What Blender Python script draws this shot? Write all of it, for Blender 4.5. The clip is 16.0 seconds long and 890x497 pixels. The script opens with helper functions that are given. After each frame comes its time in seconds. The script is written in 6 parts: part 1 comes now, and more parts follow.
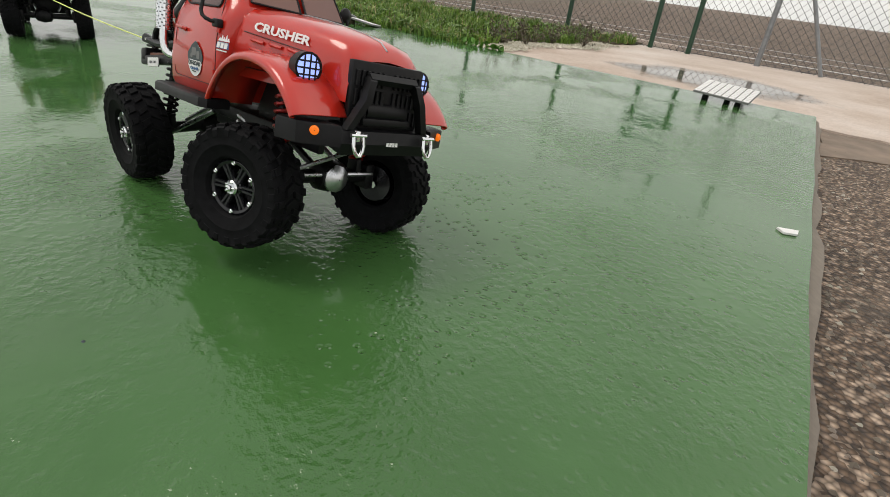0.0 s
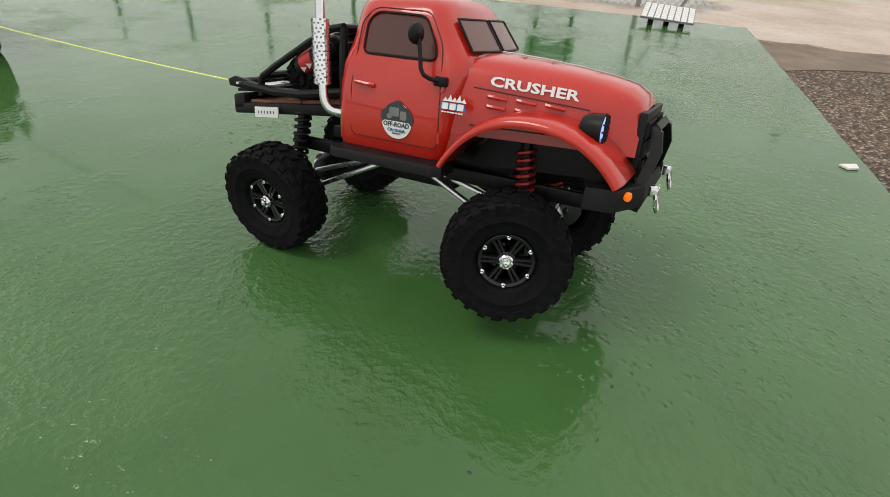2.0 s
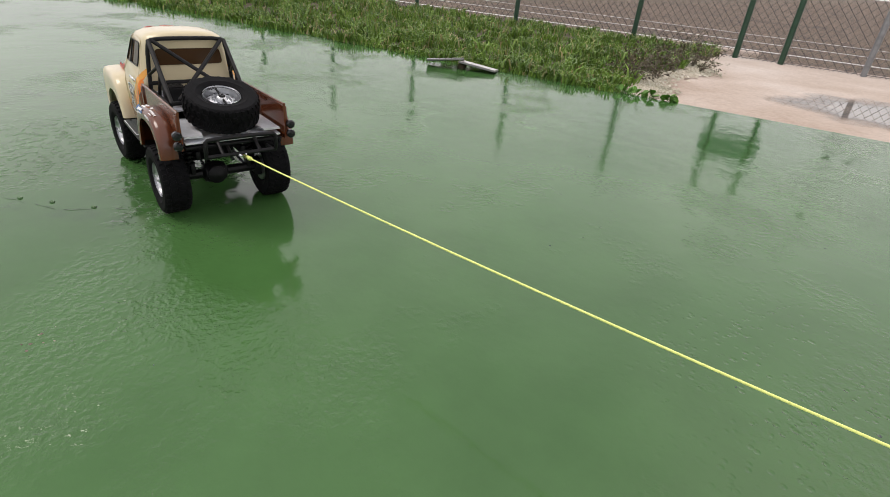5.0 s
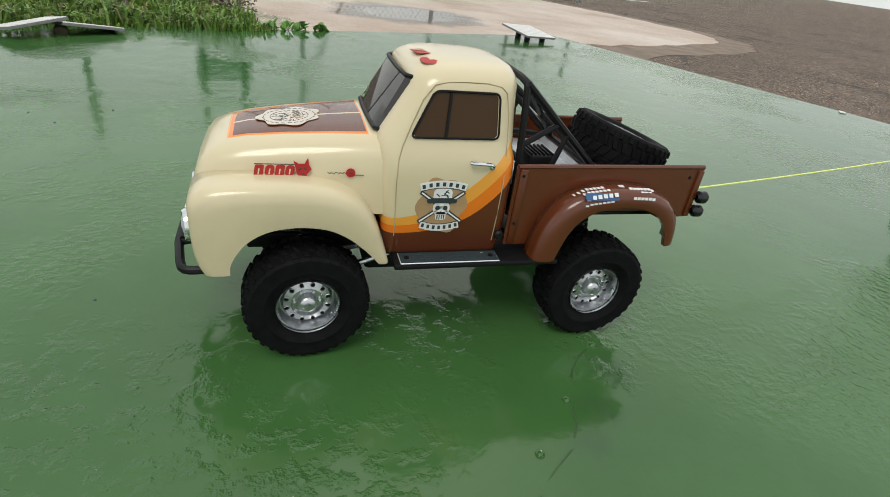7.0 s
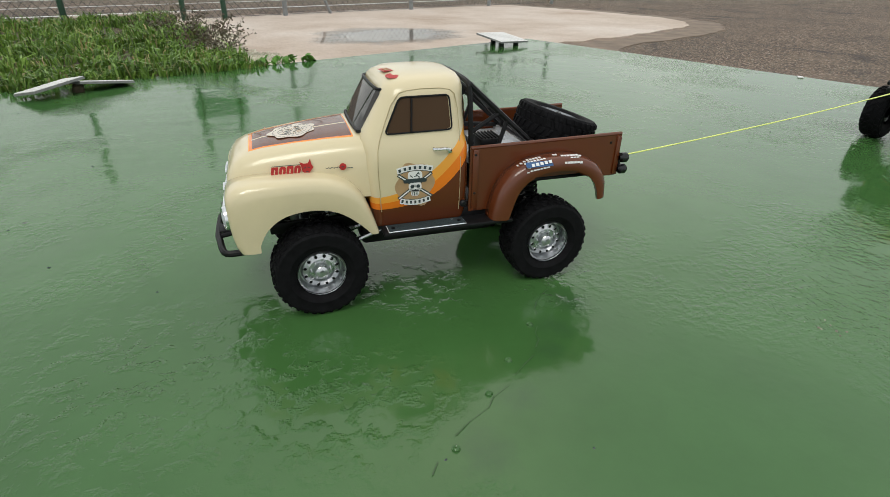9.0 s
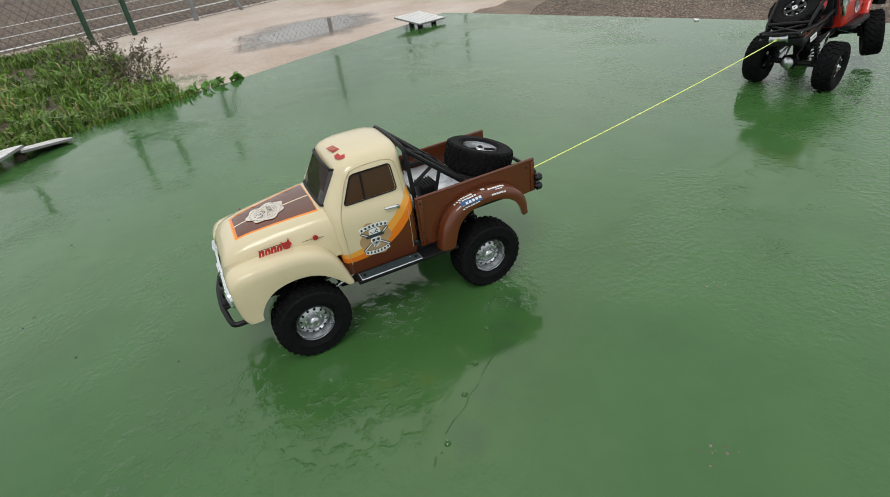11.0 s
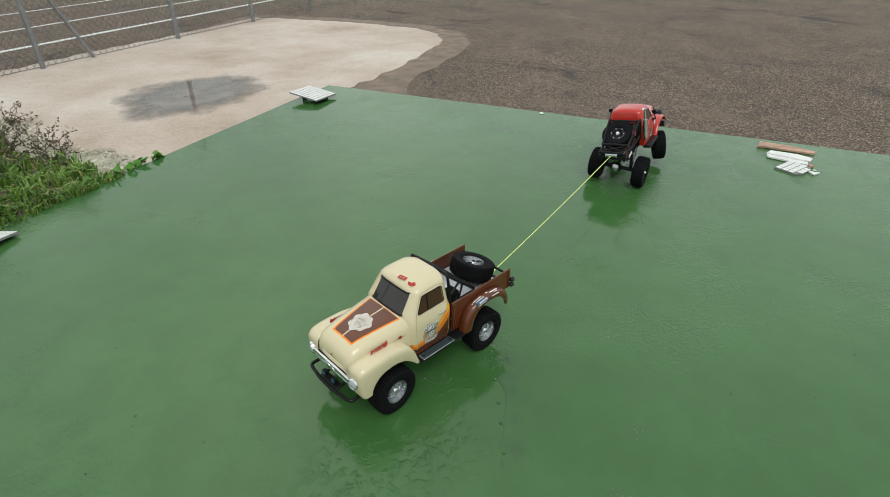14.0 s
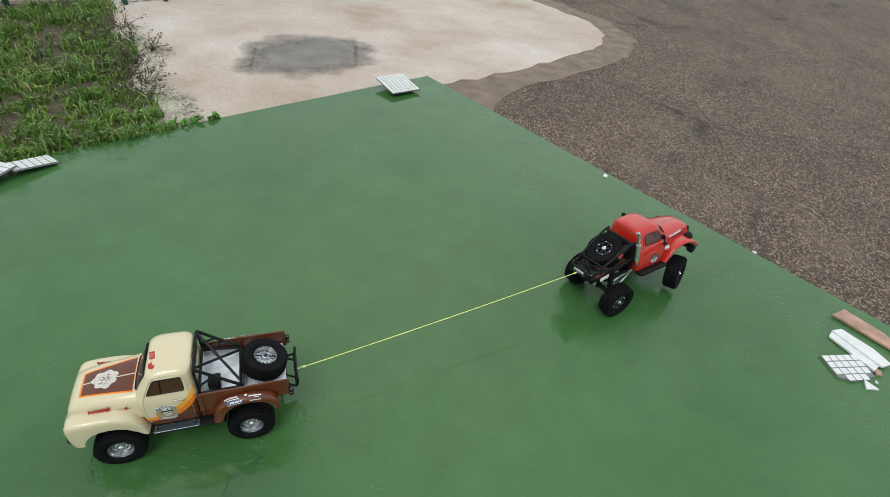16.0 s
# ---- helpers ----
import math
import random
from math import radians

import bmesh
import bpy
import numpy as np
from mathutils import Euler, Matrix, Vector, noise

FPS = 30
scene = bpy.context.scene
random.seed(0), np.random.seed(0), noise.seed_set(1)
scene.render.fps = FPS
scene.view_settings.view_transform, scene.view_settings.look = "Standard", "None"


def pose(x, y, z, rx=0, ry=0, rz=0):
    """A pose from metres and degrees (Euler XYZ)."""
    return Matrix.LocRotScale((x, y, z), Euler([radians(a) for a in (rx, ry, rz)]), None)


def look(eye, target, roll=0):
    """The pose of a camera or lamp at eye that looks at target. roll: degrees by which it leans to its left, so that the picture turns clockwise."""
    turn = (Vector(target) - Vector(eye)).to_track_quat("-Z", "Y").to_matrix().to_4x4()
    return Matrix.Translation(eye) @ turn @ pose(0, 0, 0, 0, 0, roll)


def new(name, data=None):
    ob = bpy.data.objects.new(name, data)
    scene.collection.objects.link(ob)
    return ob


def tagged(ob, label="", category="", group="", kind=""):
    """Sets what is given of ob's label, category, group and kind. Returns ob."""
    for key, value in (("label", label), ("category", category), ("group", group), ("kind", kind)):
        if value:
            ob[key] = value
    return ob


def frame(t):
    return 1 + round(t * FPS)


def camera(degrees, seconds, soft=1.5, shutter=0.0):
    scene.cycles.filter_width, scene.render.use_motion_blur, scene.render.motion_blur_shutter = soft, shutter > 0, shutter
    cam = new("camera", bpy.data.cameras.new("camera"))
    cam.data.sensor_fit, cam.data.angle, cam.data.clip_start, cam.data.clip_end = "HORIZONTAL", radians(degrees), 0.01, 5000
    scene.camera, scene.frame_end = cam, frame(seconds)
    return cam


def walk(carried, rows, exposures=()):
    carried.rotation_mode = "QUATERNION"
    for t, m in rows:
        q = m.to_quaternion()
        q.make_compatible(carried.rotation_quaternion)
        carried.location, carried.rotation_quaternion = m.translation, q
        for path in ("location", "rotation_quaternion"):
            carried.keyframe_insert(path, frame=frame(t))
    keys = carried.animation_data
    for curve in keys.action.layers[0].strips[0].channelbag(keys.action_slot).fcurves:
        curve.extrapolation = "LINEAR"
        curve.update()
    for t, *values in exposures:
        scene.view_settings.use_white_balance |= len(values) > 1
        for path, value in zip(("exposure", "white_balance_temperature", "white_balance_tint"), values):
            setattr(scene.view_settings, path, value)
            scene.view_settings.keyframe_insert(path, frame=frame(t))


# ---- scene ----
# ---------------------------------------------------------------- camera
cam = camera(80.0, 16.0, 0.6)
PATH = [
    (0, (-2.2931, -0.0878, 0.3184), (-1.5655, -0.5988, -0.1393), 7.58),
    (0.5, (-2.2002, 0.1186, 0.3358), (-1.5947, -0.4924, -0.1741), 0.55),
    (1, (-2.1722, 0.1083, 0.3361), (-1.5333, -0.4970, -0.1388), 5.13),
    (1.5, (-2.1086, 0.1546, 0.2942), (-1.4580, -0.4606, -0.1510), 3.43),
    (2, (-1.9791, 0.1720, 0.3901), (-1.4333, -0.4589, -0.1613), 3.27),
    (2.5, (-1.8017, 0.3002, 0.3730), (-1.3708, -0.4591, -0.1147), 5.28),
    (3, (-1.7615, 0.2312, 0.3968), (-1.2956, -0.4786, -0.1315), 6.36),
    (3.5, (-1.6754, 0.2019, 0.4445), (-1.2117, -0.4387, -0.1674), 5.43),
    (4, (-1.5019, 0.2241, 0.6416), (-0.8901, -0.2224, -0.0114), -5.10),
    (4.5, (-1.2652, 0.2294, 0.5239), (-0.6014, -0.2895, -0.0147), 3.15),
    (6.8, (-0.0855, 0.5675, 0.3704), (-0.0787, -0.3271, -0.0764), 1.14),
    (7, (0.1765, 0.5285, 0.3757), (-0.1142, -0.2904, -0.1191), 8.37),
    (7.5, (0.2703, 0.5378, 0.3455), (-0.0679, -0.2833, -0.1144), 4.17),
    (8, (0.1926, 0.6232, 0.3715), (-0.0818, -0.2099, -0.1088), 2.53),
    (8.5, (0.1871, 0.6662, 0.3774), (-0.0631, -0.1752, -0.1015), 1.22),
    (9, (0.1883, 0.6912, 0.4058), (-0.0873, -0.1432, -0.0716), 1.15),
    (9.2, (0.0734, 0.7378, 0.4537), (-0.1533, -0.1072, -0.0306), -2.01),
    (11.3, (0.2860, 0.7905, 0.5801), (-0.0596, 0.0335, 0.0256), -7.88),
    (11.5, (0.3982, 0.8025, 0.5798), (0.0326, 0.0550, 0.0253), -7.55),
    (12, (0.7339, 0.7953, 0.5657), (0.2763, 0.0847, 0.0311), -5.17),
    (12.5, (0.7628, 0.8565, 0.7463), (0.2609, 0.1877, 0.1980), -4.51),
    (13, (0.8500, 0.8948, 0.9077), (0.2837, 0.2717, 0.3683), -2.92),
    (13.5, (0.7166, 0.9614, 1.0311), (0.1402, 0.3566, 0.4815), -2.39),
    (14, (0.6952, 0.8019, 1.0072), (0.0986, 0.2009, 0.4753), 0.99),
    (14.5, (0.4342, 0.7783, 1.0711), (-0.1001, 0.1370, 0.5206), 4.51),
    (15, (0.2933, 0.7742, 1.1038), (-0.1774, 0.0929, 0.5433), 7.45),
    (15.5, (0.0103, 0.8355, 1.2009), (-0.3720, 0.1078, 0.6314), 6.44),
    (16, (-0.2982, 0.9898, 1.3744), (-0.5807, 0.2645, 0.7466), 7.51),
]
walk(cam, [(t, look(eye, target, roll)) for t, eye, target, roll in PATH], [(0, 0.50, 7000, 9), (3.5, 0.52, 7000, 9), (4.0, 0.78, 6900, 20), (4.7, 0.66, 6900, 17), (6.8, 0.47, 6700, 6), (9.2, 0.46, 6700, 5), (11.3, 0.40, 6600, 7), (13.5, 0.40, 6550, 1), (15, 0.45, 6350, 1), (16, 0.44, 6250, 3)])


# ---------------------------------------------------------------- helpers
def link(name, bm, mats, parent=None, label="", smooth=35):
    me = bpy.data.meshes.new(name)
    bm.to_mesh(me)
    bm.free()
    for m in mats if isinstance(mats, (list, tuple)) else [mats]:
        me.materials.append(m)
    if smooth:
        me.shade_smooth()
        me.set_sharp_from_angle(angle=radians(smooth))
    ob = new(name, me)
    if parent is not None:
        ob.parent = parent
    if label:
        tagged(ob, label)
    return ob


def part(name, bm, material, parent, label="", smooth=35):
    return link(name, bm, material, parent, label, smooth)


def empty(name, m=None, parent=None):
    ob = new(name)
    ob.empty_display_size = 0.05
    if m is not None:
        ob.matrix_basis = m
    if parent is not None:
        ob.parent = parent
    return ob


def mark(bm, start, mi):
    bm.faces.ensure_lookup_table()
    for f in bm.faces[start:]:
        f.material_index = mi


def box(bm, size, m=None, bevel=0.0, mi=0, seg=2):
    n = len(bm.faces)
    res = bmesh.ops.create_cube(bm, size=1.0)
    vs = res["verts"]
    mm = (m or Matrix()) @ Matrix.Diagonal((*size, 1))
    bmesh.ops.transform(bm, matrix=mm, verts=vs)
    if bevel:
        es = list({e for v in vs for e in v.link_edges})
        bmesh.ops.bevel(bm, geom=es, offset=bevel, segments=seg, affect="EDGES", profile=0.5)
    mark(bm, n, mi)


def ring_loft(bm, rings, closed=True, cap=True, mi=0, flip=False):
    """Skins rings of equal length one after another."""
    n = len(bm.faces)
    vs = [[bm.verts.new(p) for p in r] for r in rings]
    k = len(rings[0])
    for a, b in zip(vs, vs[1:]):
        for i in range(k if closed else k - 1):
            j = (i + 1) % k
            q = (a[i], a[j], b[j], b[i])
            bm.faces.new(q[::-1] if flip else q)
    if cap and closed:
        bm.faces.new(vs[0] if flip else vs[0][::-1])
        bm.faces.new(vs[-1][::-1] if flip else vs[-1])
    mark(bm, n, mi)
    return vs


def tube(bm, pts, r, n=10, mi=0, smooth=0):
    pts = [Vector(p) for p in pts]
    for _ in range(smooth):
        out = [pts[0]]
        for a, b in zip(pts, pts[1:]):
            out += [a.lerp(b, 0.25), a.lerp(b, 0.75)]
        pts = out + [pts[-1]]
    rings = []
    up = Vector((0.02, 0.03, 1)).normalized()
    for i, p in enumerate(pts):
        d = (pts[min(i + 1, len(pts) - 1)] - pts[max(i - 1, 0)]).normalized()
        if abs(d.dot(up)) > 0.95:
            up = Vector((1, 0.03, 0.02)).normalized()
        s = d.cross(up).normalized()
        u = s.cross(d).normalized()
        up = u
        rr = r[i] if isinstance(r, (list, tuple)) else r
        rings.append([p + (s * math.cos(2 * math.pi * j / n) + u * math.sin(2 * math.pi * j / n)) * rr for j in range(n)])
    ring_loft(bm, rings, mi=mi)


def lathe(bm, profile, n=24, m=None, mi=0, cap=False):
    """profile: (radius, height) rows, turned about the local z axis."""
    m = m or Matrix()
    rings = [[m @ Vector((r * math.cos(2 * math.pi * j / n), r * math.sin(2 * math.pi * j / n), h)) for j in range(n)] for r, h in profile]
    ring_loft(bm, rings, mi=mi, cap=cap)


def disc(bm, r, m, n=16, mi=0):
    k = len(bm.faces)
    bm.faces.new([bm.verts.new(m @ Vector((r * math.cos(2 * math.pi * j / n), r * math.sin(2 * math.pi * j / n), 0))) for j in range(n)])
    mark(bm, k, mi)


def prism(bm, poly, depth, m=None, bevel=0.0, mi=0):
    """A flat polygon in local xy, raised by depth along local z."""
    m = m or Matrix()
    n = len(bm.faces)
    lo = [bm.verts.new(m @ Vector((x, y, 0))) for x, y in poly]
    hi = [bm.verts.new(m @ Vector((x, y, depth))) for x, y in poly]
    bm.faces.new(lo[::-1])
    top = bm.faces.new(hi)
    for i in range(len(poly)):
        j = (i + 1) % len(poly)
        bm.faces.new((lo[i], lo[j], hi[j], hi[i]))
    if bevel:
        bmesh.ops.bevel(bm, geom=list(top.edges), offset=bevel, segments=2, affect="EDGES", profile=0.5)
    mark(bm, n, mi)


def axis_y(x, y, z, side=1):
    """Local z points to +y (side 1) or -y (side -1)."""
    return Matrix.Translation((x, y, z)) @ pose(0, 0, 0, -90 * side, 0, 0)


def round_rect(w, h, r, n=5):
    pts = []
    for cx, cy, a0 in ((w / 2 - r, h / 2 - r, 0), (-w / 2 + r, h / 2 - r, 90), (-w / 2 + r, -h / 2 + r, 180), (w / 2 - r, -h / 2 + r, 270)):
        for i in range(n):
            a = radians(a0 + 90 * i / (n - 1))
            pts.append((cx + r * math.cos(a), cy + r * math.sin(a)))
    return pts


def solid(ob, t, offset=-1):
    md = ob.modifiers.new("thickness", "SOLIDIFY")
    md.thickness, md.offset = t, offset
    return ob


def text_mesh(bm, word, size, m, depth=0.0006, mi=0, stretch=1.0, shear=0.0):
    """Letters of the built-in font as raised mesh, centred on m."""
    cu = bpy.data.curves.new("letters", "FONT")
    cu.body, cu.size, cu.extrude, cu.align_x, cu.align_y = word, size, depth / 2, "CENTER", "CENTER"
    cu.offset, cu.shear, cu.resolution_u = size * 0.03, shear, 2
    ob = new("letters", cu)
    me = bpy.data.meshes.new_from_object(ob.evaluated_get(bpy.context.evaluated_depsgraph_get()))
    bpy.data.objects.remove(ob)
    bpy.data.curves.remove(cu)
    me.transform(m @ Matrix.Diagonal((stretch, 1, 1, 1)))
    n = len(bm.faces)
    bm.from_mesh(me)
    bpy.data.meshes.remove(me)
    mark(bm, n, mi)

# ---------------------------------------------------------------- world and light
world = bpy.data.worlds.new("overcast")
scene.world = world
world.use_nodes = True
wn, wl = world.node_tree.nodes, world.node_tree.links
wn.clear()
sky = wn.new("ShaderNodeTexSky")
sky.sky_type, sky.sun_disc = "NISHITA", False
sky.sun_elevation, sky.sun_rotation = radians(48), radians(200)
sky.air_density, sky.dust_density, sky.ozone_density = 1.0, 3.0, 1.0
cloud = wn.new("ShaderNodeTexNoise")
cloud.inputs["Scale"].default_value, cloud.inputs["Detail"].default_value = 2.2, 6
ramp = wn.new("ShaderNodeValToRGB")
ramp.color_ramp.elements[0].position, ramp.color_ramp.elements[0].color = 0.3, (6.0, 6.3, 6.7, 1)
ramp.color_ramp.elements[1].position, ramp.color_ramp.elements[1].color = 0.75, (10.5, 10.6, 10.7, 1)
mixs = wn.new("ShaderNodeMix")
mixs.data_type = "RGBA"
mixs.inputs["Factor"].default_value = 0.85
bg = wn.new("ShaderNodeBackground")
bg.inputs["Strength"].default_value = 0.085
wout = wn.new("ShaderNodeOutputWorld")
wl.new(cloud.outputs["Fac"], ramp.inputs["Fac"])
wl.new(sky.outputs["Color"], mixs.inputs["A"])
wl.new(ramp.outputs["Color"], mixs.inputs["B"])
wl.new(mixs.outputs["Result"], bg.inputs["Color"])
wl.new(bg.outputs["Background"], wout.inputs["Surface"])

sun_data = bpy.data.lights.new("sun", "SUN")
sun_data.energy, sun_data.angle, sun_data.color = 0.9, radians(25), (1.0, 0.97, 0.92)
sun = new("sun", sun_data)
sun.matrix_basis = look((1.5, 2.0, 4.0), (0, 0, 0))


# ---------------------------------------------------------------- materials
def material(name):
    m = bpy.data.materials.new(name)
    m.use_nodes = True
    nt = m.node_tree
    b = nt.nodes["Principled BSDF"]
    return m, nt.nodes, nt.links, b


def noise_node(n, l, scale, detail=4, co=None, rough=0.55):
    t = n.new("ShaderNodeTexNoise")
    t.inputs["Scale"].default_value, t.inputs["Detail"].default_value = scale, detail
    t.inputs["Roughness"].default_value = rough
    if co is not None:
        l.new(co, t.inputs["Vector"])
    return t


def ramp_node(n, l, src, stops):
    r = n.new("ShaderNodeValToRGB")
    els = r.color_ramp.elements
    while len(els) < len(stops):
        els.new(0.5)
    for e, (p, c) in zip(els, stops):
        e.position, e.color = p, (*c, 1) if len(c) == 3 else c
    l.new(src, r.inputs["Fac"])
    return r


def math_node(n, l, op, a, b=None, clamp=False):
    m = n.new("ShaderNodeMath")
    m.operation, m.use_clamp = op, clamp
    for i, v in enumerate((a, b)):
        if v is None:
            continue
        if isinstance(v, (int, float)):
            m.inputs[i].default_value = v
        else:
            l.new(v, m.inputs[i])
    return m.outputs[0]


def mix_node(n, l, fac, a, b):
    m = n.new("ShaderNodeMix")
    m.data_type = "RGBA"
    for sock, v in (("Factor", fac), ("A", a), ("B", b)):
        if isinstance(v, (int, float)):
            m.inputs[sock].default_value = v
        elif isinstance(v, tuple):
            m.inputs[sock].default_value = (*v, 1)
        else:
            l.new(v, m.inputs[sock])
    return m.outputs["Result"]


def bump_node(n, l, height, strength, dist, b, prev=None):
    k = n.new("ShaderNodeBump")
    k.inputs["Strength"].default_value, k.inputs["Distance"].default_value = strength, dist
    l.new(height, k.inputs["Height"])
    if prev is not None:
        l.new(prev, k.inputs["Normal"])
    if b is not None:
        l.new(k.outputs["Normal"], b.inputs["Normal"])
    return k.outputs["Normal"]


def simple(name, col, rough=0.5, metal=0.0, var=0.12, scale=60, bump=0.0, coat=0.0, spec=0.5):
    m, n, l, b = material(name)
    b.inputs["Specular IOR Level"].default_value = spec
    co = n.new("ShaderNodeTexCoord").outputs["Object"]
    t = noise_node(n, l, scale, 5, co)
    lo = tuple(c * (1 - var) for c in col)
    hi = tuple(min(1, c * (1 + var)) for c in col)
    r = ramp_node(n, l, t.outputs["Fac"], [(0.3, lo), (0.7, hi)])
    l.new(r.outputs["Color"], b.inputs["Base Color"])
    b.inputs["Metallic"].default_value = metal
    t2 = noise_node(n, l, scale * 0.3, 4, co)
    rr = n.new("ShaderNodeMapRange")
    rr.inputs["To Min"].default_value, rr.inputs["To Max"].default_value = max(0.02, rough - 0.08), min(1, rough + 0.1)
    l.new(t2.outputs["Fac"], rr.inputs["Value"])
    l.new(rr.outputs["Result"], b.inputs["Roughness"])
    b.inputs["Coat Weight"].default_value = coat
    if bump:
        bump_node(n, l, t.outputs["Fac"], bump, 0.001, b)
    return m


def world_xy(n, l):
    g = n.new("ShaderNodeNewGeometry")
    return g.outputs["Position"]


def green_paint():
    m, n, l, b = material("wet_green_paint")
    co = world_xy(n, l)
    broad = noise_node(n, l, 0.9, 4, co)
    mid = noise_node(n, l, 6, 6, co, 0.65)
    fine = noise_node(n, l, 90, 4, co, 0.6)
    c1 = ramp_node(n, l, broad.outputs["Fac"], [(0.3, (0.042, 0.113, 0.032)), (0.7, (0.061, 0.150, 0.045))])
    c2 = ramp_node(n, l, mid.outputs["Fac"], [(0.3, (0.80, 0.82, 0.78)), (0.62, (1.06, 1.06, 1.06))])
    mul = n.new("ShaderNodeMix")
    mul.data_type, mul.blend_type = "RGBA", "MULTIPLY"
    mul.inputs["Factor"].default_value = 0.7
    l.new(c1.outputs["Color"], mul.inputs["A"])
    l.new(c2.outputs["Color"], mul.inputs["B"])
    # dirty specks and faint scuffs
    vor = n.new("ShaderNodeTexVoronoi")
    vor.inputs["Scale"].default_value = 7.0
    l.new(co, vor.inputs["Vector"])
    spot = ramp_node(n, l, vor.outputs["Distance"], [(0.02, (1, 1, 1)), (0.035, (0, 0, 0))])
    keep = math_node(n, l, "GREATER_THAN", vor.outputs["Color"], 0.7)
    sf = math_node(n, l, "MULTIPLY", spot.outputs["Color"], keep)
    col = mix_node(n, l, math_node(n, l, "MULTIPLY", sf, 0.7), mul.outputs["Result"], (0.02, 0.025, 0.015))
    sc = noise_node(n, l, 1.7, 8, co, 0.72)
    scuff = ramp_node(n, l, sc.outputs["Fac"], [(0.60, (0, 0, 0)), (0.72, (1, 1, 1))])
    col = mix_node(n, l, math_node(n, l, "MULTIPLY", scuff.outputs["Color"], 0.3), col, (0.035, 0.06, 0.03))
    # dark damp streaks along the crack and beyond it
    damp = None
    for px, py, size in ((0.71, 0.07, 0.09), (0.745, 0.14, 0.09), (0.78, 0.20, 0.09), (0.82, 0.25, 0.09), (0.71, 0.28, 0.09), (0.63, 0.19, 0.08), (-0.165, 0.17, 0.08), (-0.12, 0.22, 0.06), (-0.09, 0.26, 0.06), (-0.02, 0.32, 0.06), (0.04, 0.375, 0.07)):
        gap = n.new("ShaderNodeVectorMath")
        gap.operation = "DISTANCE"
        gap.inputs[1].default_value = (px, py, 0)
        l.new(co, gap.inputs[0])
        close = math_node(n, l, "SUBTRACT", 1.0, math_node(n, l, "DIVIDE", gap.outputs["Value"], size), True)
        damp = close if damp is None else math_node(n, l, "MAXIMUM", damp, close)
    torn = noise_node(n, l, 17, 8, co, 0.75)
    ragged = ramp_node(n, l, math_node(n, l, "MULTIPLY", damp, torn.outputs["Fac"]), [(0.24, (0, 0, 0)), (0.46, (1, 1, 1))])
    col = mix_node(n, l, math_node(n, l, "MULTIPLY", ragged.outputs["Color"], 0.3), col, (0.030, 0.052, 0.036))
    l.new(col, b.inputs["Base Color"])
    # water film: smooth where it pools, dimpled where the paint is coarse
    coarse = noise_node(n, l, 1.7, 6, co, 0.68)
    sep = n.new("ShaderNodeSeparateXYZ")
    l.new(co, sep.inputs[0])
    wear = n.new("ShaderNodeMapRange")
    wear.inputs["From Min"].default_value, wear.inputs["From Max"].default_value = -0.3, -1.5
    wear.inputs["To Min"].default_value, wear.inputs["To Max"].default_value = -0.05, 0.005
    l.new(sep.outputs["X"], wear.inputs["Value"])
    mask = ramp_node(n, l, math_node(n, l, "ADD", coarse.outputs["Fac"], wear.outputs["Result"]), [(0.46, (0.04, 0.04, 0.04)), (0.58, (1, 1, 1))])
    rr = n.new("ShaderNodeMapRange")
    rr.inputs["To Min"].default_value, rr.inputs["To Max"].default_value = 0.08, 0.14
    l.new(mask.outputs["Color"], rr.inputs["Value"])
    l.new(rr.outputs["Result"], b.inputs["Roughness"])
    b.inputs["IOR"].default_value = 1.5
    # pitted patches where the paint has blistered, wrinkled ones where the film gathers
    def patch(spots):
        total = None
        for px, py, size, amount in spots:
            away = n.new("ShaderNodeVectorMath")
            away.operation = "DISTANCE"
            away.inputs[1].default_value = (px, py, 0)
            l.new(co, away.inputs[0])
            near = math_node(n, l, "SUBTRACT", 1.0, math_node(n, l, "DIVIDE", away.outputs["Value"], size), True)
            near = math_node(n, l, "MULTIPLY", near, amount)
            total = near if total is None else math_node(n, l, "ADD", total, near)
        return total

    pits = patch(((-1.92, -0.56, 0.46, 0.8), (-1.10, -0.43, 0.30, 0.5)))
    folds = patch(((0.36, 0.20, 0.22, 1.1), (0.15, 0.27, 0.13, 1.0), (-0.16, 0.13, 0.09, 1.0), (0.02, 0.10, 0.12, 0.9)))
    blot = noise_node(n, l, 9, 5, co, 0.7)
    pits = math_node(n, l, "MULTIPLY", pits, ramp_node(n, l, blot.outputs["Fac"], [(0.40, (0, 0, 0)), (0.60, (1, 1, 1))]).outputs["Color"])
    cell = n.new("ShaderNodeTexVoronoi")
    cell.inputs["Scale"].default_value = 95
    l.new(co, cell.inputs["Vector"])
    hole = ramp_node(n, l, cell.outputs["Distance"], [(0.18, (1, 1, 1)), (0.42, (0, 0, 0))])
    pit_h = math_node(n, l, "MULTIPLY", math_node(n, l, "MULTIPLY", hole.outputs["Color"], pits), math_node(n, l, "GREATER_THAN", cell.outputs["Color"], 0.45))
    dim = noise_node(n, l, 85, 3, co, 0.55)
    peak = ramp_node(n, l, dim.outputs["Fac"], [(0.38, (0, 0, 0)), (0.68, (1, 1, 1))])
    h = math_node(n, l, "MULTIPLY", peak.outputs["Color"], mask.outputs["Color"])
    fold = noise_node(n, l, 38, 4, co, 0.6)
    crest = ramp_node(n, l, fold.outputs["Fac"], [(0.50, (0, 0, 0)), (0.66, (1, 1, 1))])
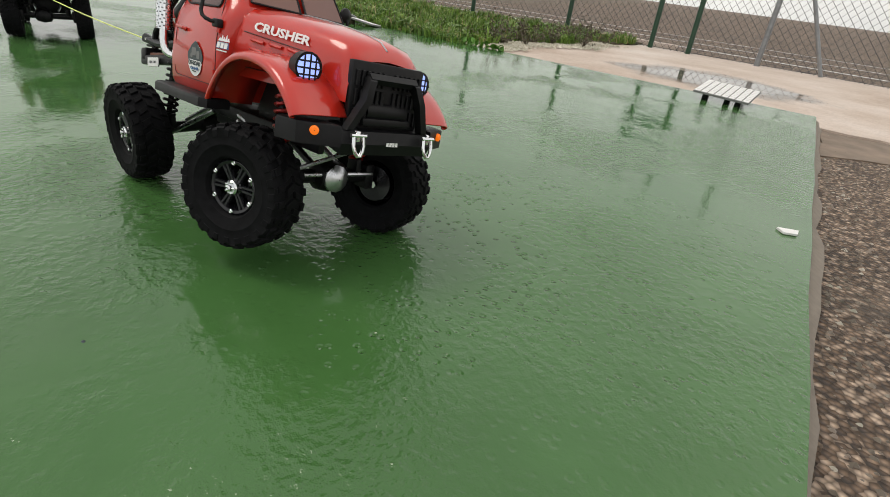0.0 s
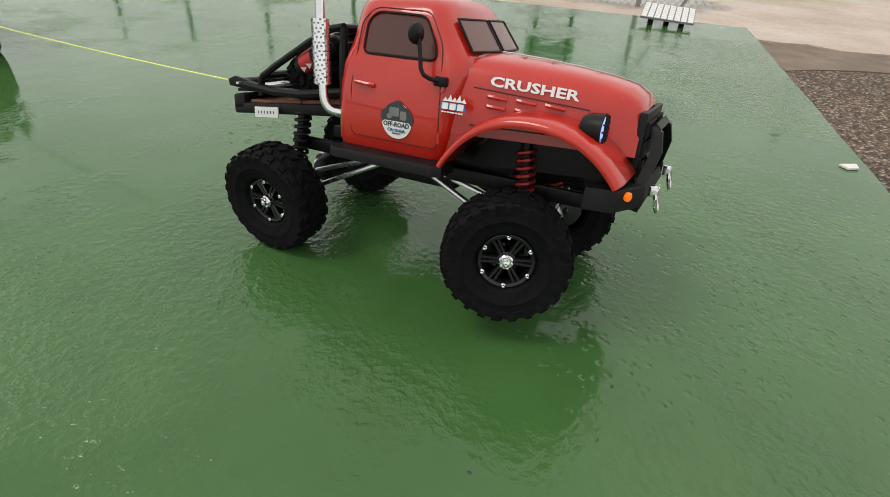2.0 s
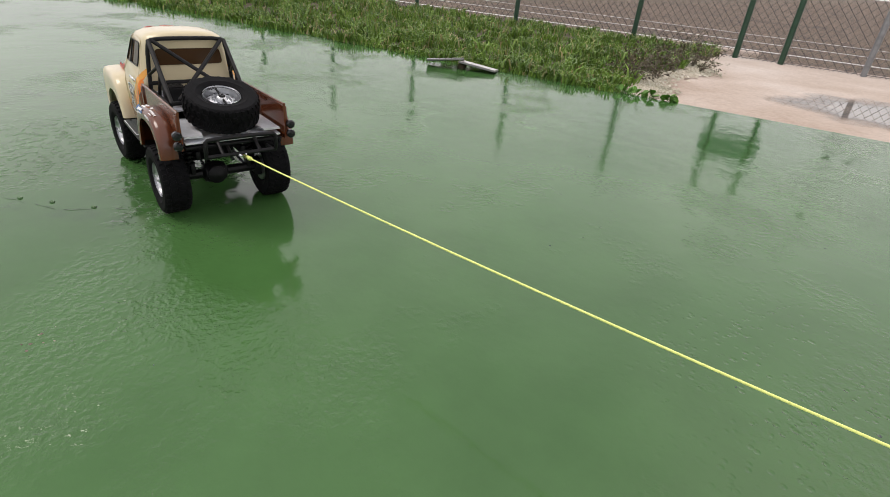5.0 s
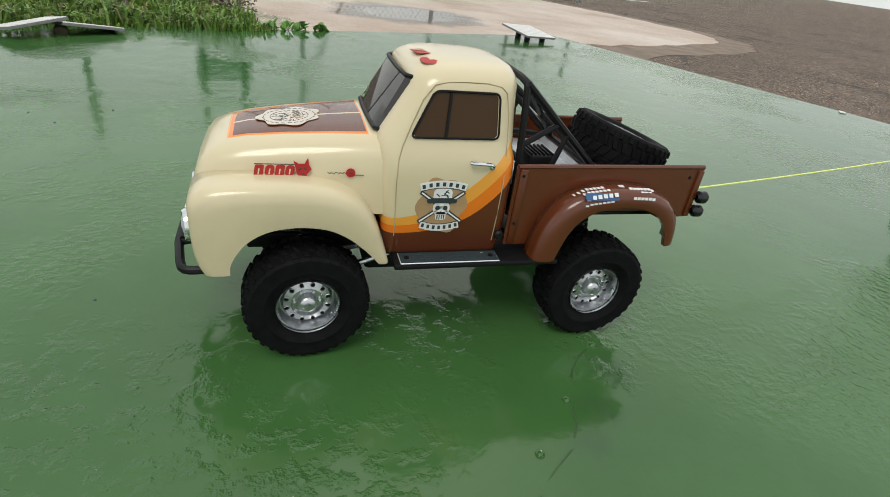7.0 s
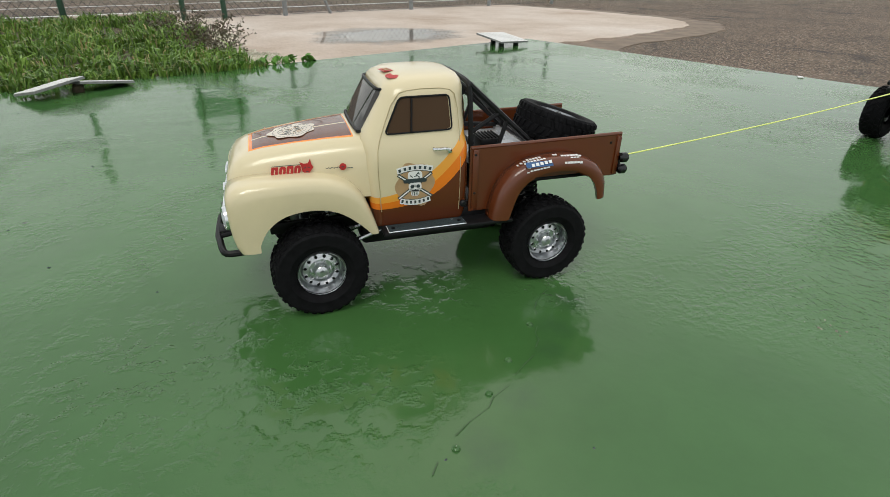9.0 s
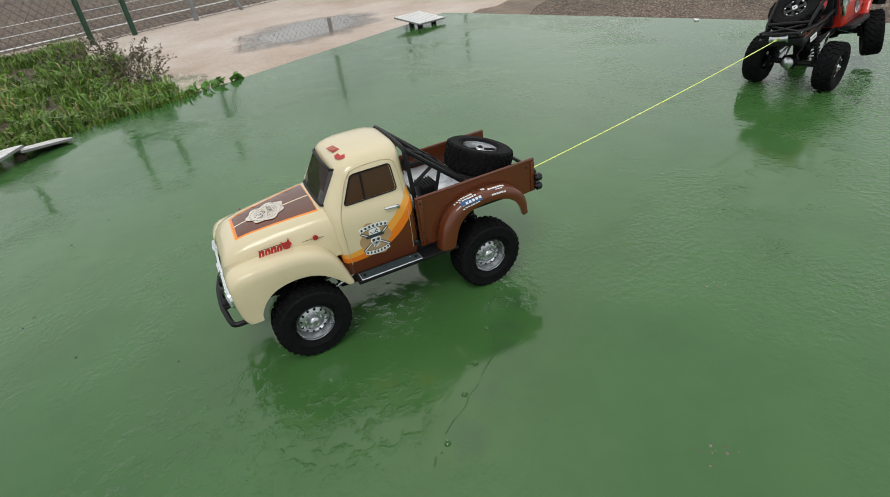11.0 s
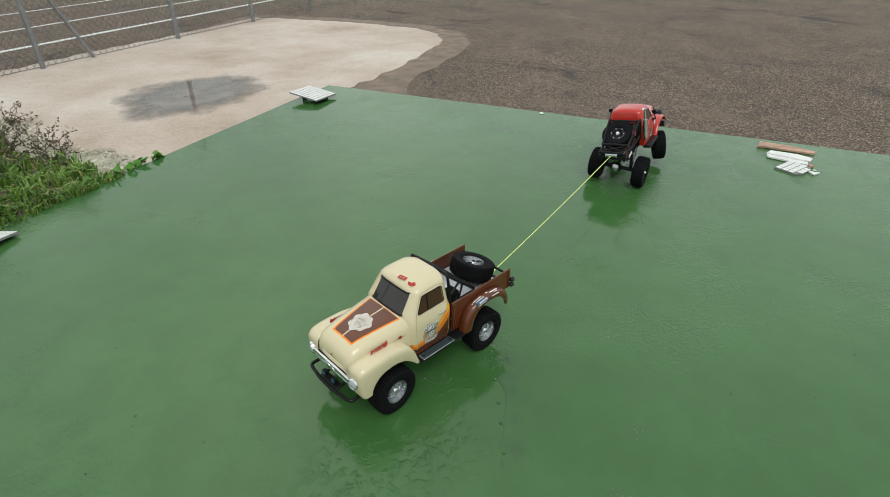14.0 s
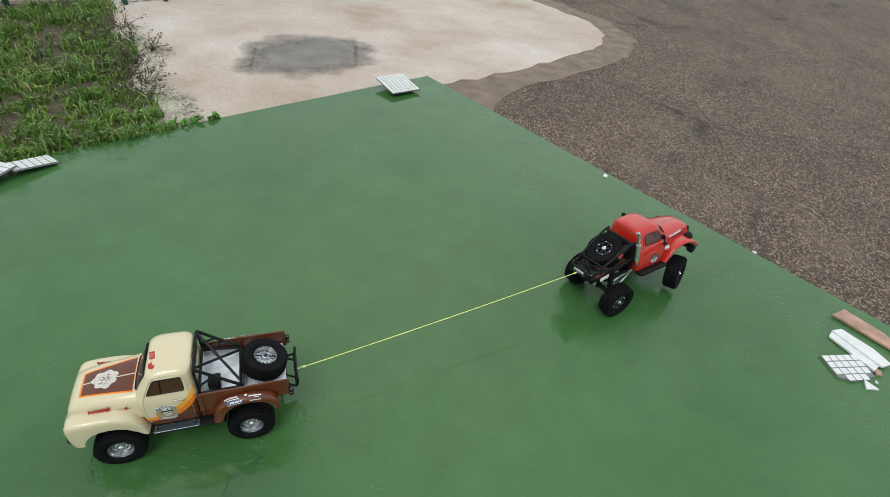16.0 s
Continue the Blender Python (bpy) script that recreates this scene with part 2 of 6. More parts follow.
    h = math_node(n, l, "ADD", h, math_node(n, l, "MULTIPLY", math_node(n, l, "MULTIPLY", crest.outputs["Color"], folds), 1.5))
    k0 = bump_node(n, l, math_node(n, l, "SUBTRACT", 1.0, pit_h), 0.9, 0.004, None)
    k1 = bump_node(n, l, h, 0.6, 0.0022, None, k0)
    wave = noise_node(n, l, 11, 3, co, 0.5)
    k2 = bump_node(n, l, wave.outputs["Fac"], 0.14, 0.007, None, k1)
    bump_node(n, l, fine.outputs["Fac"], 0.06, 0.001, b, k2)
    return m


def gravel_asphalt():
    m, n, l, b = material("gravel_asphalt")
    co = world_xy(n, l)
    v = n.new("ShaderNodeTexVoronoi")
    v.inputs["Scale"].default_value = 115
    l.new(co, v.inputs["Vector"])
    stone = ramp_node(n, l, v.outputs["Color"], [(0.22, (0.082, 0.054, 0.036)), (0.45, (0.175, 0.118, 0.080)), (0.62, (0.26, 0.180, 0.124)), (0.78, (0.50, 0.39, 0.30))])
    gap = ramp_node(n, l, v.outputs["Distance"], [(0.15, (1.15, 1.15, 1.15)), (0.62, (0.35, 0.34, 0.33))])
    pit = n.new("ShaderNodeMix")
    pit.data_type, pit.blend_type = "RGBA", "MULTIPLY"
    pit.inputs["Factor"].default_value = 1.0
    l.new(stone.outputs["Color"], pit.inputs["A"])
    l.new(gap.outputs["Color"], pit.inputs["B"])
    br = noise_node(n, l, 1.6, 6, co, 0.65)
    tone = ramp_node(n, l, br.outputs["Fac"], [(0.3, (0.5, 0.47, 0.45)), (0.42, (0.82, 0.79, 0.77)), (0.55, (0.98, 0.94, 0.92)), (0.75, (1.15, 1.12, 1.10))])
    mul = n.new("ShaderNodeMix")
    mul.data_type, mul.blend_type = "RGBA", "MULTIPLY"
    mul.inputs["Factor"].default_value = 0.9
    l.new(pit.outputs["Result"], mul.inputs["A"])
    l.new(tone.outputs["Color"], mul.inputs["B"])
    st = noise_node(n, l, 0.55, 8, co, 0.7)
    stain = ramp_node(n, l, st.outputs["Fac"], [(0.56, (0, 0, 0)), (0.66, (1, 1, 1))])
    sand = ramp_node(n, l, st.outputs["Fac"], [(0.32, (1, 1, 1)), (0.44, (0, 0, 0))])
    c = mix_node(n, l, math_node(n, l, "MULTIPLY", sand.outputs["Color"], 0.65), mul.outputs["Result"], (0.20, 0.145, 0.105))
    # fine cracks and worn dark hollows
    warp = noise_node(n, l, 2.5, 6, co, 0.7)
    bent = n.new("ShaderNodeVectorMath")
    bent.operation = "MULTIPLY_ADD"
    bent.inputs[1].default_value = (0.45, 0.45, 0)
    l.new(warp.outputs["Color"], bent.inputs[0])
    l.new(co, bent.inputs[2])
    crack = n.new("ShaderNodeTexVoronoi")
    crack.feature = "DISTANCE_TO_EDGE"
    crack.inputs["Scale"].default_value = 0.55
    l.new(bent.outputs["Vector"], crack.inputs["Vector"])
    thin = ramp_node(n, l, crack.outputs["Distance"], [(0.004, (1, 1, 1)), (0.014, (0, 0, 0))])
    broken = ramp_node(n, l, br.outputs["Fac"], [(0.42, (1, 1, 1)), (0.55, (0, 0, 0))])
    c = mix_node(n, l, math_node(n, l, "MULTIPLY", math_node(n, l, "MULTIPLY", thin.outputs["Color"], broken.outputs["Color"]), 0.8), c, (0.03, 0.023, 0.018))
    c = mix_node(n, l, math_node(n, l, "MULTIPLY", stain.outputs["Color"], 0.45), c, (0.04, 0.03, 0.024))
    l.new(c, b.inputs["Base Color"])
    b.inputs["Roughness"].default_value = 0.75
    bump_node(n, l, v.outputs["Distance"], 1.0, 0.008, b)
    return m


def pale_concrete():
    m, n, l, b = material("pale_concrete")
    co = world_xy(n, l)
    a = noise_node(n, l, 1.1, 7, co, 0.62)
    c = ramp_node(n, l, a.outputs["Fac"], [(0.30, (0.36, 0.265, 0.205)), (0.42, (0.46, 0.365, 0.30)), (0.54, (0.54, 0.45, 0.39)), (0.70, (0.62, 0.55, 0.50))])
    g = noise_node(n, l, 70, 4, co)
    c2 = ramp_node(n, l, g.outputs["Fac"], [(0.25, (0.8, 0.79, 0.78)), (0.6, (1.03, 1.03, 1.03))])
    mul = n.new("ShaderNodeMix")
    mul.data_type, mul.blend_type = "RGBA", "MULTIPLY"
    mul.inputs["Factor"].default_value = 0.8
    l.new(c.outputs["Color"], mul.inputs["A"])
    l.new(c2.outputs["Color"], mul.inputs["B"])
    l.new(mul.outputs["Result"], b.inputs["Base Color"])
    b.inputs["Roughness"].default_value = 0.7
    bump_node(n, l, g.outputs["Fac"], 0.3, 0.003, b)
    return m


def foliage(name, lo, hi, dry):
    m, n, l, b = material(name)
    g = n.new("ShaderNodeNewGeometry")
    r = ramp_node(n, l, g.outputs["Random Per Island"], [(0.0, lo), (0.62, hi), (0.86, hi), (0.95, dry)])
    patch = noise_node(n, l, 4.5, 5, g.outputs["Position"], 0.6)
    tone = ramp_node(n, l, patch.outputs["Fac"], [(0.3, (0.55, 0.6, 0.5)), (0.6, (1.1, 1.08, 1.0))])
    mul = n.new("ShaderNodeMix")
    mul.data_type, mul.blend_type = "RGBA", "MULTIPLY"
    mul.inputs["Factor"].default_value = 1.0
    l.new(r.outputs["Color"], mul.inputs["A"])
    l.new(tone.outputs["Color"], mul.inputs["B"])
    l.new(mul.outputs["Result"], b.inputs["Base Color"])
    b.inputs["Roughness"].default_value = 0.5
    return m


GREEN = green_paint()
ASPHALT = gravel_asphalt()
CONCRETE = pale_concrete()
SOIL = simple("dark_soil", (0.075, 0.06, 0.035), 0.95, var=0.4, scale=25, bump=0.8)
GRASS = foliage("grass_blades", (0.055, 0.125, 0.016), (0.16, 0.28, 0.04), (0.36, 0.30, 0.15))
WEED = foliage("dry_weed", (0.07, 0.05, 0.04), (0.10, 0.09, 0.05), (0.16, 0.10, 0.08))
LEAF = foliage("weed_leaf", (0.06, 0.15, 0.02), (0.11, 0.27, 0.04), (0.13, 0.28, 0.04))
PEBBLE = foliage("pale_pebbles", (0.32, 0.28, 0.23), (0.52, 0.48, 0.42), (0.62, 0.58, 0.54))
RUBBER = simple("tyre_rubber", (0.006, 0.006, 0.007), 0.7, var=0.4, scale=90, bump=0.25, spec=0.10)
BLACK = simple("black_plastic", (0.007, 0.007, 0.008), 0.42, var=0.3, scale=120, bump=0.15, spec=0.22)
BLACK_GLOSS = simple("black_gloss", (0.008, 0.008, 0.01), 0.16, var=0.2)
CHROME = simple("chrome", (0.78, 0.79, 0.8), 0.1, 1.0, var=0.05)
STEEL = simple("brushed_steel", (0.6, 0.61, 0.63), 0.28, 1.0, var=0.12, scale=150)
SILVER = simple("silver_panel", (0.74, 0.76, 0.80), 0.32, 0.3, var=0.1)
WHITE = simple("white_print", (0.78, 0.78, 0.78), 0.4, var=0.04)
RED_PRINT = simple("red_print", (0.42, 0.02, 0.02), 0.4, var=0.1)
BLUE_PRINT = simple("blue_print", (0.03, 0.10, 0.25), 0.4)
DARK_PRINT = simple("dark_print", (0.03, 0.045, 0.05), 0.4)
TAN_PRINT = simple("tan_print", (0.42, 0.27, 0.14), 0.45)
ROPE = simple("yellow_rope", (0.78, 0.88, 0.26), 0.6, var=0.2, scale=400)
TILE_WHITE = simple("white_tile", (0.72, 0.71, 0.70), 0.32, var=0.08, scale=30)
GROUT = simple("grey_grout", (0.20, 0.20, 0.20), 0.85)
TILE_BROWN = simple("brown_tile", (0.42, 0.25, 0.18), 0.55, var=0.35, scale=14)
WIRE = simple("dull_wire", (0.07, 0.07, 0.07), 0.6, 0.3)
GALV = simple("galvanised_steel", (0.26, 0.27, 0.28), 0.45, 0.6, var=0.2, scale=20)
POST_GREEN = simple("green_post_paint", (0.016, 0.055, 0.03), 0.4, var=0.2, scale=20)
BOARD_GREEN = simple("green_board", (0.025, 0.10, 0.045), 0.45, var=0.15, scale=12)
BROWN_MAT = simple("brown_bed", (0.17, 0.06, 0.035), 0.5, var=0.3, scale=30)
RED_SPRING = simple("red_spring", (0.32, 0.015, 0.012), 0.3, 0.3)
PALE_PRINT = simple("pale_print", (0.66, 0.60, 0.53), 0.45, var=0.06)
# darkened body colours: the shade inside panel gaps, painted onto raised seam lines
RED_SEAM_SHADE = simple("red_seam_shade", (0.10, 0.006, 0.005), 0.5)
CREAM_SEAM_SHADE = simple("cream_shadow_gap", (0.44, 0.36, 0.21), 0.5)
ROAD_PAINT = simple("road_paint", (0.7, 0.7, 0.68), 0.7)


def glass_dark(name, col, rough=0.04, spec=0.35):
    m, n, l, b = material(name)
    b.inputs["Base Color"].default_value = (*col, 1)
    b.inputs["Roughness"].default_value = rough
    b.inputs["Specular IOR Level"].default_value = spec
    return m


TINT = glass_dark("tinted_window", (0.026, 0.022, 0.020), 0.03, 0.6)
TINT_SIDE = glass_dark("tinted_side_window", (0.062, 0.034, 0.017), 0.08, 0.14)
TINT_RED = glass_dark("tinted_window_warm", (0.105, 0.052, 0.047), 0.04, 0.25)
SCREEN_RED = glass_dark("smoky_windscreen", (0.17, 0.088, 0.074), 0.04)


def lamp_mat(name, col, strength):
    m, n, l, b = material(name)
    b.inputs["Base Color"].default_value = (*(c * 0.5 for c in col), 1)
    b.inputs["Emission Color"].default_value = (*col, 1)
    b.inputs["Emission Strength"].default_value = strength
    return m


LAMP = lamp_mat("led_lamp", (0.30, 0.42, 1.0), 0.9)
AMBER = lamp_mat("amber_lamp", (1.0, 0.20, 0.01), 0.45)


def red_paint():
    m, n, l, b = material("red_lacquer")
    co = n.new("ShaderNodeTexCoord").outputs["Object"]
    t = noise_node(n, l, 14, 5, co)
    c = ramp_node(n, l, t.outputs["Fac"], [(0.3, (0.45, 0.016, 0.009)), (0.7, (0.53, 0.024, 0.012))])
    l.new(c.outputs["Color"], b.inputs["Base Color"])
    b.inputs["Roughness"].default_value = 0.3
    b.inputs["Coat Weight"].default_value = 0.85
    b.inputs["Specular IOR Level"].default_value = 0.3
    b.inputs["Coat Roughness"].default_value = 0.03
    f = noise_node(n, l, 900, 2, co)
    bump_node(n, l, f.outputs["Fac"], 0.04, 0.0005, b)
    return m


CREAM_C, BROWN_C, ORANGE_C, AMBER_C = (0.65, 0.56, 0.37), (0.110, 0.027, 0.008), (0.80, 0.20, 0.012), (0.82, 0.36, 0.05)


def finish(n, l, b, co):
    b.inputs["Roughness"].default_value = 0.26
    b.inputs["Coat Weight"].default_value = 0.55
    b.inputs["Specular IOR Level"].default_value = 0.35
    b.inputs["Coat Roughness"].default_value = 0.05
    f = noise_node(n, l, 700, 2, co)
    bump_node(n, l, f.outputs["Fac"], 0.04, 0.0005, b)


def cab_paint():
    """Cream above, brown below, with an amber and an orange band sweeping up to the rear of the door."""
    m, n, l, b = material("two_tone_cab_paint")
    co = n.new("ShaderNodeTexCoord").outputs["Object"]
    sep = n.new("ShaderNodeSeparateXYZ")
    l.new(co, sep.inputs[0])
    x, z = sep.outputs["X"], sep.outputs["Z"]
    u = math_node(n, l, "DIVIDE", math_node(n, l, "SUBTRACT", 0.079, x), 0.122, True)
    low = math_node(n, l, "ADD", math_node(n, l, "MULTIPLY", math_node(n, l, "POWER", u, 2.9), 0.066), 0.129)
    mid = math_node(n, l, "ADD", math_node(n, l, "MULTIPLY", math_node(n, l, "POWER", u, 2.4), 0.078), 0.1375)
    top = math_node(n, l, "ADD", math_node(n, l, "MULTIPLY", math_node(n, l, "POWER", u, 2.0), 0.086), 0.146)
    c = mix_node(n, l, math_node(n, l, "LESS_THAN", z, top), CREAM_C, AMBER_C)
    c = mix_node(n, l, math_node(n, l, "LESS_THAN", z, mid), c, ORANGE_C)
    c = mix_node(n, l, math_node(n, l, "LESS_THAN", z, low), c, BROWN_C)
    back = math_node(n, l, "MULTIPLY", math_node(n, l, "LESS_THAN", x, -0.0385), math_node(n, l, "LESS_THAN", math_node(n, l, "ABSOLUTE", sep.outputs["Y"]), 0.081))
    c = mix_node(n, l, back, c, CREAM_C)
    l.new(c, b.inputs["Base Color"])
    finish(n, l, b, co)
    return m


def hood_paint():
    """Cream with a tapering brown panel edged in orange along the top, split by a cream pinstripe."""
    m, n, l, b = material("hood_paint")
    co = n.new("ShaderNodeTexCoord").outputs["Object"]
    sep = n.new("ShaderNodeSeparateXYZ")
    l.new(co, sep.inputs[0])
    x = sep.outputs["X"]
    y = math_node(n, l, "ABSOLUTE", sep.outputs["Y"])
    w = math_node(n, l, "ADD", math_node(n, l, "MULTIPLY", math_node(n, l, "SUBTRACT", 0.215, x), 0.155), 0.0345)

    def inside(grow):
        a = math_node(n, l, "LESS_THAN", y, math_node(n, l, "ADD", w, grow))
        f = math_node(n, l, "LESS_THAN", x, 0.219 + grow)
        r = math_node(n, l, "GREATER_THAN", x, 0.100 - grow * 0.3)
        return math_node(n, l, "MULTIPLY", math_node(n, l, "MULTIPLY", a, f), r)

    c = mix_node(n, l, inside(0.004), CREAM_C, AMBER_C)
    c = mix_node(n, l, inside(0.0025), c, ORANGE_C)
    c = mix_node(n, l, inside(-0.001), c, BROWN_C)
    pin = math_node(n, l, "MULTIPLY", math_node(n, l, "LESS_THAN", y, 0.0016), inside(0.0))
    c = mix_node(n, l, pin, c, CREAM_C)
    l.new(c, b.inputs["Base Color"])
    finish(n, l, b, co)
    return m


def flat_paint(name, col):
    m, n, l, b = material(name)
    co = n.new("ShaderNodeTexCoord").outputs["Object"]
    t = noise_node(n, l, 16, 5, co)
    c = ramp_node(n, l, t.outputs["Fac"], [(0.3, tuple(v * 0.93 for v in col)), (0.7, tuple(min(1, v * 1.05) for v in col))])
    l.new(c.outputs["Color"], b.inputs["Base Color"])
    finish(n, l, b, co)
    return m


RED = red_paint()
CAB = cab_paint()
HOOD = hood_paint()
CREAM = flat_paint("cream_lacquer", CREAM_C)
BROWN = flat_paint("brown_lacquer", BROWN_C)

# ---------------------------------------------------------------- setting
# local frame of the slab: u runs along the grass edge, v towards the open slab, origin at the tiled corner
KX, KY, KA = -1.33, -2.41, 22.5
SLAB = pose(KX, KY, 0, 0, 0, KA)


def sheet(name, poly, z, mat, label, category="ground", thick=0.0, sub=0):
    bm = bmesh.new()
    if thick:
        prism(bm, poly, thick, Matrix.Translation((0, 0, z - thick)), 0.004 if thick > 0.04 else 0)
    else:
        bm.faces.new([bm.verts.new((x, y, z)) for x, y in poly])
    ob = link(name, bm, mat, smooth=0)
    ob.matrix_basis = SLAB
    return tagged(ob, label, category, kind="structure")


def wobble(poly, step, amp, seed):
    """Breaks the sides of a polygon into short uneven runs."""
    rnd = random.Random(seed)
    out = []
    for (ax, ay), (bx, by) in zip(poly, poly[1:] + poly[:1]):
        d = math.hypot(bx - ax, by - ay)
        k = max(1, int(min(d, 6) / step))
        nx, ny = -(by - ay) / d, (bx - ax) / d
        for i in range(k):
            f = i / k
            w = rnd.uniform(-amp, amp) if i else 0
            out.append((ax + (bx - ax) * f + nx * w, ay + (by - ay) * f + ny * w))
    return out


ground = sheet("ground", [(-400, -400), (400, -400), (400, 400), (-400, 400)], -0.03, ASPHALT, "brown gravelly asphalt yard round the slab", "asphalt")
slab = sheet("pavement", wobble([(0, 0), (9, 0), (9, 8), (-0.36, 8)], 0.16, 0.003, 4), 0.0, GREEN, "wet glossy green painted concrete slab", "floor", thick=0.05)
pad = sheet("concrete_apron", wobble([(1.80, 0.0), (0.0, 0.004), (-0.012, 0.12), (-0.42, 0.15), (-1.19, 0.13), (-1.8, 0.06), (-2.15, -0.12), (-2.35, -0.45), (-2.35, -1.3), (-2.1, -2.4), (1.40, -2.4), (1.52, -1.6), (1.66, -0.7), (1.73, -0.3)], 0.09, 0.03, 7), -0.020, CONCRETE, "pale sandy concrete apron with dried mud", "concrete", thick=0.012)
mud = sheet("mud_band", wobble([(0.06, 0.0), (0.0, 0.02), (-0.03, 0.62), (-0.3, 0.46), (-0.7, 0.38), (-1.3, 0.40), (-1.9, 0.34), (-2.35, 0.1), (-2.6, -0.4), (-2.6, -1.4), (-2.3, -2.6), (-0.2, -2.3)], 0.12, 0.03, 17), -0.0265, simple("dried_mud", (0.19, 0.142, 0.107), 0.8, var=0.3, scale=9, bump=0.3), "brown dried mud between concrete and asphalt", "mud", thick=0.006)
soil = sheet("verge", wobble([(1.72, 0.01), (9, 0.01), (9, -2.4), (1.42, -2.4), (1.52, -1.6), (1.65, -0.7)], 0.1, 0.02, 9), -0.008, SOIL, "dark soil under the grass verge", "soil", thick=0.03)


def puddle_mat():
    """Clear shallow water over pale concrete, thinning out unevenly at its rim."""
    m, n, l, b = material("shallow_water")
    co = n.new("ShaderNodeTexCoord").outputs["Object"]
    t = noise_node(n, l, 5, 5, co)
    c = ramp_node(n, l, t.outputs["Fac"], [(0.3, (0.095, 0.080, 0.068)), (0.7, (0.22, 0.18, 0.15))])
    l.new(c.outputs["Color"], b.inputs["Base Color"])
    b.inputs["Roughness"].default_value = 0.02
    b.inputs["IOR"].default_value = 1.45
    mp = n.new("ShaderNodeMapping")
    mp.inputs["Location"].default_value, mp.inputs["Scale"].default_value = (-0.52 / 0.56, 0.72 / 0.42, 0), (1 / 0.56, 1 / 0.42, 1)
    l.new(co, mp.inputs["Vector"])
    ln = n.new("ShaderNodeVectorMath")
    ln.operation = "LENGTH"
    l.new(mp.outputs["Vector"], ln.inputs[0])
    e = noise_node(n, l, 4, 7, co, 0.65)
    d = math_node(n, l, "ADD", ln.outputs["Value"], math_node(n, l, "MULTIPLY", math_node(n, l, "SUBTRACT", e.outputs["Fac"], 0.5), 1.1))
    al = ramp_node(n, l, d, [(0.55, (0.96, 0.96, 0.96)), (1.0, (0, 0, 0))])
    l.new(al.outputs["Color"], b.inputs["Alpha"])
    return m


rnd = random.Random(5)
blob = []
for i in range(40):
    a = 2 * math.pi * i / 40
    r = 1 + 0.1 * math.sin(2 * a + 0.6) + rnd.uniform(-0.03, 0.03)
    blob.append((0.52 + 0.64 * r * math.cos(a), -0.72 - 0.48 * r * math.sin(a)))
puddle = sheet("water", blob, -0.0190, puddle_mat(), "shallow rain puddle lying on the pale concrete", "puddle")

# narrow mortar lip along the asphalt side of the slab
bm = bmesh.new()
lip = []
rnd = random.Random(11)
for i in range(90):
    v = i * 0.09
    lip.append((-0.36 * v / 8 - 0.012 - rnd.uniform(0, 0.014), v))
for (x0, y0), (x1, y1) in zip(lip, lip[1:]):
    bm.faces.new([bm.verts.new(p) for p in ((x0, y0, -0.022), (x1, y1, -0.022), (-0.36 * y1 / 8 + 0.004, y1, -0.009), (-0.36 * y0 / 8 + 0.004, y0, -0.009))])
trim = link("trim", bm, simple("grey_mortar", (0.2, 0.17, 0.14), 0.9, bump=0.4), smooth=0)
trim.matrix_basis = SLAB
tagged(trim, "crumbling grey mortar along the slab edge", "edging", kind="structure")


def stuff_mesh(name, verts, faces, mat, label, category):
    me = bpy.data.meshes.new(name)
    me.from_pydata(verts, [], faces)
    me.materials.append(mat)
    ob = new(name, me)
    ob.matrix_basis = SLAB
    return tagged(ob, label, category, kind="stuff")


def grass_patch(count, area, lo, hi, seed, wide=0.0045):
    """Blades in tufts of uneven height, thinner where the soil is poor."""
    rng = np.random.default_rng(seed)
    verts, faces = [], []
    made = 0
    while made < count:
        cu, cv = area(rng)
        clump = noise.noise(Vector((cu * 4, cv * 4, seed)))
        if rng.random() > 0.75 + 0.9 * clump:
            continue
        size = rng.uniform(lo, hi) * (1 + 0.9 * clump)
        heading = rng.uniform(0, 6.283)
        for _ in range(int(rng.integers(5, 12))):
            u, v = cu + rng.normal(0, 0.014), min(cv + rng.normal(0, 0.014), 0.035)
            h = size * rng.uniform(0.5, 1.15)
            a, b = heading + rng.normal(0, 1.1), rng.uniform(0, 6.283)
            w = wide * rng.uniform(0.5, 1.5)
            lean = h * rng.uniform(0.3, 1.5)
            dx, dy, sx, sy = math.cos(a) * lean, math.sin(a) * lean, math.cos(b) * w, math.sin(b) * w
            k = len(verts)
            verts += [(u - sx, v - sy, -0.01), (u + sx, v + sy, -0.01), (u + dx * 0.3 - sx * 0.9, v + dy * 0.3 - sy * 0.9, h * 0.65), (u + dx * 0.3 + sx * 0.9, v + dy * 0.3 + sy * 0.9, h * 0.65), (u + dx, v + dy, h * rng.uniform(0.55, 0.95))]
            faces += [(k, k + 1, k + 3, k + 2), (k + 2, k + 3, k + 4)]
            made += 1
    return verts, faces


def verge_point(rng):
    while True:
        u, v = 1.35 + 7.3 * rng.random() ** 1.35, -2.3 * rng.random() ** 1.25
        limit = 1.74 + 0.14 * v + 0.05 * math.sin(v * 7)
        if u > limit:
            return u, v


stuff_mesh("grass", *grass_patch(46000, verge_point, 0.022, 0.07, 3, 0.0036), GRASS, "dense green grass verge along the slab", "grass")


def edge_point(rng):
    return 1.66 + 7.0 * rng.random() ** 1.2, 0.03 - 0.08 * rng.random()


stuff_mesh("grass", *grass_patch(5000, edge_point, 0.015, 0.05, 8, 0.003), GRASS, "short grass creeping over the slab edge", "grass")


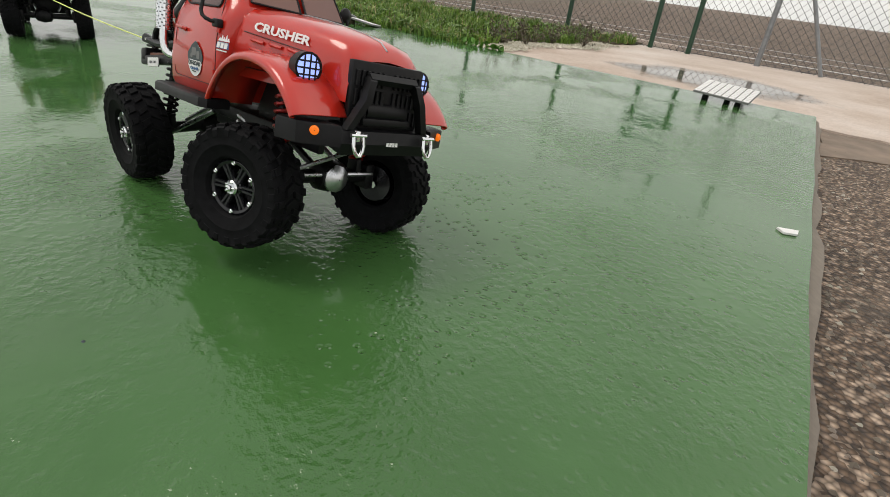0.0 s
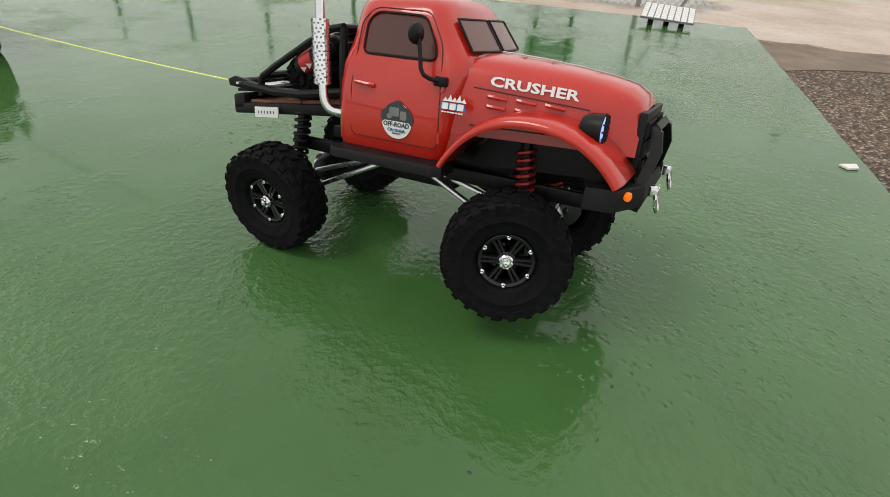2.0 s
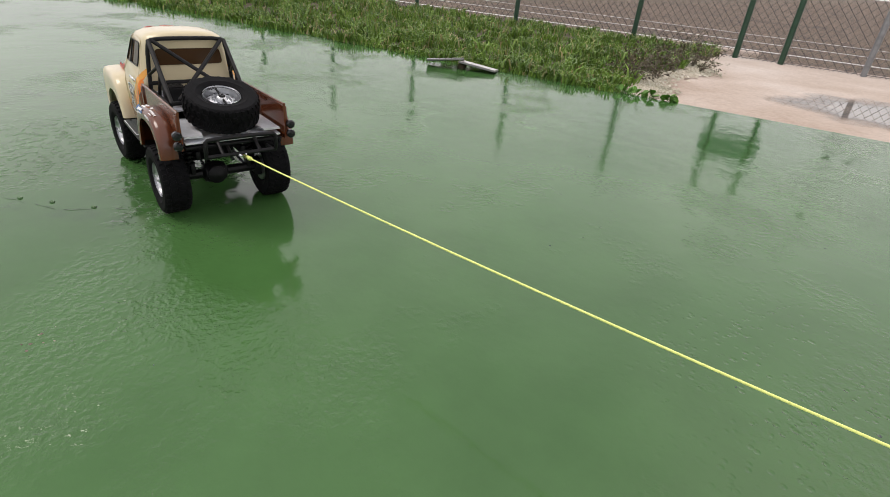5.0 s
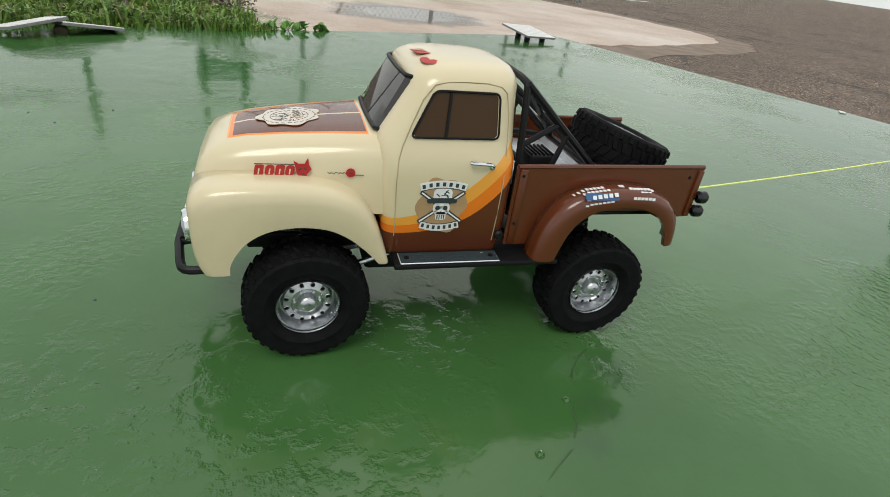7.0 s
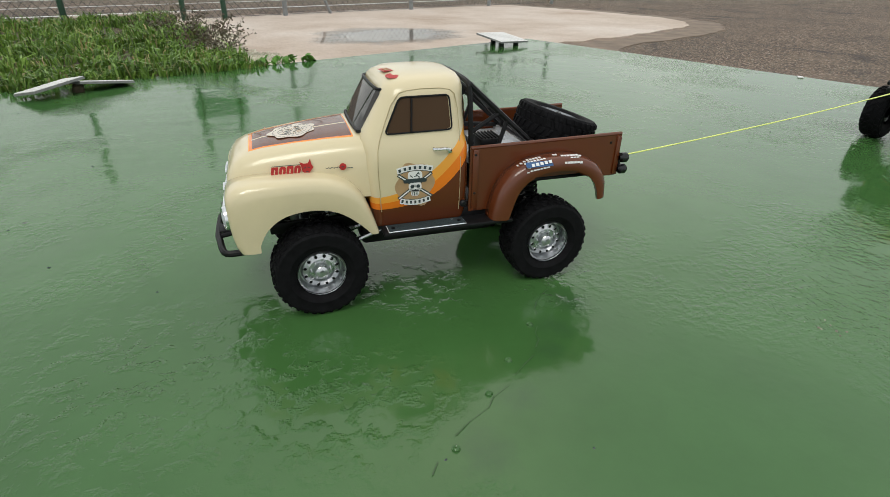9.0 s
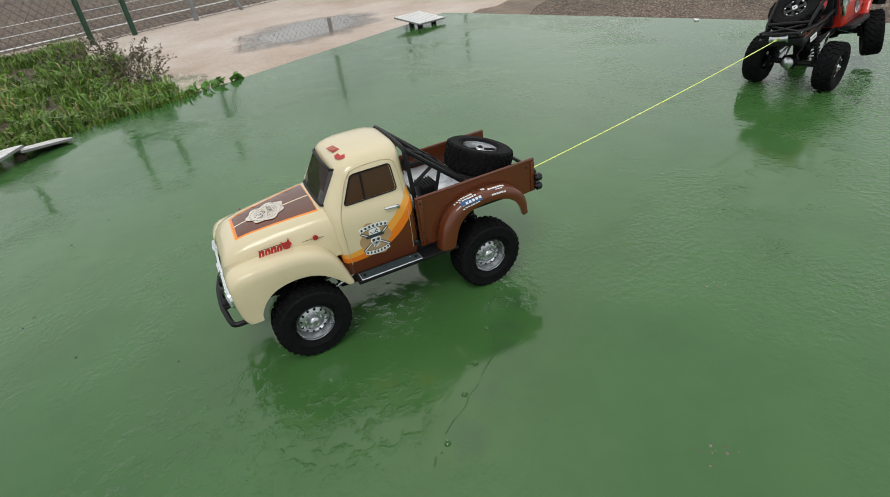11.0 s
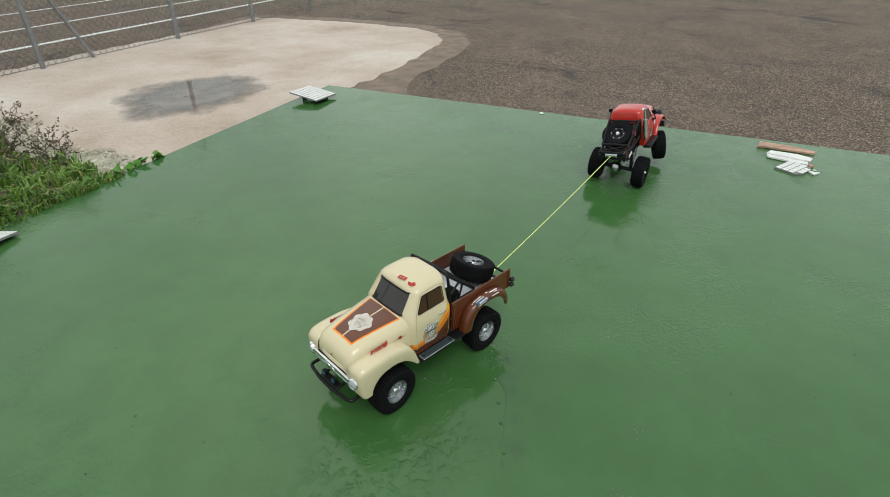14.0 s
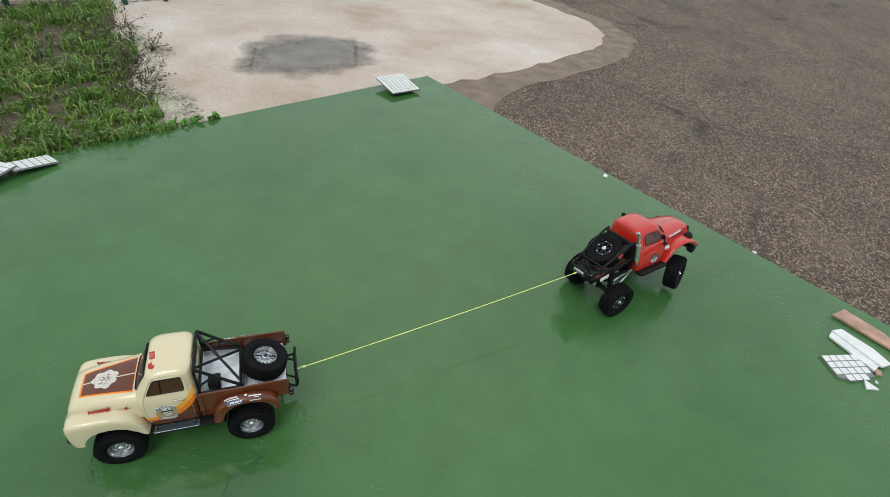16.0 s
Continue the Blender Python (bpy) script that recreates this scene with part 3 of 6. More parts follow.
def pebble_stuff(count, area, seed, size):
    rng = np.random.default_rng(seed)
    verts, faces = [], []
    for _ in range(count):
        u, v = area(rng)
        r = rng.uniform(*size)
        k = len(verts)
        for j in range(5):
            a = j * 1.2566 + rng.uniform(-0.3, 0.3)
            verts.append((u + r * math.cos(a), v + r * math.sin(a) * rng.uniform(0.6, 1), -0.012))
        verts.append((u, v, -0.012 + r * rng.uniform(0.5, 0.9)))
        faces += [(k + j, k + (j + 1) % 5, k + 5) for j in range(5)]
    return verts, faces


def pebble_point(rng):
    v = -1.7 * rng.random() ** 1.3
    return 1.68 + 0.14 * v + 0.05 * math.sin(v * 7) + rng.normal(0, 0.06), v


stuff_mesh("pebbles", *pebble_stuff(4200, pebble_point, 2, (0.005, 0.013)), PEBBLE, "pale pebbles between grass and concrete", "gravel")


def gravel_point(rng):
    v = 6.0 * rng.random()
    return -0.36 * v / 8 - 0.03 - 0.9 * rng.random() ** 1.6, v


def gravel_stuff():
    verts, faces = pebble_stuff(9000, gravel_point, 21, (0.0025, 0.007))
    return [(x, y, z - 0.019) for x, y, z in verts], faces


GRAVEL = foliage("mixed_gravel", (0.10, 0.08, 0.065), (0.2, 0.16, 0.14), (0.38, 0.35, 0.32))
stuff_mesh("gravel", *gravel_stuff(), GRAVEL, "loose mixed gravel set in the asphalt beside the slab", "gravel")


def scatter_point(rng):
    return rng.uniform(0.05, 6), rng.uniform(0.1, 6)


stuff_mesh("grit", *[(lambda vf: ([(x, y, z + 0.012) for x, y, z in vf[0]], vf[1]))(pebble_stuff(260, scatter_point, 31, (0.0012, 0.003)))][0], DARK_PRINT, "dark specks of grit on the green slab", "grit")


def crumb_point(rng):
    u, v = ((2.70, 1.99), (2.69, 2.09), (1.85, 2.18), (2.17, 2.30), (2.43, 2.26), (2.35, 2.28))[int(rng.integers(0, 6))]
    return u + rng.normal(0, 0.012), v + rng.normal(0, 0.012)


def crumb_stuff():
    verts, faces = pebble_stuff(70, crumb_point, 37, (0.001, 0.0026))
    return [(x, y, z + 0.012) for x, y, z in verts], faces


stuff_mesh("crumbs", *crumb_stuff(), GRAVEL, "crumbs of brown and pale grit lying on the slab", "grit")


def weed(name, u, v, seed, h, mat, label):
    """A dry, branching stem with small leaves."""
    rng = random.Random(seed)
    bm = bmesh.new()
    for _ in range(7):
        a = rng.uniform(0, 6.283)
        p = Vector((0, 0, 0))
        pts = [p.copy()]
        d = Vector((math.cos(a) * 0.7, math.sin(a) * 0.7, 1.0)).normalized()
        for _ in range(6):
            d = (d + Vector((rng.uniform(-0.5, 0.5), rng.uniform(-0.5, 0.5), rng.uniform(-0.35, 0.25)))).normalized()
            p = p + d * h / 6
            pts.append(p.copy())
            for _ in range(4):
                q = p + Vector((rng.uniform(-1, 1), rng.uniform(-1, 1), rng.uniform(-0.5, 1))) * h * 0.09
                s = Vector((rng.uniform(-1, 1), rng.uniform(-1, 1), rng.uniform(-1, 1))).normalized() * 0.008
                t = Vector((rng.uniform(-1, 1), rng.uniform(-1, 1), rng.uniform(-1, 1))).normalized() * 0.005
                bm.faces.new([bm.verts.new(q - s), bm.verts.new(q + t), bm.verts.new(q + s), bm.verts.new(q - t)])
        tube(bm, pts, [0.0022 - 0.00025 * i for i in range(len(pts))], 5)
    ob = link(name, bm, mat, smooth=0)
    ob.matrix_basis = SLAB @ Matrix.Translation((u, v, -0.012))
    return tagged(ob, label, "weed", group="weeds at the verge")


for i in range(16):
    r2 = random.Random(40 + i)
    v = -0.35 - i * 0.085
    weed("weed", 1.74 + 0.14 * v + 0.05 * math.sin(v * 7) + r2.uniform(-0.12, 0.18), v, 60 + i, r2.uniform(0.10, 0.2), WEED, "dry reddish weed with bare branching stems")


def leafy(u, v, seed, n=7, size=0.02):
    rng = random.Random(seed)
    plant = empty("leafy_weed", SLAB @ Matrix.Translation((u, v, -0.006)))
    tagged(plant, "small green broad-leaved weed at the slab edge", "weed", group="leafy weeds along the slab")
    stem = bmesh.new()
    for i in range(n):
        a, tilt = rng.uniform(0, 6.283), rng.uniform(0.3, 1.2)
        s = size * rng.uniform(0.7, 1.3)
        m = Matrix.Translation((rng.uniform(-0.025, 0.025), rng.uniform(-0.02, 0.02), rng.uniform(0.006, 0.03))) @ Euler((tilt, 0, a)).to_matrix().to_4x4()
        row = [(-0.1, -0.5), (-0.55, -0.15), (-0.5, 0.4), (0, 0.8), (0.5, 0.4), (0.55, -0.15), (0.1, -0.5)]
        bm = bmesh.new()
        mid = [bm.verts.new(m @ Vector((0, y * s, -0.06 * s))) for y in (-0.5, 0.1, 0.8)]
        rim = [bm.verts.new(m @ Vector((x * s, y * s, 0.3 * s * abs(x)))) for x, y in row if x]
        for q in (rim[:3], rim[:2:-1]):
            bm.faces.new((mid[0], q[0], q[1], mid[1]))
            bm.faces.new((mid[1], q[1], q[2], mid[2]))
        part("leaf", bm, LEAF, plant)
        tube(stem, [(0, 0, 0), m @ Vector((0, -0.5 * s, 0))], 0.0012, 4)
    part("stem", stem, LEAF, plant)
    return plant


for i, (u, v) in enumerate([(1.44, -0.012), (1.53, -0.02), (1.59, -0.005), (1.65, -0.02), (1.72, -0.01), (1.80, -0.02), (1.92, -0.01)]):
    leafy(u, v, 90 + i, 8, 0.026 - 0.0015 * i)

# ---------------------------------------------------------------- fence behind the verge
FV = -2.22


def fence_post(u, h, mat, label, r=0.02, strut=None):
    bm = bmesh.new()
    tube(bm, [(0, 0, 0), (0, 0, h)], r, 12)
    lathe(bm, [(r * 1.12, h - 0.005), (r * 1.12, h + 0.006), (r * 0.5, h + 0.014), (0.001, h + 0.015)], 12)
    ob = link("fence_post", bm, mat)
    ob.matrix_basis = SLAB @ Matrix.Translation((u, FV, -0.03))
    tagged(ob, label, "fence post", group="posts of the wire fence")
    if strut:
        bm = bmesh.new()
        tube(bm, [(strut, 0, 0.01), (0.0, 0, h * 0.75)], r * 0.7, 10)
        part("strut", bm, GALV, ob, "slanting galvanised brace")
    return ob


for u in (1.30, 1.00):
    fence_post(u, 1.15, POST_GREEN, "dark green painted steel fence post")
fence_post(0.50, 1.25, GALV, "galvanised steel fence post with a slanting brace", 0.019, -0.42)
for u in (-0.8, -1.85, -2.9, 2.05, 3.05, 4.05, 5.05, 6.05):
    fence_post(u, 1.15, POST_GREEN if u > 1 else GALV, "slender steel fence post")

bm = bmesh.new()
cell, top = 0.055, 1.1
u0, u1 = -3.0, 6.6
for i in range(int((u1 - u0) / cell)):
    for s in (1, -1):
        a = u0 + i * cell + (0 if s > 0 else top * 0.9)
        b = a + s * top * 0.9
        z0, z1 = 0.0, top
        tube(bm, [(a, 0, z0), (b, 0, z1)], 0.0016, 3)
for z in (0.02, 0.55, 1.09):
    tube(bm, [(u0, 0.004, z), (u1 + 0.5, 0.004, z)], 0.0018, 4)
net = link("fence_netting", bm, WIRE)
net.matrix_basis = SLAB @ Matrix.Translation((0, FV - 0.02, -0.03))
tagged(net, "sagging galvanised chain-link netting on the fence posts", "fence")

bm = bmesh.new()
box(bm, (0.42, 0.012, 0.2), None, 0.004)
board = link("fence_board", bm, BOARD_GREEN)
board.matrix_basis = SLAB @ Matrix.Translation((1.15, FV + 0.028, 0.66))
tagged(board, "plain dark green board fixed to two fence posts", "board")
for du in (-0.15, 0.15):
    bm = bmesh.new()
    box(bm, (0.025, 0.008, 0.24), Matrix.Translation((du, 0.011, 0)), 0.002)
    part("batten", bm, BLACK, board)

# road behind the fence with painted lines
for k, (v, w) in enumerate(((-3.05, 0.07), (-3.9, 0.05), (-4.9, 0.05))):
    line = sheet("road_marking", [(-6, v - 0.25), (9, v + 0.15), (9, v + 0.15 + w), (-6, v - 0.25 + w)], -0.026, ROAD_PAINT, "worn white line painted on the road", "road marking")
kerb_bm = bmesh.new()
box(kerb_bm, (0.9, 0.09, 0.05), Matrix.Translation((1.6, -2.46, -0.01)), 0.008)
kerb = link("kerb", kerb_bm, CONCRETE)
kerb.matrix_basis = SLAB
tagged(kerb, "short pale concrete kerb at the fence foot", "kerb", kind="structure")


# ---------------------------------------------------------------- broken tiles
def tile_backing(bm, w, d, m, t=0.008):
    """The grey backing of a ceramic mat of small squares."""
    box(bm, (w, d, t), m @ Matrix.Translation((0, 0, t / 2)), 0.0008, mi=1, seg=1)


def shard(bm, poly, t, m, mi=0):
    prism(bm, poly, t, m, 0.001, mi)


bm = bmesh.new()
tile_plate = empty("tile_slab")
tile_plate.matrix_basis = SLAB @ Matrix.Translation((0.32, 0.10, 0)) @ pose(0, 0, 0, 0, 0, -2)
tile_backing(bm, 0.205, 0.205, Matrix.Translation((0, 0, 0.032)) @ pose(0, 0, 0, -7, -2, 0))
corner_tile = part("tile", bm, [TILE_WHITE, GROUT], tile_plate, "square white mosaic tile", 0)
for x, y, h in ((-0.06, 0.05, 0.026), (0.06, 0.06, 0.028), (0.0, -0.07, 0.040)):
    bm = bmesh.new()
    box(bm, (0.022, 0.022, h), Matrix.Translation((x, y, h / 2)), 0.002)
    part("support", bm, BLACK, tile_plate, "small black block")
tagged(tile_plate, "white mosaic tile propped on black blocks at the slab corner", "tile")


def at(u, v, z=0.0, rz=0, rx=0, ry=0):
    return SLAB @ pose(u, v, max(z, 0.0004), rx, ry, rz)


debris = [
    ("tile_shard", "long broken brown wood-look floor tile", TILE_BROWN, at(-0.005, 2.805, 0.004, 88), [(-0.135, -0.036), (0.12, -0.03), (0.135, 0.0), (0.03, 0.038), (-0.12, 0.04)], 0.009),
    ("tile_shard", "thin broken strip of white ceramic tile", TILE_WHITE, at(0.125, 2.805, 0.012, 82, 4), [(-0.1, -0.022), (0.09, -0.03), (0.1, 0.012), (0.03, 0.026), (-0.085, 0.016)], 0.008),
    ("tile_shard", "chipped white ceramic tile strip lying under another", TILE_WHITE, at(0.165, 2.80, 0.003, 78), [(-0.09, -0.02), (0.085, -0.022), (0.08, 0.016), (-0.1, 0.012)], 0.008),
    ("tile_shard", "small triangular white tile chip", TILE_WHITE, at(0.29, 2.895, 0.001, 20), [(-0.02, -0.02), (0.024, -0.014), (0.0, 0.026)], 0.007),
    ("tile_shard", "small orange-brown chip of brick", TILE_BROWN, at(0.194, 2.889, 0.001, 40), [(-0.016, -0.008), (0.014, -0.012), (0.018, 0.006), (-0.008, 0.012)], 0.009),
    ("tile_shard", "tiny pale chip of tile", TILE_WHITE, at(0.248, 2.902, 0.001, 10), [(-0.007, -0.004), (0.006, -0.004), (0.002, 0.008)], 0.005),
    ("tile_shard", "small white plaster chip on the slab edge", TILE_WHITE, at(-0.03, 1.50, 0.001, 20), [(-0.02, -0.012), (0.016, -0.008), (0.01, 0.012), (-0.012, 0.009)], 0.004),
    ("stone", "small pale stone beside the slab edge", TILE_WHITE, SLAB @ pose(-0.14, 2.28, -0.03, 0, 0, 30), [(-0.01, -0.008), (0.009, -0.008), (0.011, 0.006), (-0.006, 0.01)], 0.014),
]
for name, label, mat, m, poly, t in debris:
    bm = bmesh.new()
    shard(bm, poly, t, Matrix())
    ob = link(name, bm, mat, smooth=0)
    ob.matrix_basis = m
    tagged(ob, label, "stone" if name == "stone" else "broken tile", group="broken tiles on the slab edge")
bm = bmesh.new()
w, d = 0.115, 0.145
poly = [(-w / 2, -d / 2), (w / 2 - 0.02, -d / 2), (w / 2, -d / 2 + 0.05), (w / 2 - 0.015, d / 2), (-w / 2 + 0.01, d / 2)]
shard(bm, poly, 0.008, Matrix(), 1)
frag = link("mosaic_fragment", bm, [TILE_WHITE, GROUT], smooth=0)
frag.matrix_basis = at(0.268, 2.815, 0.0, 58)
tagged(frag, "broken white mosaic tile with grey joints", "broken tile", group="broken tiles on the slab edge")


def square_mesh(w, d, t=0.0024):
    bm = bmesh.new()
    box(bm, (w, d, t), None, 0.0006, seg=1)
    me = bpy.data.meshes.new("square")
    bm.to_mesh(me)
    bm.free()
    me.materials.append(TILE_WHITE)
    return me


def squares(parent, w, d, nx, ny, m, t, skip=()):
    """The small white squares of a mosaic tile, each a piece of its own."""
    me = square_mesh(w / nx - 0.0045, d / ny - 0.0045)
    for i in range(nx):
        for j in range(ny):
            if (i, j) in skip:
                continue
            o = new("square", me)
            o.parent = parent
            o.matrix_basis = m @ Matrix.Translation((-w / 2 + (i + 0.5) * w / nx, -d / 2 + (j + 0.5) * d / ny, t + 0.0006))


squares(corner_tile, 0.205, 0.205, 8, 8, Matrix.Translation((0, 0, 0.032)) @ pose(0, 0, 0, -7, -2, 0), 0.008)
squares(frag, w, d, 4, 5, Matrix(), 0.008, ((3, 0), (3, 4)))

# two tiles leaning on a stone at the grass edge
for k, (x, y, z, rz, rx, ry) in enumerate(((0.855, -1.345, 0.026, 50, 10, 6), (0.735, -1.445, 0.014, 35, 7, -7))):
    bm = bmesh.new()
    tile_backing(bm, 0.17, 0.11, Matrix())
    ob = link("mosaic_tile", bm, [TILE_WHITE, GROUT], smooth=0)
    ob.matrix_basis = pose(x, y, z, rx, ry, rz)
    squares(ob, 0.17, 0.11, 6, 4, Matrix(), 0.008)
    tagged(ob, "white mosaic tile lying tilted over another" if k == 0 else "white mosaic tile lying at the grass edge", "tile")
bm = bmesh.new()
bmesh.ops.create_icosphere(bm, subdivisions=2, radius=0.02)
for v in bm.verts:
    v.co *= 1 + 0.25 * noise.noise(v.co * 60)
st = link("stone", bm, SOIL)
st.matrix_basis = pose(0.795, -1.395, 0.008)
tagged(st, "dark rounded stone under the tilted tiles", "stone")

# crack with rust spots across the slab
bm = bmesh.new()
rnd = random.Random(17)
pts = []
for i in range(26):
    f = i / 25
    pts.append((-0.20 + 0.30 * f + rnd.uniform(-0.005, 0.005) + 0.02 * math.sin(f * 9), 0.10 + 0.31 * f, 0.0008))
for a, b in zip(pts, pts[1:]):
    if rnd.random() < 0.5:
        continue
    w = rnd.uniform(0.0003, 0.0013)
    bm.faces.new([bm.verts.new(p) for p in ((a[0] - w, a[1], 0.0008), (b[0] - w, b[1], 0.0008), (b[0] + w, b[1], 0.0008), (a[0] + w, a[1], 0.0008))])
crack = link("crack", bm, simple("crack_dirt", (0.035, 0.085, 0.028), 0.3), smooth=0)
tagged(crack, "fine dark crack across the green paint", "crack", kind="structure")
for k, f in enumerate((0.1, 0.34, 0.52, 0.66, 0.85)):
    bm = bmesh.new()
    lathe(bm, [(0.0045, 0.0), (0.004, 0.0018), (0.0028, 0.001), (0.0012, 0.0022), (0.0003, 0.0024)], 12)
    bub = link("paint_blister", bm, GREEN)
    bub.matrix_basis = pose(-0.20 + 0.30 * f + 0.01, 0.10 + 0.31 * f, 0.0)
    tagged(bub, "small blister in the wet green paint", "paint blister", group="blisters along the crack")

# ---------------------------------------------------------------- wheels
def tyre_mesh(R, w, rim, lugs, lift=0.0028, plain_walls=False):
    """A moulded tyre: tread blocks pressed out of one skin, in four staggered rows and down the shoulders."""
    bm = bmesh.new()
    h = w / 2
    base = R - lift
    prof = [(rim, -0.62), (rim + 0.003, -0.8), (R * 0.66, -0.93), (R * 0.672, -0.955), (R * 0.69, -0.955), (R * 0.70, -0.945), (R * 0.79, -0.98), (R * 0.90, -0.965), (base * 0.975, -0.86), (base, -0.56), (base, -0.48), (base, -0.04), (base, 0.04), (base, 0.48), (base, 0.56), (base * 0.975, 0.86), (R * 0.90, 0.965), (R * 0.79, 0.98), (R * 0.70, 0.945), (R * 0.69, 0.955), (R * 0.672, 0.955), (R * 0.66, 0.93), (rim + 0.003, 0.8), (rim, 0.62)]
    n = lugs * 2
    step = 2 * math.pi / n
    twist = [0.0] * 7 + [0.0, 0.1, 0.35, 0.5, 1.15, 1.15, 0.5, 0.35, 0.1, 0.0] + [0.0] * 7
    rings = []
    for k, (r, f) in enumerate(prof):
        rings.append([bm.verts.new((r * math.cos((i + twist[k] + 0.12 * math.sin(i * 2.3)) * step), r * math.sin((i + twist[k] + 0.12 * math.sin(i * 2.3)) * step), f * h)) for i in range(n)])
    grid = []
    for a, b in zip(rings, rings[1:]):
        grid.append([bm.faces.new((a[i], a[(i + 1) % n], b[(i + 1) % n], b[i])) for i in range(n)])
    bmesh.ops.recalc_face_normals(bm, faces=bm.faces[:])
    blocks = [grid[k][i] for k, odd in ((8, 0), (10, 1), (12, 0), (14, 1)) for i in range(n) if i % 2 == odd]
    joined = [grid[7][i] for i in range(n) if i % 2 == 0] + [grid[15][i] for i in range(n) if i % 2 == 1]
    walls = [grid[k][i] for k, odd in ((6, 1), (16, 0)) for i in range(n) if i % 2 == odd]
    bmesh.ops.inset_individual(bm, faces=blocks, thickness=0.0005, depth=lift)
    bmesh.ops.inset_individual(bm, faces=blocks, thickness=0.0006, depth=0.0003)
    bmesh.ops.inset_individual(bm, faces=joined, thickness=0.0005, depth=lift * (0.2 if plain_walls else 0.5))
    if not plain_walls:
        bmesh.ops.inset_individual(bm, faces=walls, thickness=0.0007, depth=lift * 0.2)
    me = bpy.data.meshes.new("tyre")
    bm.to_mesh(me)
    bm.free()
    me.shade_smooth()
    me.set_sharp_from_angle(angle=radians(32))
    me.materials.append(RUBBER)
    return me


def wheel(parent, m, tyre_me, rim_parts, name="wheel"):
    """m: the wheel's middle, local z along the axle and outwards."""
    w = empty(name, m, parent)
    t = new("tyre", tyre_me)
    t.parent = w
    for nm, me, label, *at_m in rim_parts:
        o = new(nm, me)
        o.parent = w
        if at_m:
            o.matrix_basis = at_m[0]
        if label:
            tagged(o, label)
    return w


def mesh_of(name, bm, mats, smooth=35):
    me = bpy.data.meshes.new(name)
    bm.to_mesh(me)
    bm.free()
    for k in mats if isinstance(mats, (list, tuple)) else [mats]:
        me.materials.append(k)
    me.shade_smooth()
    me.set_sharp_from_angle(angle=radians(smooth))
    return me


def steel_rim(rr, face):
    """A silver steel wheel: dished disc with twelve round holes and a hub boss."""
    bm = bmesh.new()
    lathe(bm, [(rr * 1.03, face + 0.001), (rr * 1.06, face - 0.003), (rr * 0.97, face - 0.002), (rr * 0.93, face - 0.006), (rr * 0.9, face - 0.016), (rr * 0.86, face - 0.016), (rr * 0.78, face - 0.0105), (rr * 0.55, face - 0.008), (rr * 0.50, face - 0.012), (rr * 0.32, face - 0.012)], 36)
    lathe(bm, [(rr * 1.06, face - 0.003), (rr * 1.0, -0.018), (rr * 0.3, -0.018)], 24)
    for i in range(12):
        a = 2 * math.pi * (i + 0.5) / 12
        m = Matrix.Translation((rr * 0.70 * math.cos(a), rr * 0.70 * math.sin(a), face - 0.0088)) @ Matrix.Rotation(a, 4, "Z") @ Matrix.Diagonal((1.0, 0.82, 1, 1))
        lathe(bm, [(rr * 0.092, 0.0006), (rr * 0.085, 0.0008), (rr * 0.078, -0.002)], 12, m)
        disc(bm, rr * 0.08, m @ Matrix.Translation((0, 0, 0.0001)), 12, 1)
    rim = mesh_of("rim", bm, [STEEL, BLACK])
    bm = bmesh.new()
    lathe(bm, [(rr * 0.34, face - 0.012), (rr * 0.30, face - 0.004), (rr * 0.24, face - 0.002), (rr * 0.13, face - 0.001), (rr * 0.11, face + 0.002), (0.0004, face + 0.002)], 16)
    for i in range(6):
        a = 2 * math.pi * i / 6
        lathe(bm, [(0.0015, -0.003), (0.0015, 0.001), (0.0004, 0.0016)], 6, Matrix.Translation((rr * 0.41 * math.cos(a), rr * 0.41 * math.sin(a), face - 0.010)))
    hub = mesh_of("hub", bm, STEEL)
    return [("rim", rim, "silver steel rim with round holes"), ("hub", hub, "")]


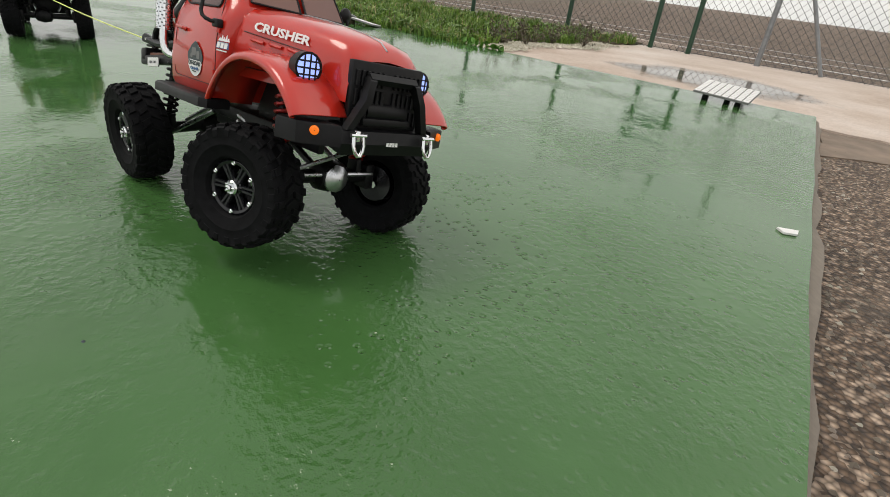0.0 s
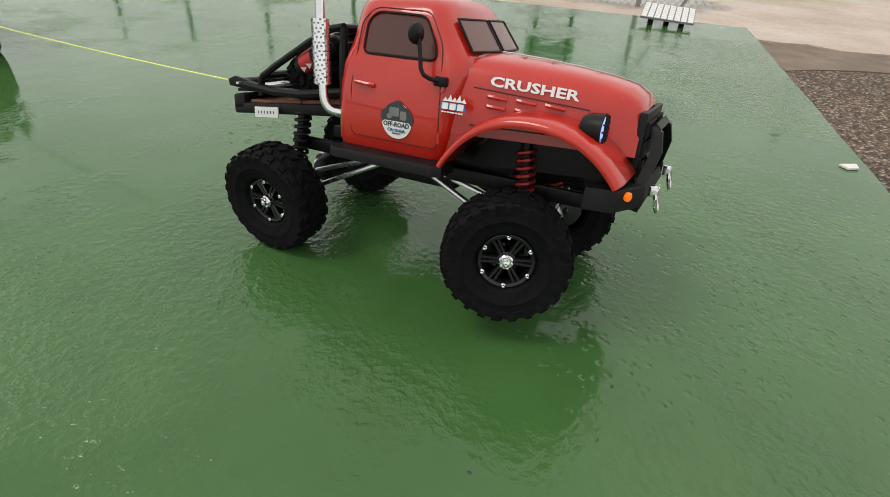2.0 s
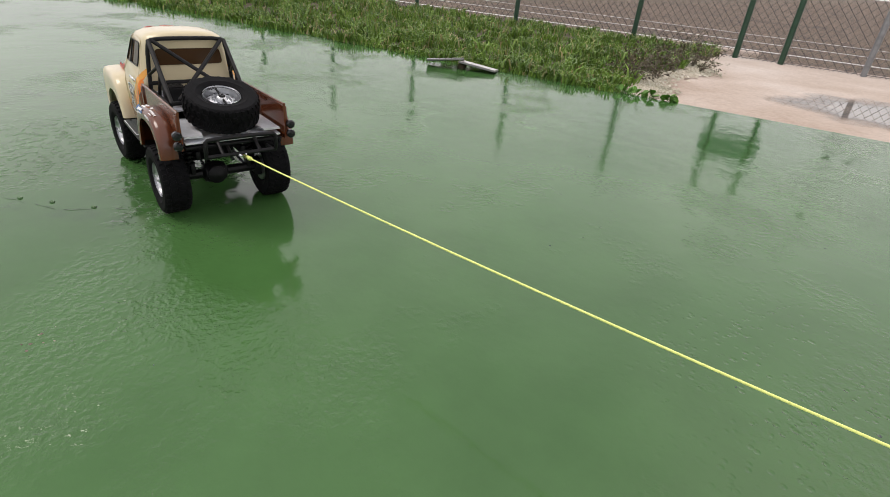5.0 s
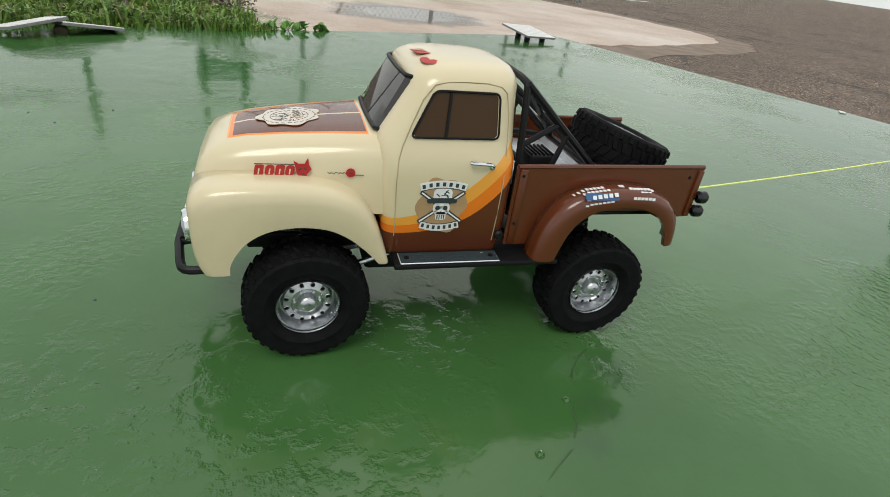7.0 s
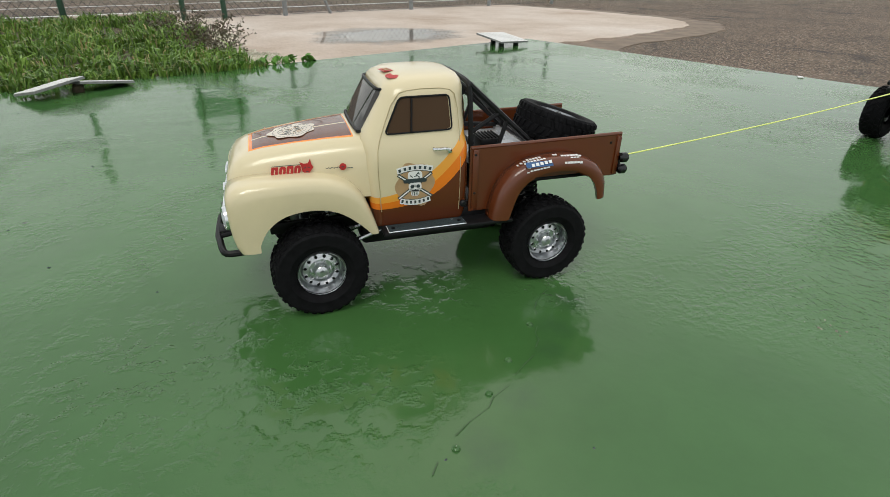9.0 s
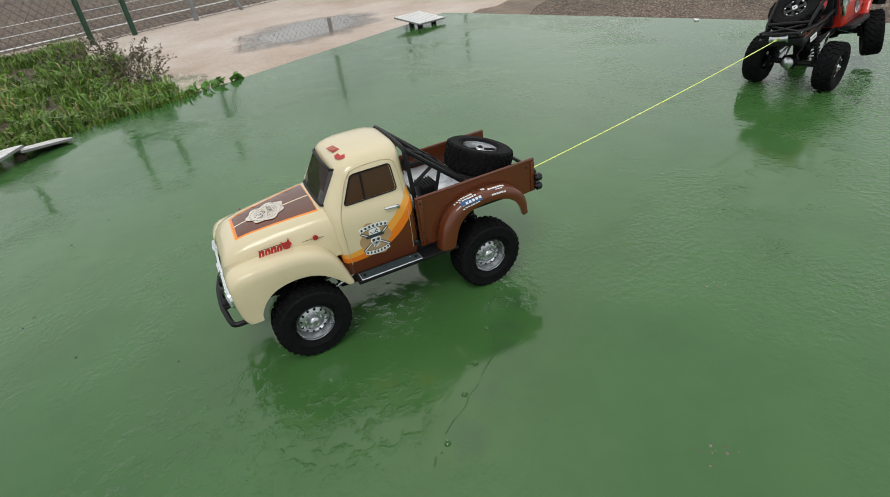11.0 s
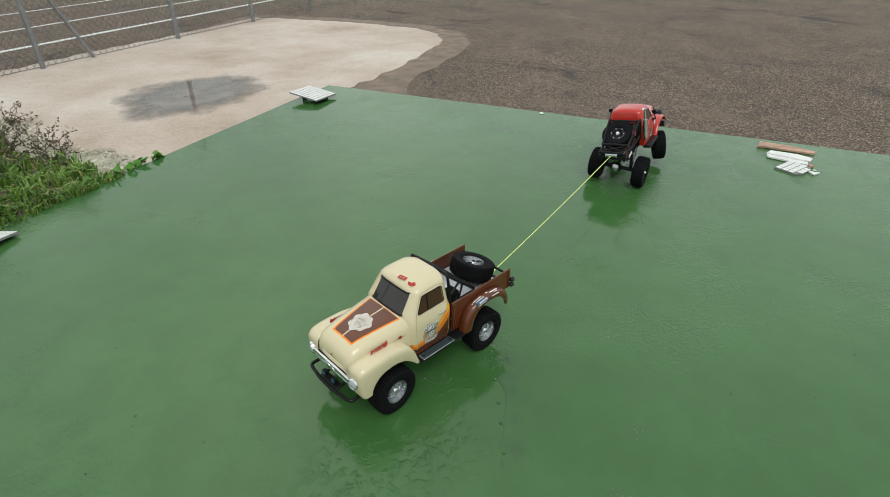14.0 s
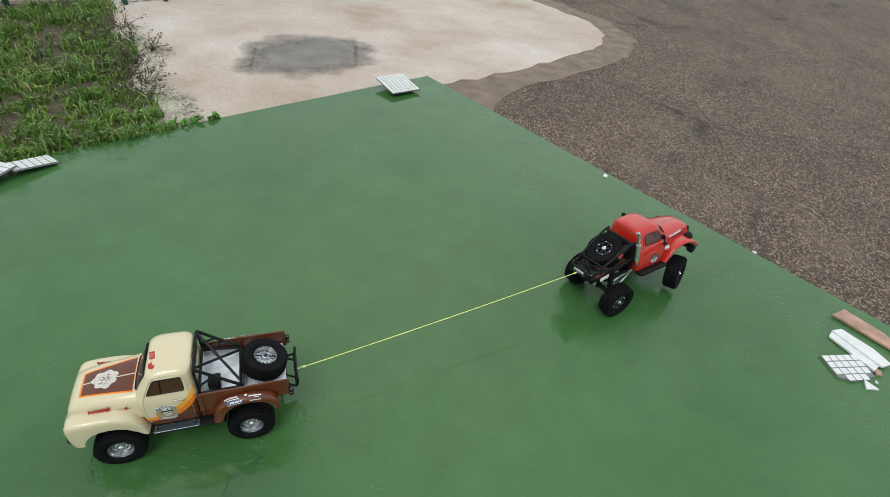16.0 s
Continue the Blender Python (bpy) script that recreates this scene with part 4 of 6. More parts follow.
def spoke_rim(rr, face):
    """A black rim with six spokes, bright bolts on the ring and a chrome hub nut."""
    bm = bmesh.new()
    lathe(bm, [(rr * 1.02, face), (rr * 1.08, face - 0.003), (rr * 0.96, face - 0.001), (rr * 0.86, face - 0.002), (rr * 0.80, face - 0.006), (rr * 0.79, -0.016)], 36)
    lathe(bm, [(rr * 0.79, -0.016), (rr * 0.2, -0.018)], 20)
    for i in range(6):
        a = 2 * math.pi * i / 6
        m = Matrix.Rotation(a, 4, "Z")
        for side in (-1, 1):
            b = [m @ Vector(p) for p in ((rr * 0.2, side * rr * 0.05, face - 0.005), (rr * 0.85, side * rr * 0.09, face - 0.004))]
            tube(bm, b, 0.0022, 6)
        prism(bm, [(rr * 0.2, -rr * 0.1), (rr * 0.84, -rr * 0.13), (rr * 0.84, rr * 0.13), (rr * 0.2, rr * 0.1)], 0.005, m @ Matrix.Translation((0, 0, face - 0.012)), 0.001)
    lathe(bm, [(rr * 0.34, face - 0.014), (rr * 0.32, face - 0.004), (rr * 0.2, face - 0.003)], 24)
    rim = mesh_of("rim", bm, BLACK_GLOSS)
    bm = bmesh.new()
    lathe(bm, [(0.0026, -0.002), (0.0026, 0.0008), (0.0018, 0.0016), (0.0004, 0.0012)], 8)
    bolt = mesh_of("bolt", bm, CHROME)
    bolts = []
    for i in range(6):
        a = 2 * math.pi * (i + 0.5) / 6
        bolts.append(("bolt", bolt, "bright rim bolt", Matrix.Translation((rr * 0.9 * math.cos(a), rr * 0.9 * math.sin(a), face - 0.001))))
    bm = bmesh.new()
    lathe(bm, [(rr * 0.27, face - 0.006), (rr * 0.27, face + 0.001), (rr * 0.22, face + 0.0025), (rr * 0.14, face + 0.0025), (rr * 0.12, face + 0.006), (rr * 0.05, face + 0.007), (0.0004, face + 0.0065)], 12)
    for i in range(5):
        a = 2 * math.pi * i / 5
        lathe(bm, [(0.0012, 0), (0.0012, 0.0015), (0.0003, 0.0018)], 6, Matrix.Translation((rr * 0.2 * math.cos(a), rr * 0.2 * math.sin(a), face + 0.0022)))
    nut = mesh_of("hub_nut", bm, CHROME)
    return [("rim", rim, "black six-spoke rim"), ("hub_nut", nut, "chrome hub nut")] + bolts


def fender_surface(bm, S, A, y_in, y_out, square=False, mi=0):
    """Skin between a top line S and a wheel opening A, both rows of (x, z) from front to rear, rolled outwards from y_in to y_out."""
    sgn = 1 if y_out > 0 else -1
    rows = []
    for (sx, sz), (ax, az) in zip(S, A):
        p = lambda f, y: (sx + (ax - sx) * f, y, sz + (az - sz) * f)  # noqa: E731
        d = y_out - y_in
        if square:
            rows.append([p(-0.03, y_in), p(-0.02, y_in + d * 0.45), p(0.0, y_in + d * 0.72), p(0.05, y_in + d * 0.88), p(0.16, y_in + d * 0.965), p(0.4, y_in + d * 0.995), p(0.8, y_out), p(1.0, y_out - sgn * 0.001), p(1.0, y_out - sgn * 0.006)])
            continue
        rows.append([p(-0.02, y_in), p(0.0, y_in + d * 0.35), p(0.02, y_in + d * 0.62), p(0.1, y_in + d * 0.82), p(0.26, y_in + d * 0.94), p(0.5, y_in + d * 0.99), p(0.8, y_out), p(1.0, y_out - sgn * 0.001), p(1.0, y_out - sgn * 0.006)])
    ring_loft(bm, rows, closed=False, cap=False, mi=mi, flip=sgn > 0)


def smooth_line(pts, times=2):
    for _ in range(times):
        out = [pts[0]]
        for a, b in zip(pts, pts[1:]):
            out += [tuple(a[i] * 0.75 + b[i] * 0.25 for i in range(len(a))), tuple(a[i] * 0.25 + b[i] * 0.75 for i in range(len(a)))]
        pts = out + [pts[-1]]
    return pts


def cab_ring(xf, xr, hy, r, z, n=6, lean=0.0):
    pts = []
    cx, w = (xf + xr) / 2, xf - xr
    for px, py in round_rect(w, 2 * hy, r, n):
        pts.append((cx + px, py, z))
    return pts


def quad_pane(bm, pts, mi=0, t=0.0015, n_in=None):
    """A thin plate over a ring of points in one plane."""
    pts = [Vector(p) for p in pts]
    nrm = (pts[1] - pts[0]).cross(pts[2] - pts[1]).normalized()
    k = len(bm.faces)
    lo = [bm.verts.new(p) for p in pts]
    hi = [bm.verts.new(p + nrm * t) for p in pts]
    bm.faces.new(hi)
    bm.faces.new(lo[::-1])
    for i in range(len(pts)):
        j = (i + 1) % len(pts)
        bm.faces.new((lo[i], lo[j], hi[j], hi[i]))
    mark(bm, k, mi)


def rounded_poly(pts, r, n=4):
    """Rounds the corners of a planar ring of 3D points."""
    pts = [Vector(p) for p in pts]
    out = []
    for i, p in enumerate(pts):
        a, b = (pts[i - 1] - p), (pts[(i + 1) % len(pts)] - p)
        ra, rb = min(r, a.length * 0.45), min(r, b.length * 0.45)
        s, e = p + a.normalized() * ra, p + b.normalized() * rb
        for k in range(n + 1):
            t = k / n
            out.append(s * (1 - t) ** 2 + p * 2 * t * (1 - t) + e * t * t)
    return out


def coil(bm, p0, p1, R, turns, r=0.0016, mi=0):
    p0, p1 = Vector(p0), Vector(p1)
    d = (p1 - p0)
    ax = d.normalized()
    s = ax.cross(Vector((1, 0.1, 0.05))).normalized()
    u = ax.cross(s)
    pts = []
    for i in range(turns * 10 + 1):
        a = 2 * math.pi * i / 10
        pts.append(p0 + d * (i / (turns * 10)) + (s * math.cos(a) + u * math.sin(a)) * R)
    tube(bm, pts, r, 6, mi)


def chassis(truck, tilt, spring_mat, link_mat, zr, front_x, rear_x, y_link, hub_z, flat_rear):
    """Frame rails, axles, links and shocks under a body."""
    def put(bm, on=True):
        if on:
            bmesh.ops.transform(bm, matrix=tilt, verts=bm.verts)
        return bm
    for s in (1, -1):
        bm = bmesh.new()
        box(bm, (front_x - rear_x + 0.07, 0.008, 0.016), Matrix.Translation(((front_x + rear_x) / 2 + 0.02, s * 0.04, zr)), 0.002)
        part("frame_rail", put(bm), BLACK, truck)
    bm = bmesh.new()
    box(bm, (0.12, 0.060, 0.030) if flat_rear else (0.19, 0.096, 0.040), Matrix.Translation((0.0, 0, zr - (0.010 if flat_rear else 0.017))), 0.006)
    box(bm, (0.07, 0.06, 0.035), Matrix.Translation((0.09, 0, zr + 0.012)), 0.004)
    part("gearbox", put(bm), BLACK, truck)
    for k, x in enumerate((front_x, rear_x)):
        tl = tilt if k == 0 else (Matrix() if flat_rear else tilt)
        bm = bmesh.new()
        tube(bm, [(x, -0.075, hub_z), (x, 0.075, hub_z)], 0.0085, 10)
        lathe(bm, [(0.006, -0.024), (0.016, -0.018), (0.02, 0), (0.016, 0.018), (0.006, 0.024)], 14, axis_y(x, 0.012, hub_z))
        for s in (1, -1):
            box(bm, (0.024, 0.014, 0.032), Matrix.Translation((x, s * 0.068, hub_z)), 0.003)
            box(bm, (0.02, 0.008, 0.02), Matrix.Translation((x, s * 0.05, hub_z + 0.012)), 0.002)
        bmesh.ops.transform(bm, matrix=tl, verts=bm.verts)
        part("axle", bm, BLACK, truck)
        bm = bmesh.new()
        lathe(bm, [(0.012, -0.004), (0.0165, 0.0), (0.0165, 0.006), (0.008, 0.011), (0.001, 0.012)], 12, Matrix.Translation((x, 0.012, hub_z)) @ pose(0, 0, 0, 0, 90 if k == 0 else -90, 0) @ Matrix.Translation((0, 0, 0.012)))
        bmesh.ops.transform(bm, matrix=tl, verts=bm.verts)
        part("differential_cover", bm, STEEL if flat_rear else BLACK, truck, "silver differential cover" if flat_rear else "black differential cover")
        for s in (1, -1):
            bm = bmesh.new()
            top = tilt @ Vector((x * 0.93, s * 0.048, zr + 0.058))
            foot = tl @ Vector((x, s * 0.055, hub_z + 0.008))
            tube(bm, [foot, foot.lerp(top, 0.45)], 0.0042, 8)
            tube(bm, [foot.lerp(top, 0.4), top], 0.0062, 8)
            part("shock", bm, BLACK, truck)
            bm = bmesh.new()
            coil(bm, foot.lerp(top, 0.12), foot.lerp(top, 0.86), 0.0092, 9, 0.0022)
            part("spring", bm, BLACK if k else spring_mat, truck)
            for dz, yy in ((-0.006, y_link), (0.012, y_link * 0.55)):
                bm = bmesh.new()
                a = tl @ Vector((x - math.copysign(0.012, x), s * yy * 1.1, hub_z + dz + 0.002))
                b = tilt @ Vector((x * 0.22, s * 0.043, zr - 0.004 + dz * 0.4))
                tube(bm, [a, b], 0.0032, 8)
                part("link", bm, link_mat, truck, "bright steel suspension link")
        bm = bmesh.new()
        tube(bm, [tl @ Vector((x * 0.86, 0.012, hub_z)), tilt @ Vector((x * 0.32, 0.006, zr - 0.01))], 0.0045, 8)
        part("drive_shaft", bm, BLACK, truck)
    bm = bmesh.new()
    tube(bm, [(front_x + 0.012, -0.07, hub_z + 0.004), (front_x + 0.012, 0.07, hub_z + 0.004)], 0.0026, 8)
    tube(bm, [(front_x + 0.018, -0.055, hub_z + 0.01), (front_x + 0.02, 0.03, hub_z + 0.035)], 0.0026, 8)
    part("steering_rod", put(bm), STEEL, truck, "bright steel steering rod")


def bars(bm, rows, m, mi=0, t=0.0005):
    """Small printed bars: rows of (x, y, w, h) in the plane of m."""
    for x, y, w, h in rows:
        box(bm, (w, h, t), m @ Matrix.Translation((x, y, t / 2)), mi=mi)


def side_plane(x, y, z, side, tilt_x=0.0, turn=0.0):
    """Local x runs along the side as read by a viewer, local y up, local z outwards. side 1: the left (+y) flank."""
    m = Matrix.Translation((x, y, z))
    if side > 0:
        m = m @ pose(0, 0, 0, 90, 0, 180)
    else:
        m = m @ pose(0, 0, 0, 90, 0, 0)
    return m @ pose(0, 0, 0, tilt_x, turn, 0)


# ---------------------------------------------------------------- cream pickup
def cream_truck():
    T = empty("pickup_truck", pose(0, 0, 0))
    tagged(T, "cream and brown radio-controlled pickup with orange stripes, roped by its tail", "toy truck", group="roped toy trucks")
    I = Matrix()
    chassis(T, I, BLACK, STEEL, 0.098, 0.1565, -0.1565, 0.045, 0.06, False)
    ty = tyre_mesh(0.060, 0.046, 0.0295, 33, 0.0017, True)
    rims = steel_rim(0.029, 0.018)
    for x, s, steer in ((0.1565, 1, 3), (0.1565, -1, 3), (-0.1565, 1, 0), (-0.1565, -1, 0)):
        wheel(T, Matrix.Translation((x, s * 0.09, 0.0602)) @ pose(0, 0, 0, 0, 0, steer) @ pose(0, 0, 0, -90 * s, 0, 0), ty, rims)

    # cab shell
    bm = bmesh.new()
    rings = [
        cab_ring(0.082, -0.040, 0.084, 0.010, 0.104), cab_ring(0.084, -0.041, 0.0875, 0.012, 0.115), cab_ring(0.088, -0.042, 0.0905, 0.014, 0.150),
        cab_ring(0.090, -0.042, 0.0905, 0.016, 0.185), cab_ring(0.090, -0.042, 0.089, 0.018, 0.203), cab_ring(0.092, -0.041, 0.0845, 0.022, 0.214),
        cab_ring(0.089, -0.041, 0.082, 0.022, 0.222), cab_ring(0.075, -0.040, 0.0765, 0.022, 0.245), cab_ring(0.064, -0.040, 0.0725, 0.022, 0.263),
        cab_ring(0.062, -0.041, 0.0705, 0.024, 0.270), cab_ring(0.058, -0.041, 0.066, 0.028, 0.276), cab_ring(0.050, -0.039, 0.056, 0.030, 0.2815),
        cab_ring(0.038, -0.033, 0.040, 0.028, 0.2845), cab_ring(0.020, -0.020, 0.018, 0.012, 0.2855),
    ]
    ring_loft(bm, rings)
    cab = part("cab", bm, CAB, T, "cream cab with brown lower door and orange sweep", 50)
    # door shut lines, handle, hinge button
    for s in (1, -1):
        bm = bmesh.new()
        line = [(0.0745, 0.126), (0.0775, 0.20), (0.0705, 0.2215), (0.0505, 0.2665), (0.028, 0.2715), (-0.016, 0.2715), (-0.0265, 0.262), (-0.0285, 0.205), (-0.0285, 0.118)]
        pts = []
        for x, z in smooth_line(line, 1):
            y = np.interp(z, [0.104, 0.115, 0.15, 0.185, 0.203, 0.214, 0.222, 0.245, 0.263, 0.2715], [0.084, 0.0875, 0.0905, 0.0905, 0.089, 0.0845, 0.082, 0.0765, 0.0725, 0.0698])
            pts.append((x, s * (y + 0.0002), z))
        tube(bm, pts, 0.0005, 5)
        part("door_seam", bm, CREAM_SEAM_SHADE, cab)
        bm = bmesh.new()
        tube(bm, [(0.008, s * 0.0915, 0.2035), (0.005, s * 0.0935, 0.2035), (-0.012, s * 0.0935, 0.2028), (-0.015, s * 0.0915, 0.2005)], 0.0019, 8, smooth=1)
        lathe(bm, [(0.0028, 0), (0.0028, 0.002), (0.0004, 0.003)], 10, axis_y(-0.0135, s * 0.0905, 0.1995, s))
        part("door_handle", bm, CHROME, cab, "chrome door handle")
        bm = bmesh.new()
        lathe(bm, [(0.0048, 0), (0.0048, 0.003), (0.003, 0.005), (0.0004, 0.005)], 12, axis_y(-0.034, s * 0.0885, 0.126, s))
        part("body_post", bm, BLACK, cab, "black body mounting knob")
        # side window with quarter light
        def on(x, z, off=0.0):
            y = np.interp(z, [0.214, 0.222, 0.245, 0.263, 0.27], [0.0845, 0.082, 0.0765, 0.0725, 0.0705])
            return (x, s * (y + off), z)
        ring = [on(0.064, 0.2235), on(0.044, 0.2620), on(-0.0155, 0.2625), on(-0.0175, 0.2245)]
        if s < 0:
            ring = ring[::-1]
        bm = bmesh.new()
        quad_pane(bm, rounded_poly(ring, 0.005), t=0.0012)
        win = part("side_window", bm, TINT_SIDE, cab, "brown tinted side window")
        bm = bmesh.new()
        tube(bm, [on(0.033, 0.2235, 0.0014), on(0.030, 0.2625, 0.0014)], 0.0012, 6)
        part("window_bar", bm, BLACK, win)
        bm = bmesh.new()
        rp = rounded_poly([Vector(on(x, z, 0.0008)) for x, z in ((0.0655, 0.2228), (0.045, 0.2632), (-0.017, 0.2637), (-0.019, 0.2238))], 0.006)
        tube(bm, rp + [rp[0]], 0.0011, 6)
        part("window_trim", bm, BLACK, win)
    # windscreen
    def ws(y, f, off=0.0):
        x0, z0, x1, z1 = 0.0905, 0.2185, 0.0625, 0.2685
        bulge = 0.0035 * (1 - (y / 0.07) ** 2) - 0.020 * max(0, abs(y) - 0.052) / 0.02
        x, z = x0 + (x1 - x0) * f, z0 + (z1 - z0) * f
        return (x + bulge + off * 0.87, y * (1.0 - 0.09 * f), z + off * 0.5)
    bm = bmesh.new()
    ys = [-0.068, -0.062, -0.05, -0.03, 0, 0.03, 0.05, 0.062, 0.068]
    rows = [[ws(y, 0.02 + 0.96 * i / 5 if 0 < j < len(ys) - 1 else 0.1 + 0.8 * i / 5, 0.0016) for j, y in enumerate(ys)] for i in range(6)]
    ring_loft(bm, rows, closed=False, cap=False, flip=True)
    bmesh.ops.recalc_face_normals(bm, faces=bm.faces[:])
    wsn = part("windscreen", bm, TINT, cab, "dark curved windscreen")
    bm = bmesh.new()
    loop = [rows[0][j] for j in range(len(ys))] + [rows[i][-1] for i in range(1, 6)] + [rows[5][j] for j in range(len(ys) - 2, -1, -1)] + [rows[i][0] for i in range(4, -1, -1)]
    tube(bm, loop, 0.0022, 6)
    part("windscreen_seal", bm, BLACK, wsn, "black rubber seal")
    bm = bmesh.new()
    quad_pane(bm, rounded_poly([(-0.0424, 0.060, 0.229), (-0.0424, -0.060, 0.229), (-0.0418, -0.056, 0.257), (-0.0418, 0.056, 0.257)][::-1], 0.008), t=0.0012)
    part("rear_window", bm, TINT_SIDE, cab, "brown tinted rear window")
    # roof prints
    bm = bmesh.new()
    box(bm, (0.012, 0.024, 0.0004), Matrix.Translation((0.0465, 0.008, 0.2836)) @ pose(0, 0, 0, 2, 5, 8), mi=0)
    bars(bm, [(0, -0.004, 0.008, 0.003), (0, 0.004, 0.008, 0.003)], Matrix.Translation((0.0465, 0.008, 0.2839)) @ pose(0, 0, 0, 2, 5, 8), 1)
    part("roof_print", bm, [RED_PRINT, TAN_PRINT], cab, "dark red printed panel")
    bm = bmesh.new()
    for i in range(9):
        a = i * 2.4
        lathe(bm, [(0.0048, 0), (0.0046, 0.0002), (0.0004, 0.0002)], 10, Matrix.Translation((0.0445 + 0.0042 * math.cos(a), 0.0390 + 0.0062 * math.sin(a), 0.2816)) @ pose(0, 0, 0, -13, 6, 0))
    part("roof_print", bm, RED_PRINT, cab, "red printed emblem")

    # bonnet
    bm = bmesh.new()

    def hood_row(x, w, zt, zb):
        d = zt - zb
        return [(x, -w * 1.02, zb), (x, -w, zb + d * 0.45), (x, -w * 0.96, zb + d * 0.72), (x, -w * 0.86, zb + d * 0.9), (x, -w * 0.66, zb + d * 0.975), (x, -w * 0.33, zt), (x, 0, zt + 0.0008), (x, w * 0.33, zt), (x, w * 0.66, zb + d * 0.975), (x, w * 0.86, zb + d * 0.9), (x, w * 0.96, zb + d * 0.72), (x, w, zb + d * 0.45), (x, w * 1.02, zb)]

    rows = [hood_row(x, w, zt, zb) for x, w, zt, zb in ((0.2525, 0.045, 0.163, 0.147), (0.2515, 0.055, 0.173, 0.147), (0.247, 0.061, 0.185, 0.147), (0.239, 0.064, 0.1945, 0.147), (0.227, 0.066, 0.2005, 0.147), (0.205, 0.0685, 0.206, 0.147), (0.17, 0.0725, 0.211, 0.147), (0.13, 0.077, 0.2155, 0.147), (0.096, 0.081, 0.2185, 0.147), (0.080, 0.083, 0.219, 0.147))]
    ring_loft(bm, rows, closed=False, cap=False)
    bmesh.ops.recalc_face_normals(bm, faces=bm.faces[:])
    hood = part("bonnet", bm, HOOD, T, "cream bonnet with a brown panel edged in orange", 60)
    # round scalloped emblem
    bm = bmesh.new()
    emb = Matrix.Translation((0.168, 0.0, 0.2120)) @ pose(0, 0, 0, 6.4, 0, 90)
    ring = []
    for i in range(60):
        a = 2 * math.pi * i / 60
        q = 0.0255 + 0.0022 * math.sin(7 * a) + 0.0012 * math.sin(3 * a + 1)
        ring.append((q * 1.05 * math.cos(a), q * 1.12 * math.sin(a)))
    prism(bm, ring, 0.0004, emb, mi=0)
    rr = random.Random(3)
    for k, q in enumerate((0.0225, 0.0165)):
        for i in range(26):
            a = 2 * math.pi * i / 26
            box(bm, (q * 0.17, 0.0007, 0.0003), emb @ Matrix.Translation((q * math.cos(a), q * 1.08 * math.sin(a), 0.0005)) @ pose(0, 0, 0, 0, 0, math.degrees(a) + 90 + rr.uniform(-25, 25)), mi=1)
    for i in range(60):
        a, q = rr.uniform(0, 6.283), 0.015 * math.sqrt(rr.random())
        box(bm, (rr.uniform(0.002, 0.007), 0.0008, 0.0003), emb @ Matrix.Translation((q * math.cos(a), q * math.sin(a), 0.0005)) @ pose(0, 0, 0, 0, 0, rr.uniform(0, 180)), mi=1 if i % 4 else 2)
    part("bonnet_emblem", bm, [PALE_PRINT, DARK_PRINT, TAN_PRINT], hood, "white printed emblem with dark strokes")
    for s in (1, -1):
        bm = bmesh.new()
        m = side_plane(0.178, s * 0.0752, 0.1865, s, -6)
        lean = Matrix.Identity(4)
        lean[0][1] = 0.18
        for k, xx in enumerate((-0.0175, -0.0085, 0.0, 0.0085)):
            prism(bm, round_rect(0.0076, 0.0098, 0.0014 if k % 2 == 0 else 0.003), 0.0005, m @ lean @ Matrix.Translation((xx, 0, 0)), mi=0)
            box(bm, (0.0012, 0.0050, 0.0006), m @ lean @ Matrix.Translation((xx, -0.001, 0.0003)), mi=2)
        head = [(-0.0062, 0.004), (-0.0075, 0.0085), (-0.0030, 0.0058), (0.0020, 0.0060), (0.0052, 0.0115), (0.0058, 0.0050), (0.0080, 0.0010), (0.0042, -0.0035), (0.0030, -0.0075), (-0.0020, -0.0070), (-0.0050, -0.0030)]
        prism(bm, head, 0.0005, m @ Matrix.Translation((0.0190, 0.0005, 0)), mi=0)
        for dx, dy, a in ((-0.002, 0.001, 30), (0.0025, 0.0012, -30), (0.0005, -0.0035, 0)):
            box(bm, (0.0030, 0.0009, 0.0007), m @ Matrix.Translation((0.0190 + dx, 0.0005 + dy, 0.0003)) @ pose(0, 0, 0, 0, 0, a), mi=1)
        for dy in (-0.0056, 0.0056):
            box(bm, (0.035, 0.0007, 0.0005), m @ Matrix.Translation((-0.0045 + dy * 0.18, dy, 0.0002)), mi=1)
        part("side_print", bm, [RED_PRINT, DARK_PRINT, CREAM], hood, "red printed badge")
        bm = bmesh.new()
        m = side_plane(0.120, s * 0.0795, 0.1865, s, -5)
        for k in range(9):
            box(bm, (0.0022, 0.0006, 0.0004), m @ Matrix.Translation((-0.0165 + k * 0.0019, 0.0004 * math.sin(k * 2.1), 0.0003)) @ pose(0, 0, 0, 0, 0, 55 if k % 2 else -35), mi=1)
        box(bm, (0.013, 0.0006, 0.0004), m @ Matrix.Translation((0.0085, -0.0016, 0.0003)), mi=1)
        prism(bm, [(0.0042 * math.cos(a * math.pi / 8), 0.0042 * math.sin(a * math.pi / 8)) for a in range(16)], 0.0005, m @ Matrix.Translation((0.003, 0.0004, 0)), mi=0)
        box(bm, (0.0036, 0.0009, 0.0003), m @ Matrix.Translation((0.003, 0.0004, 0.0006)), mi=1)
        part("side_print", bm, [RED_PRINT, DARK_PRINT], hood, "small dark script badge with a red disc")

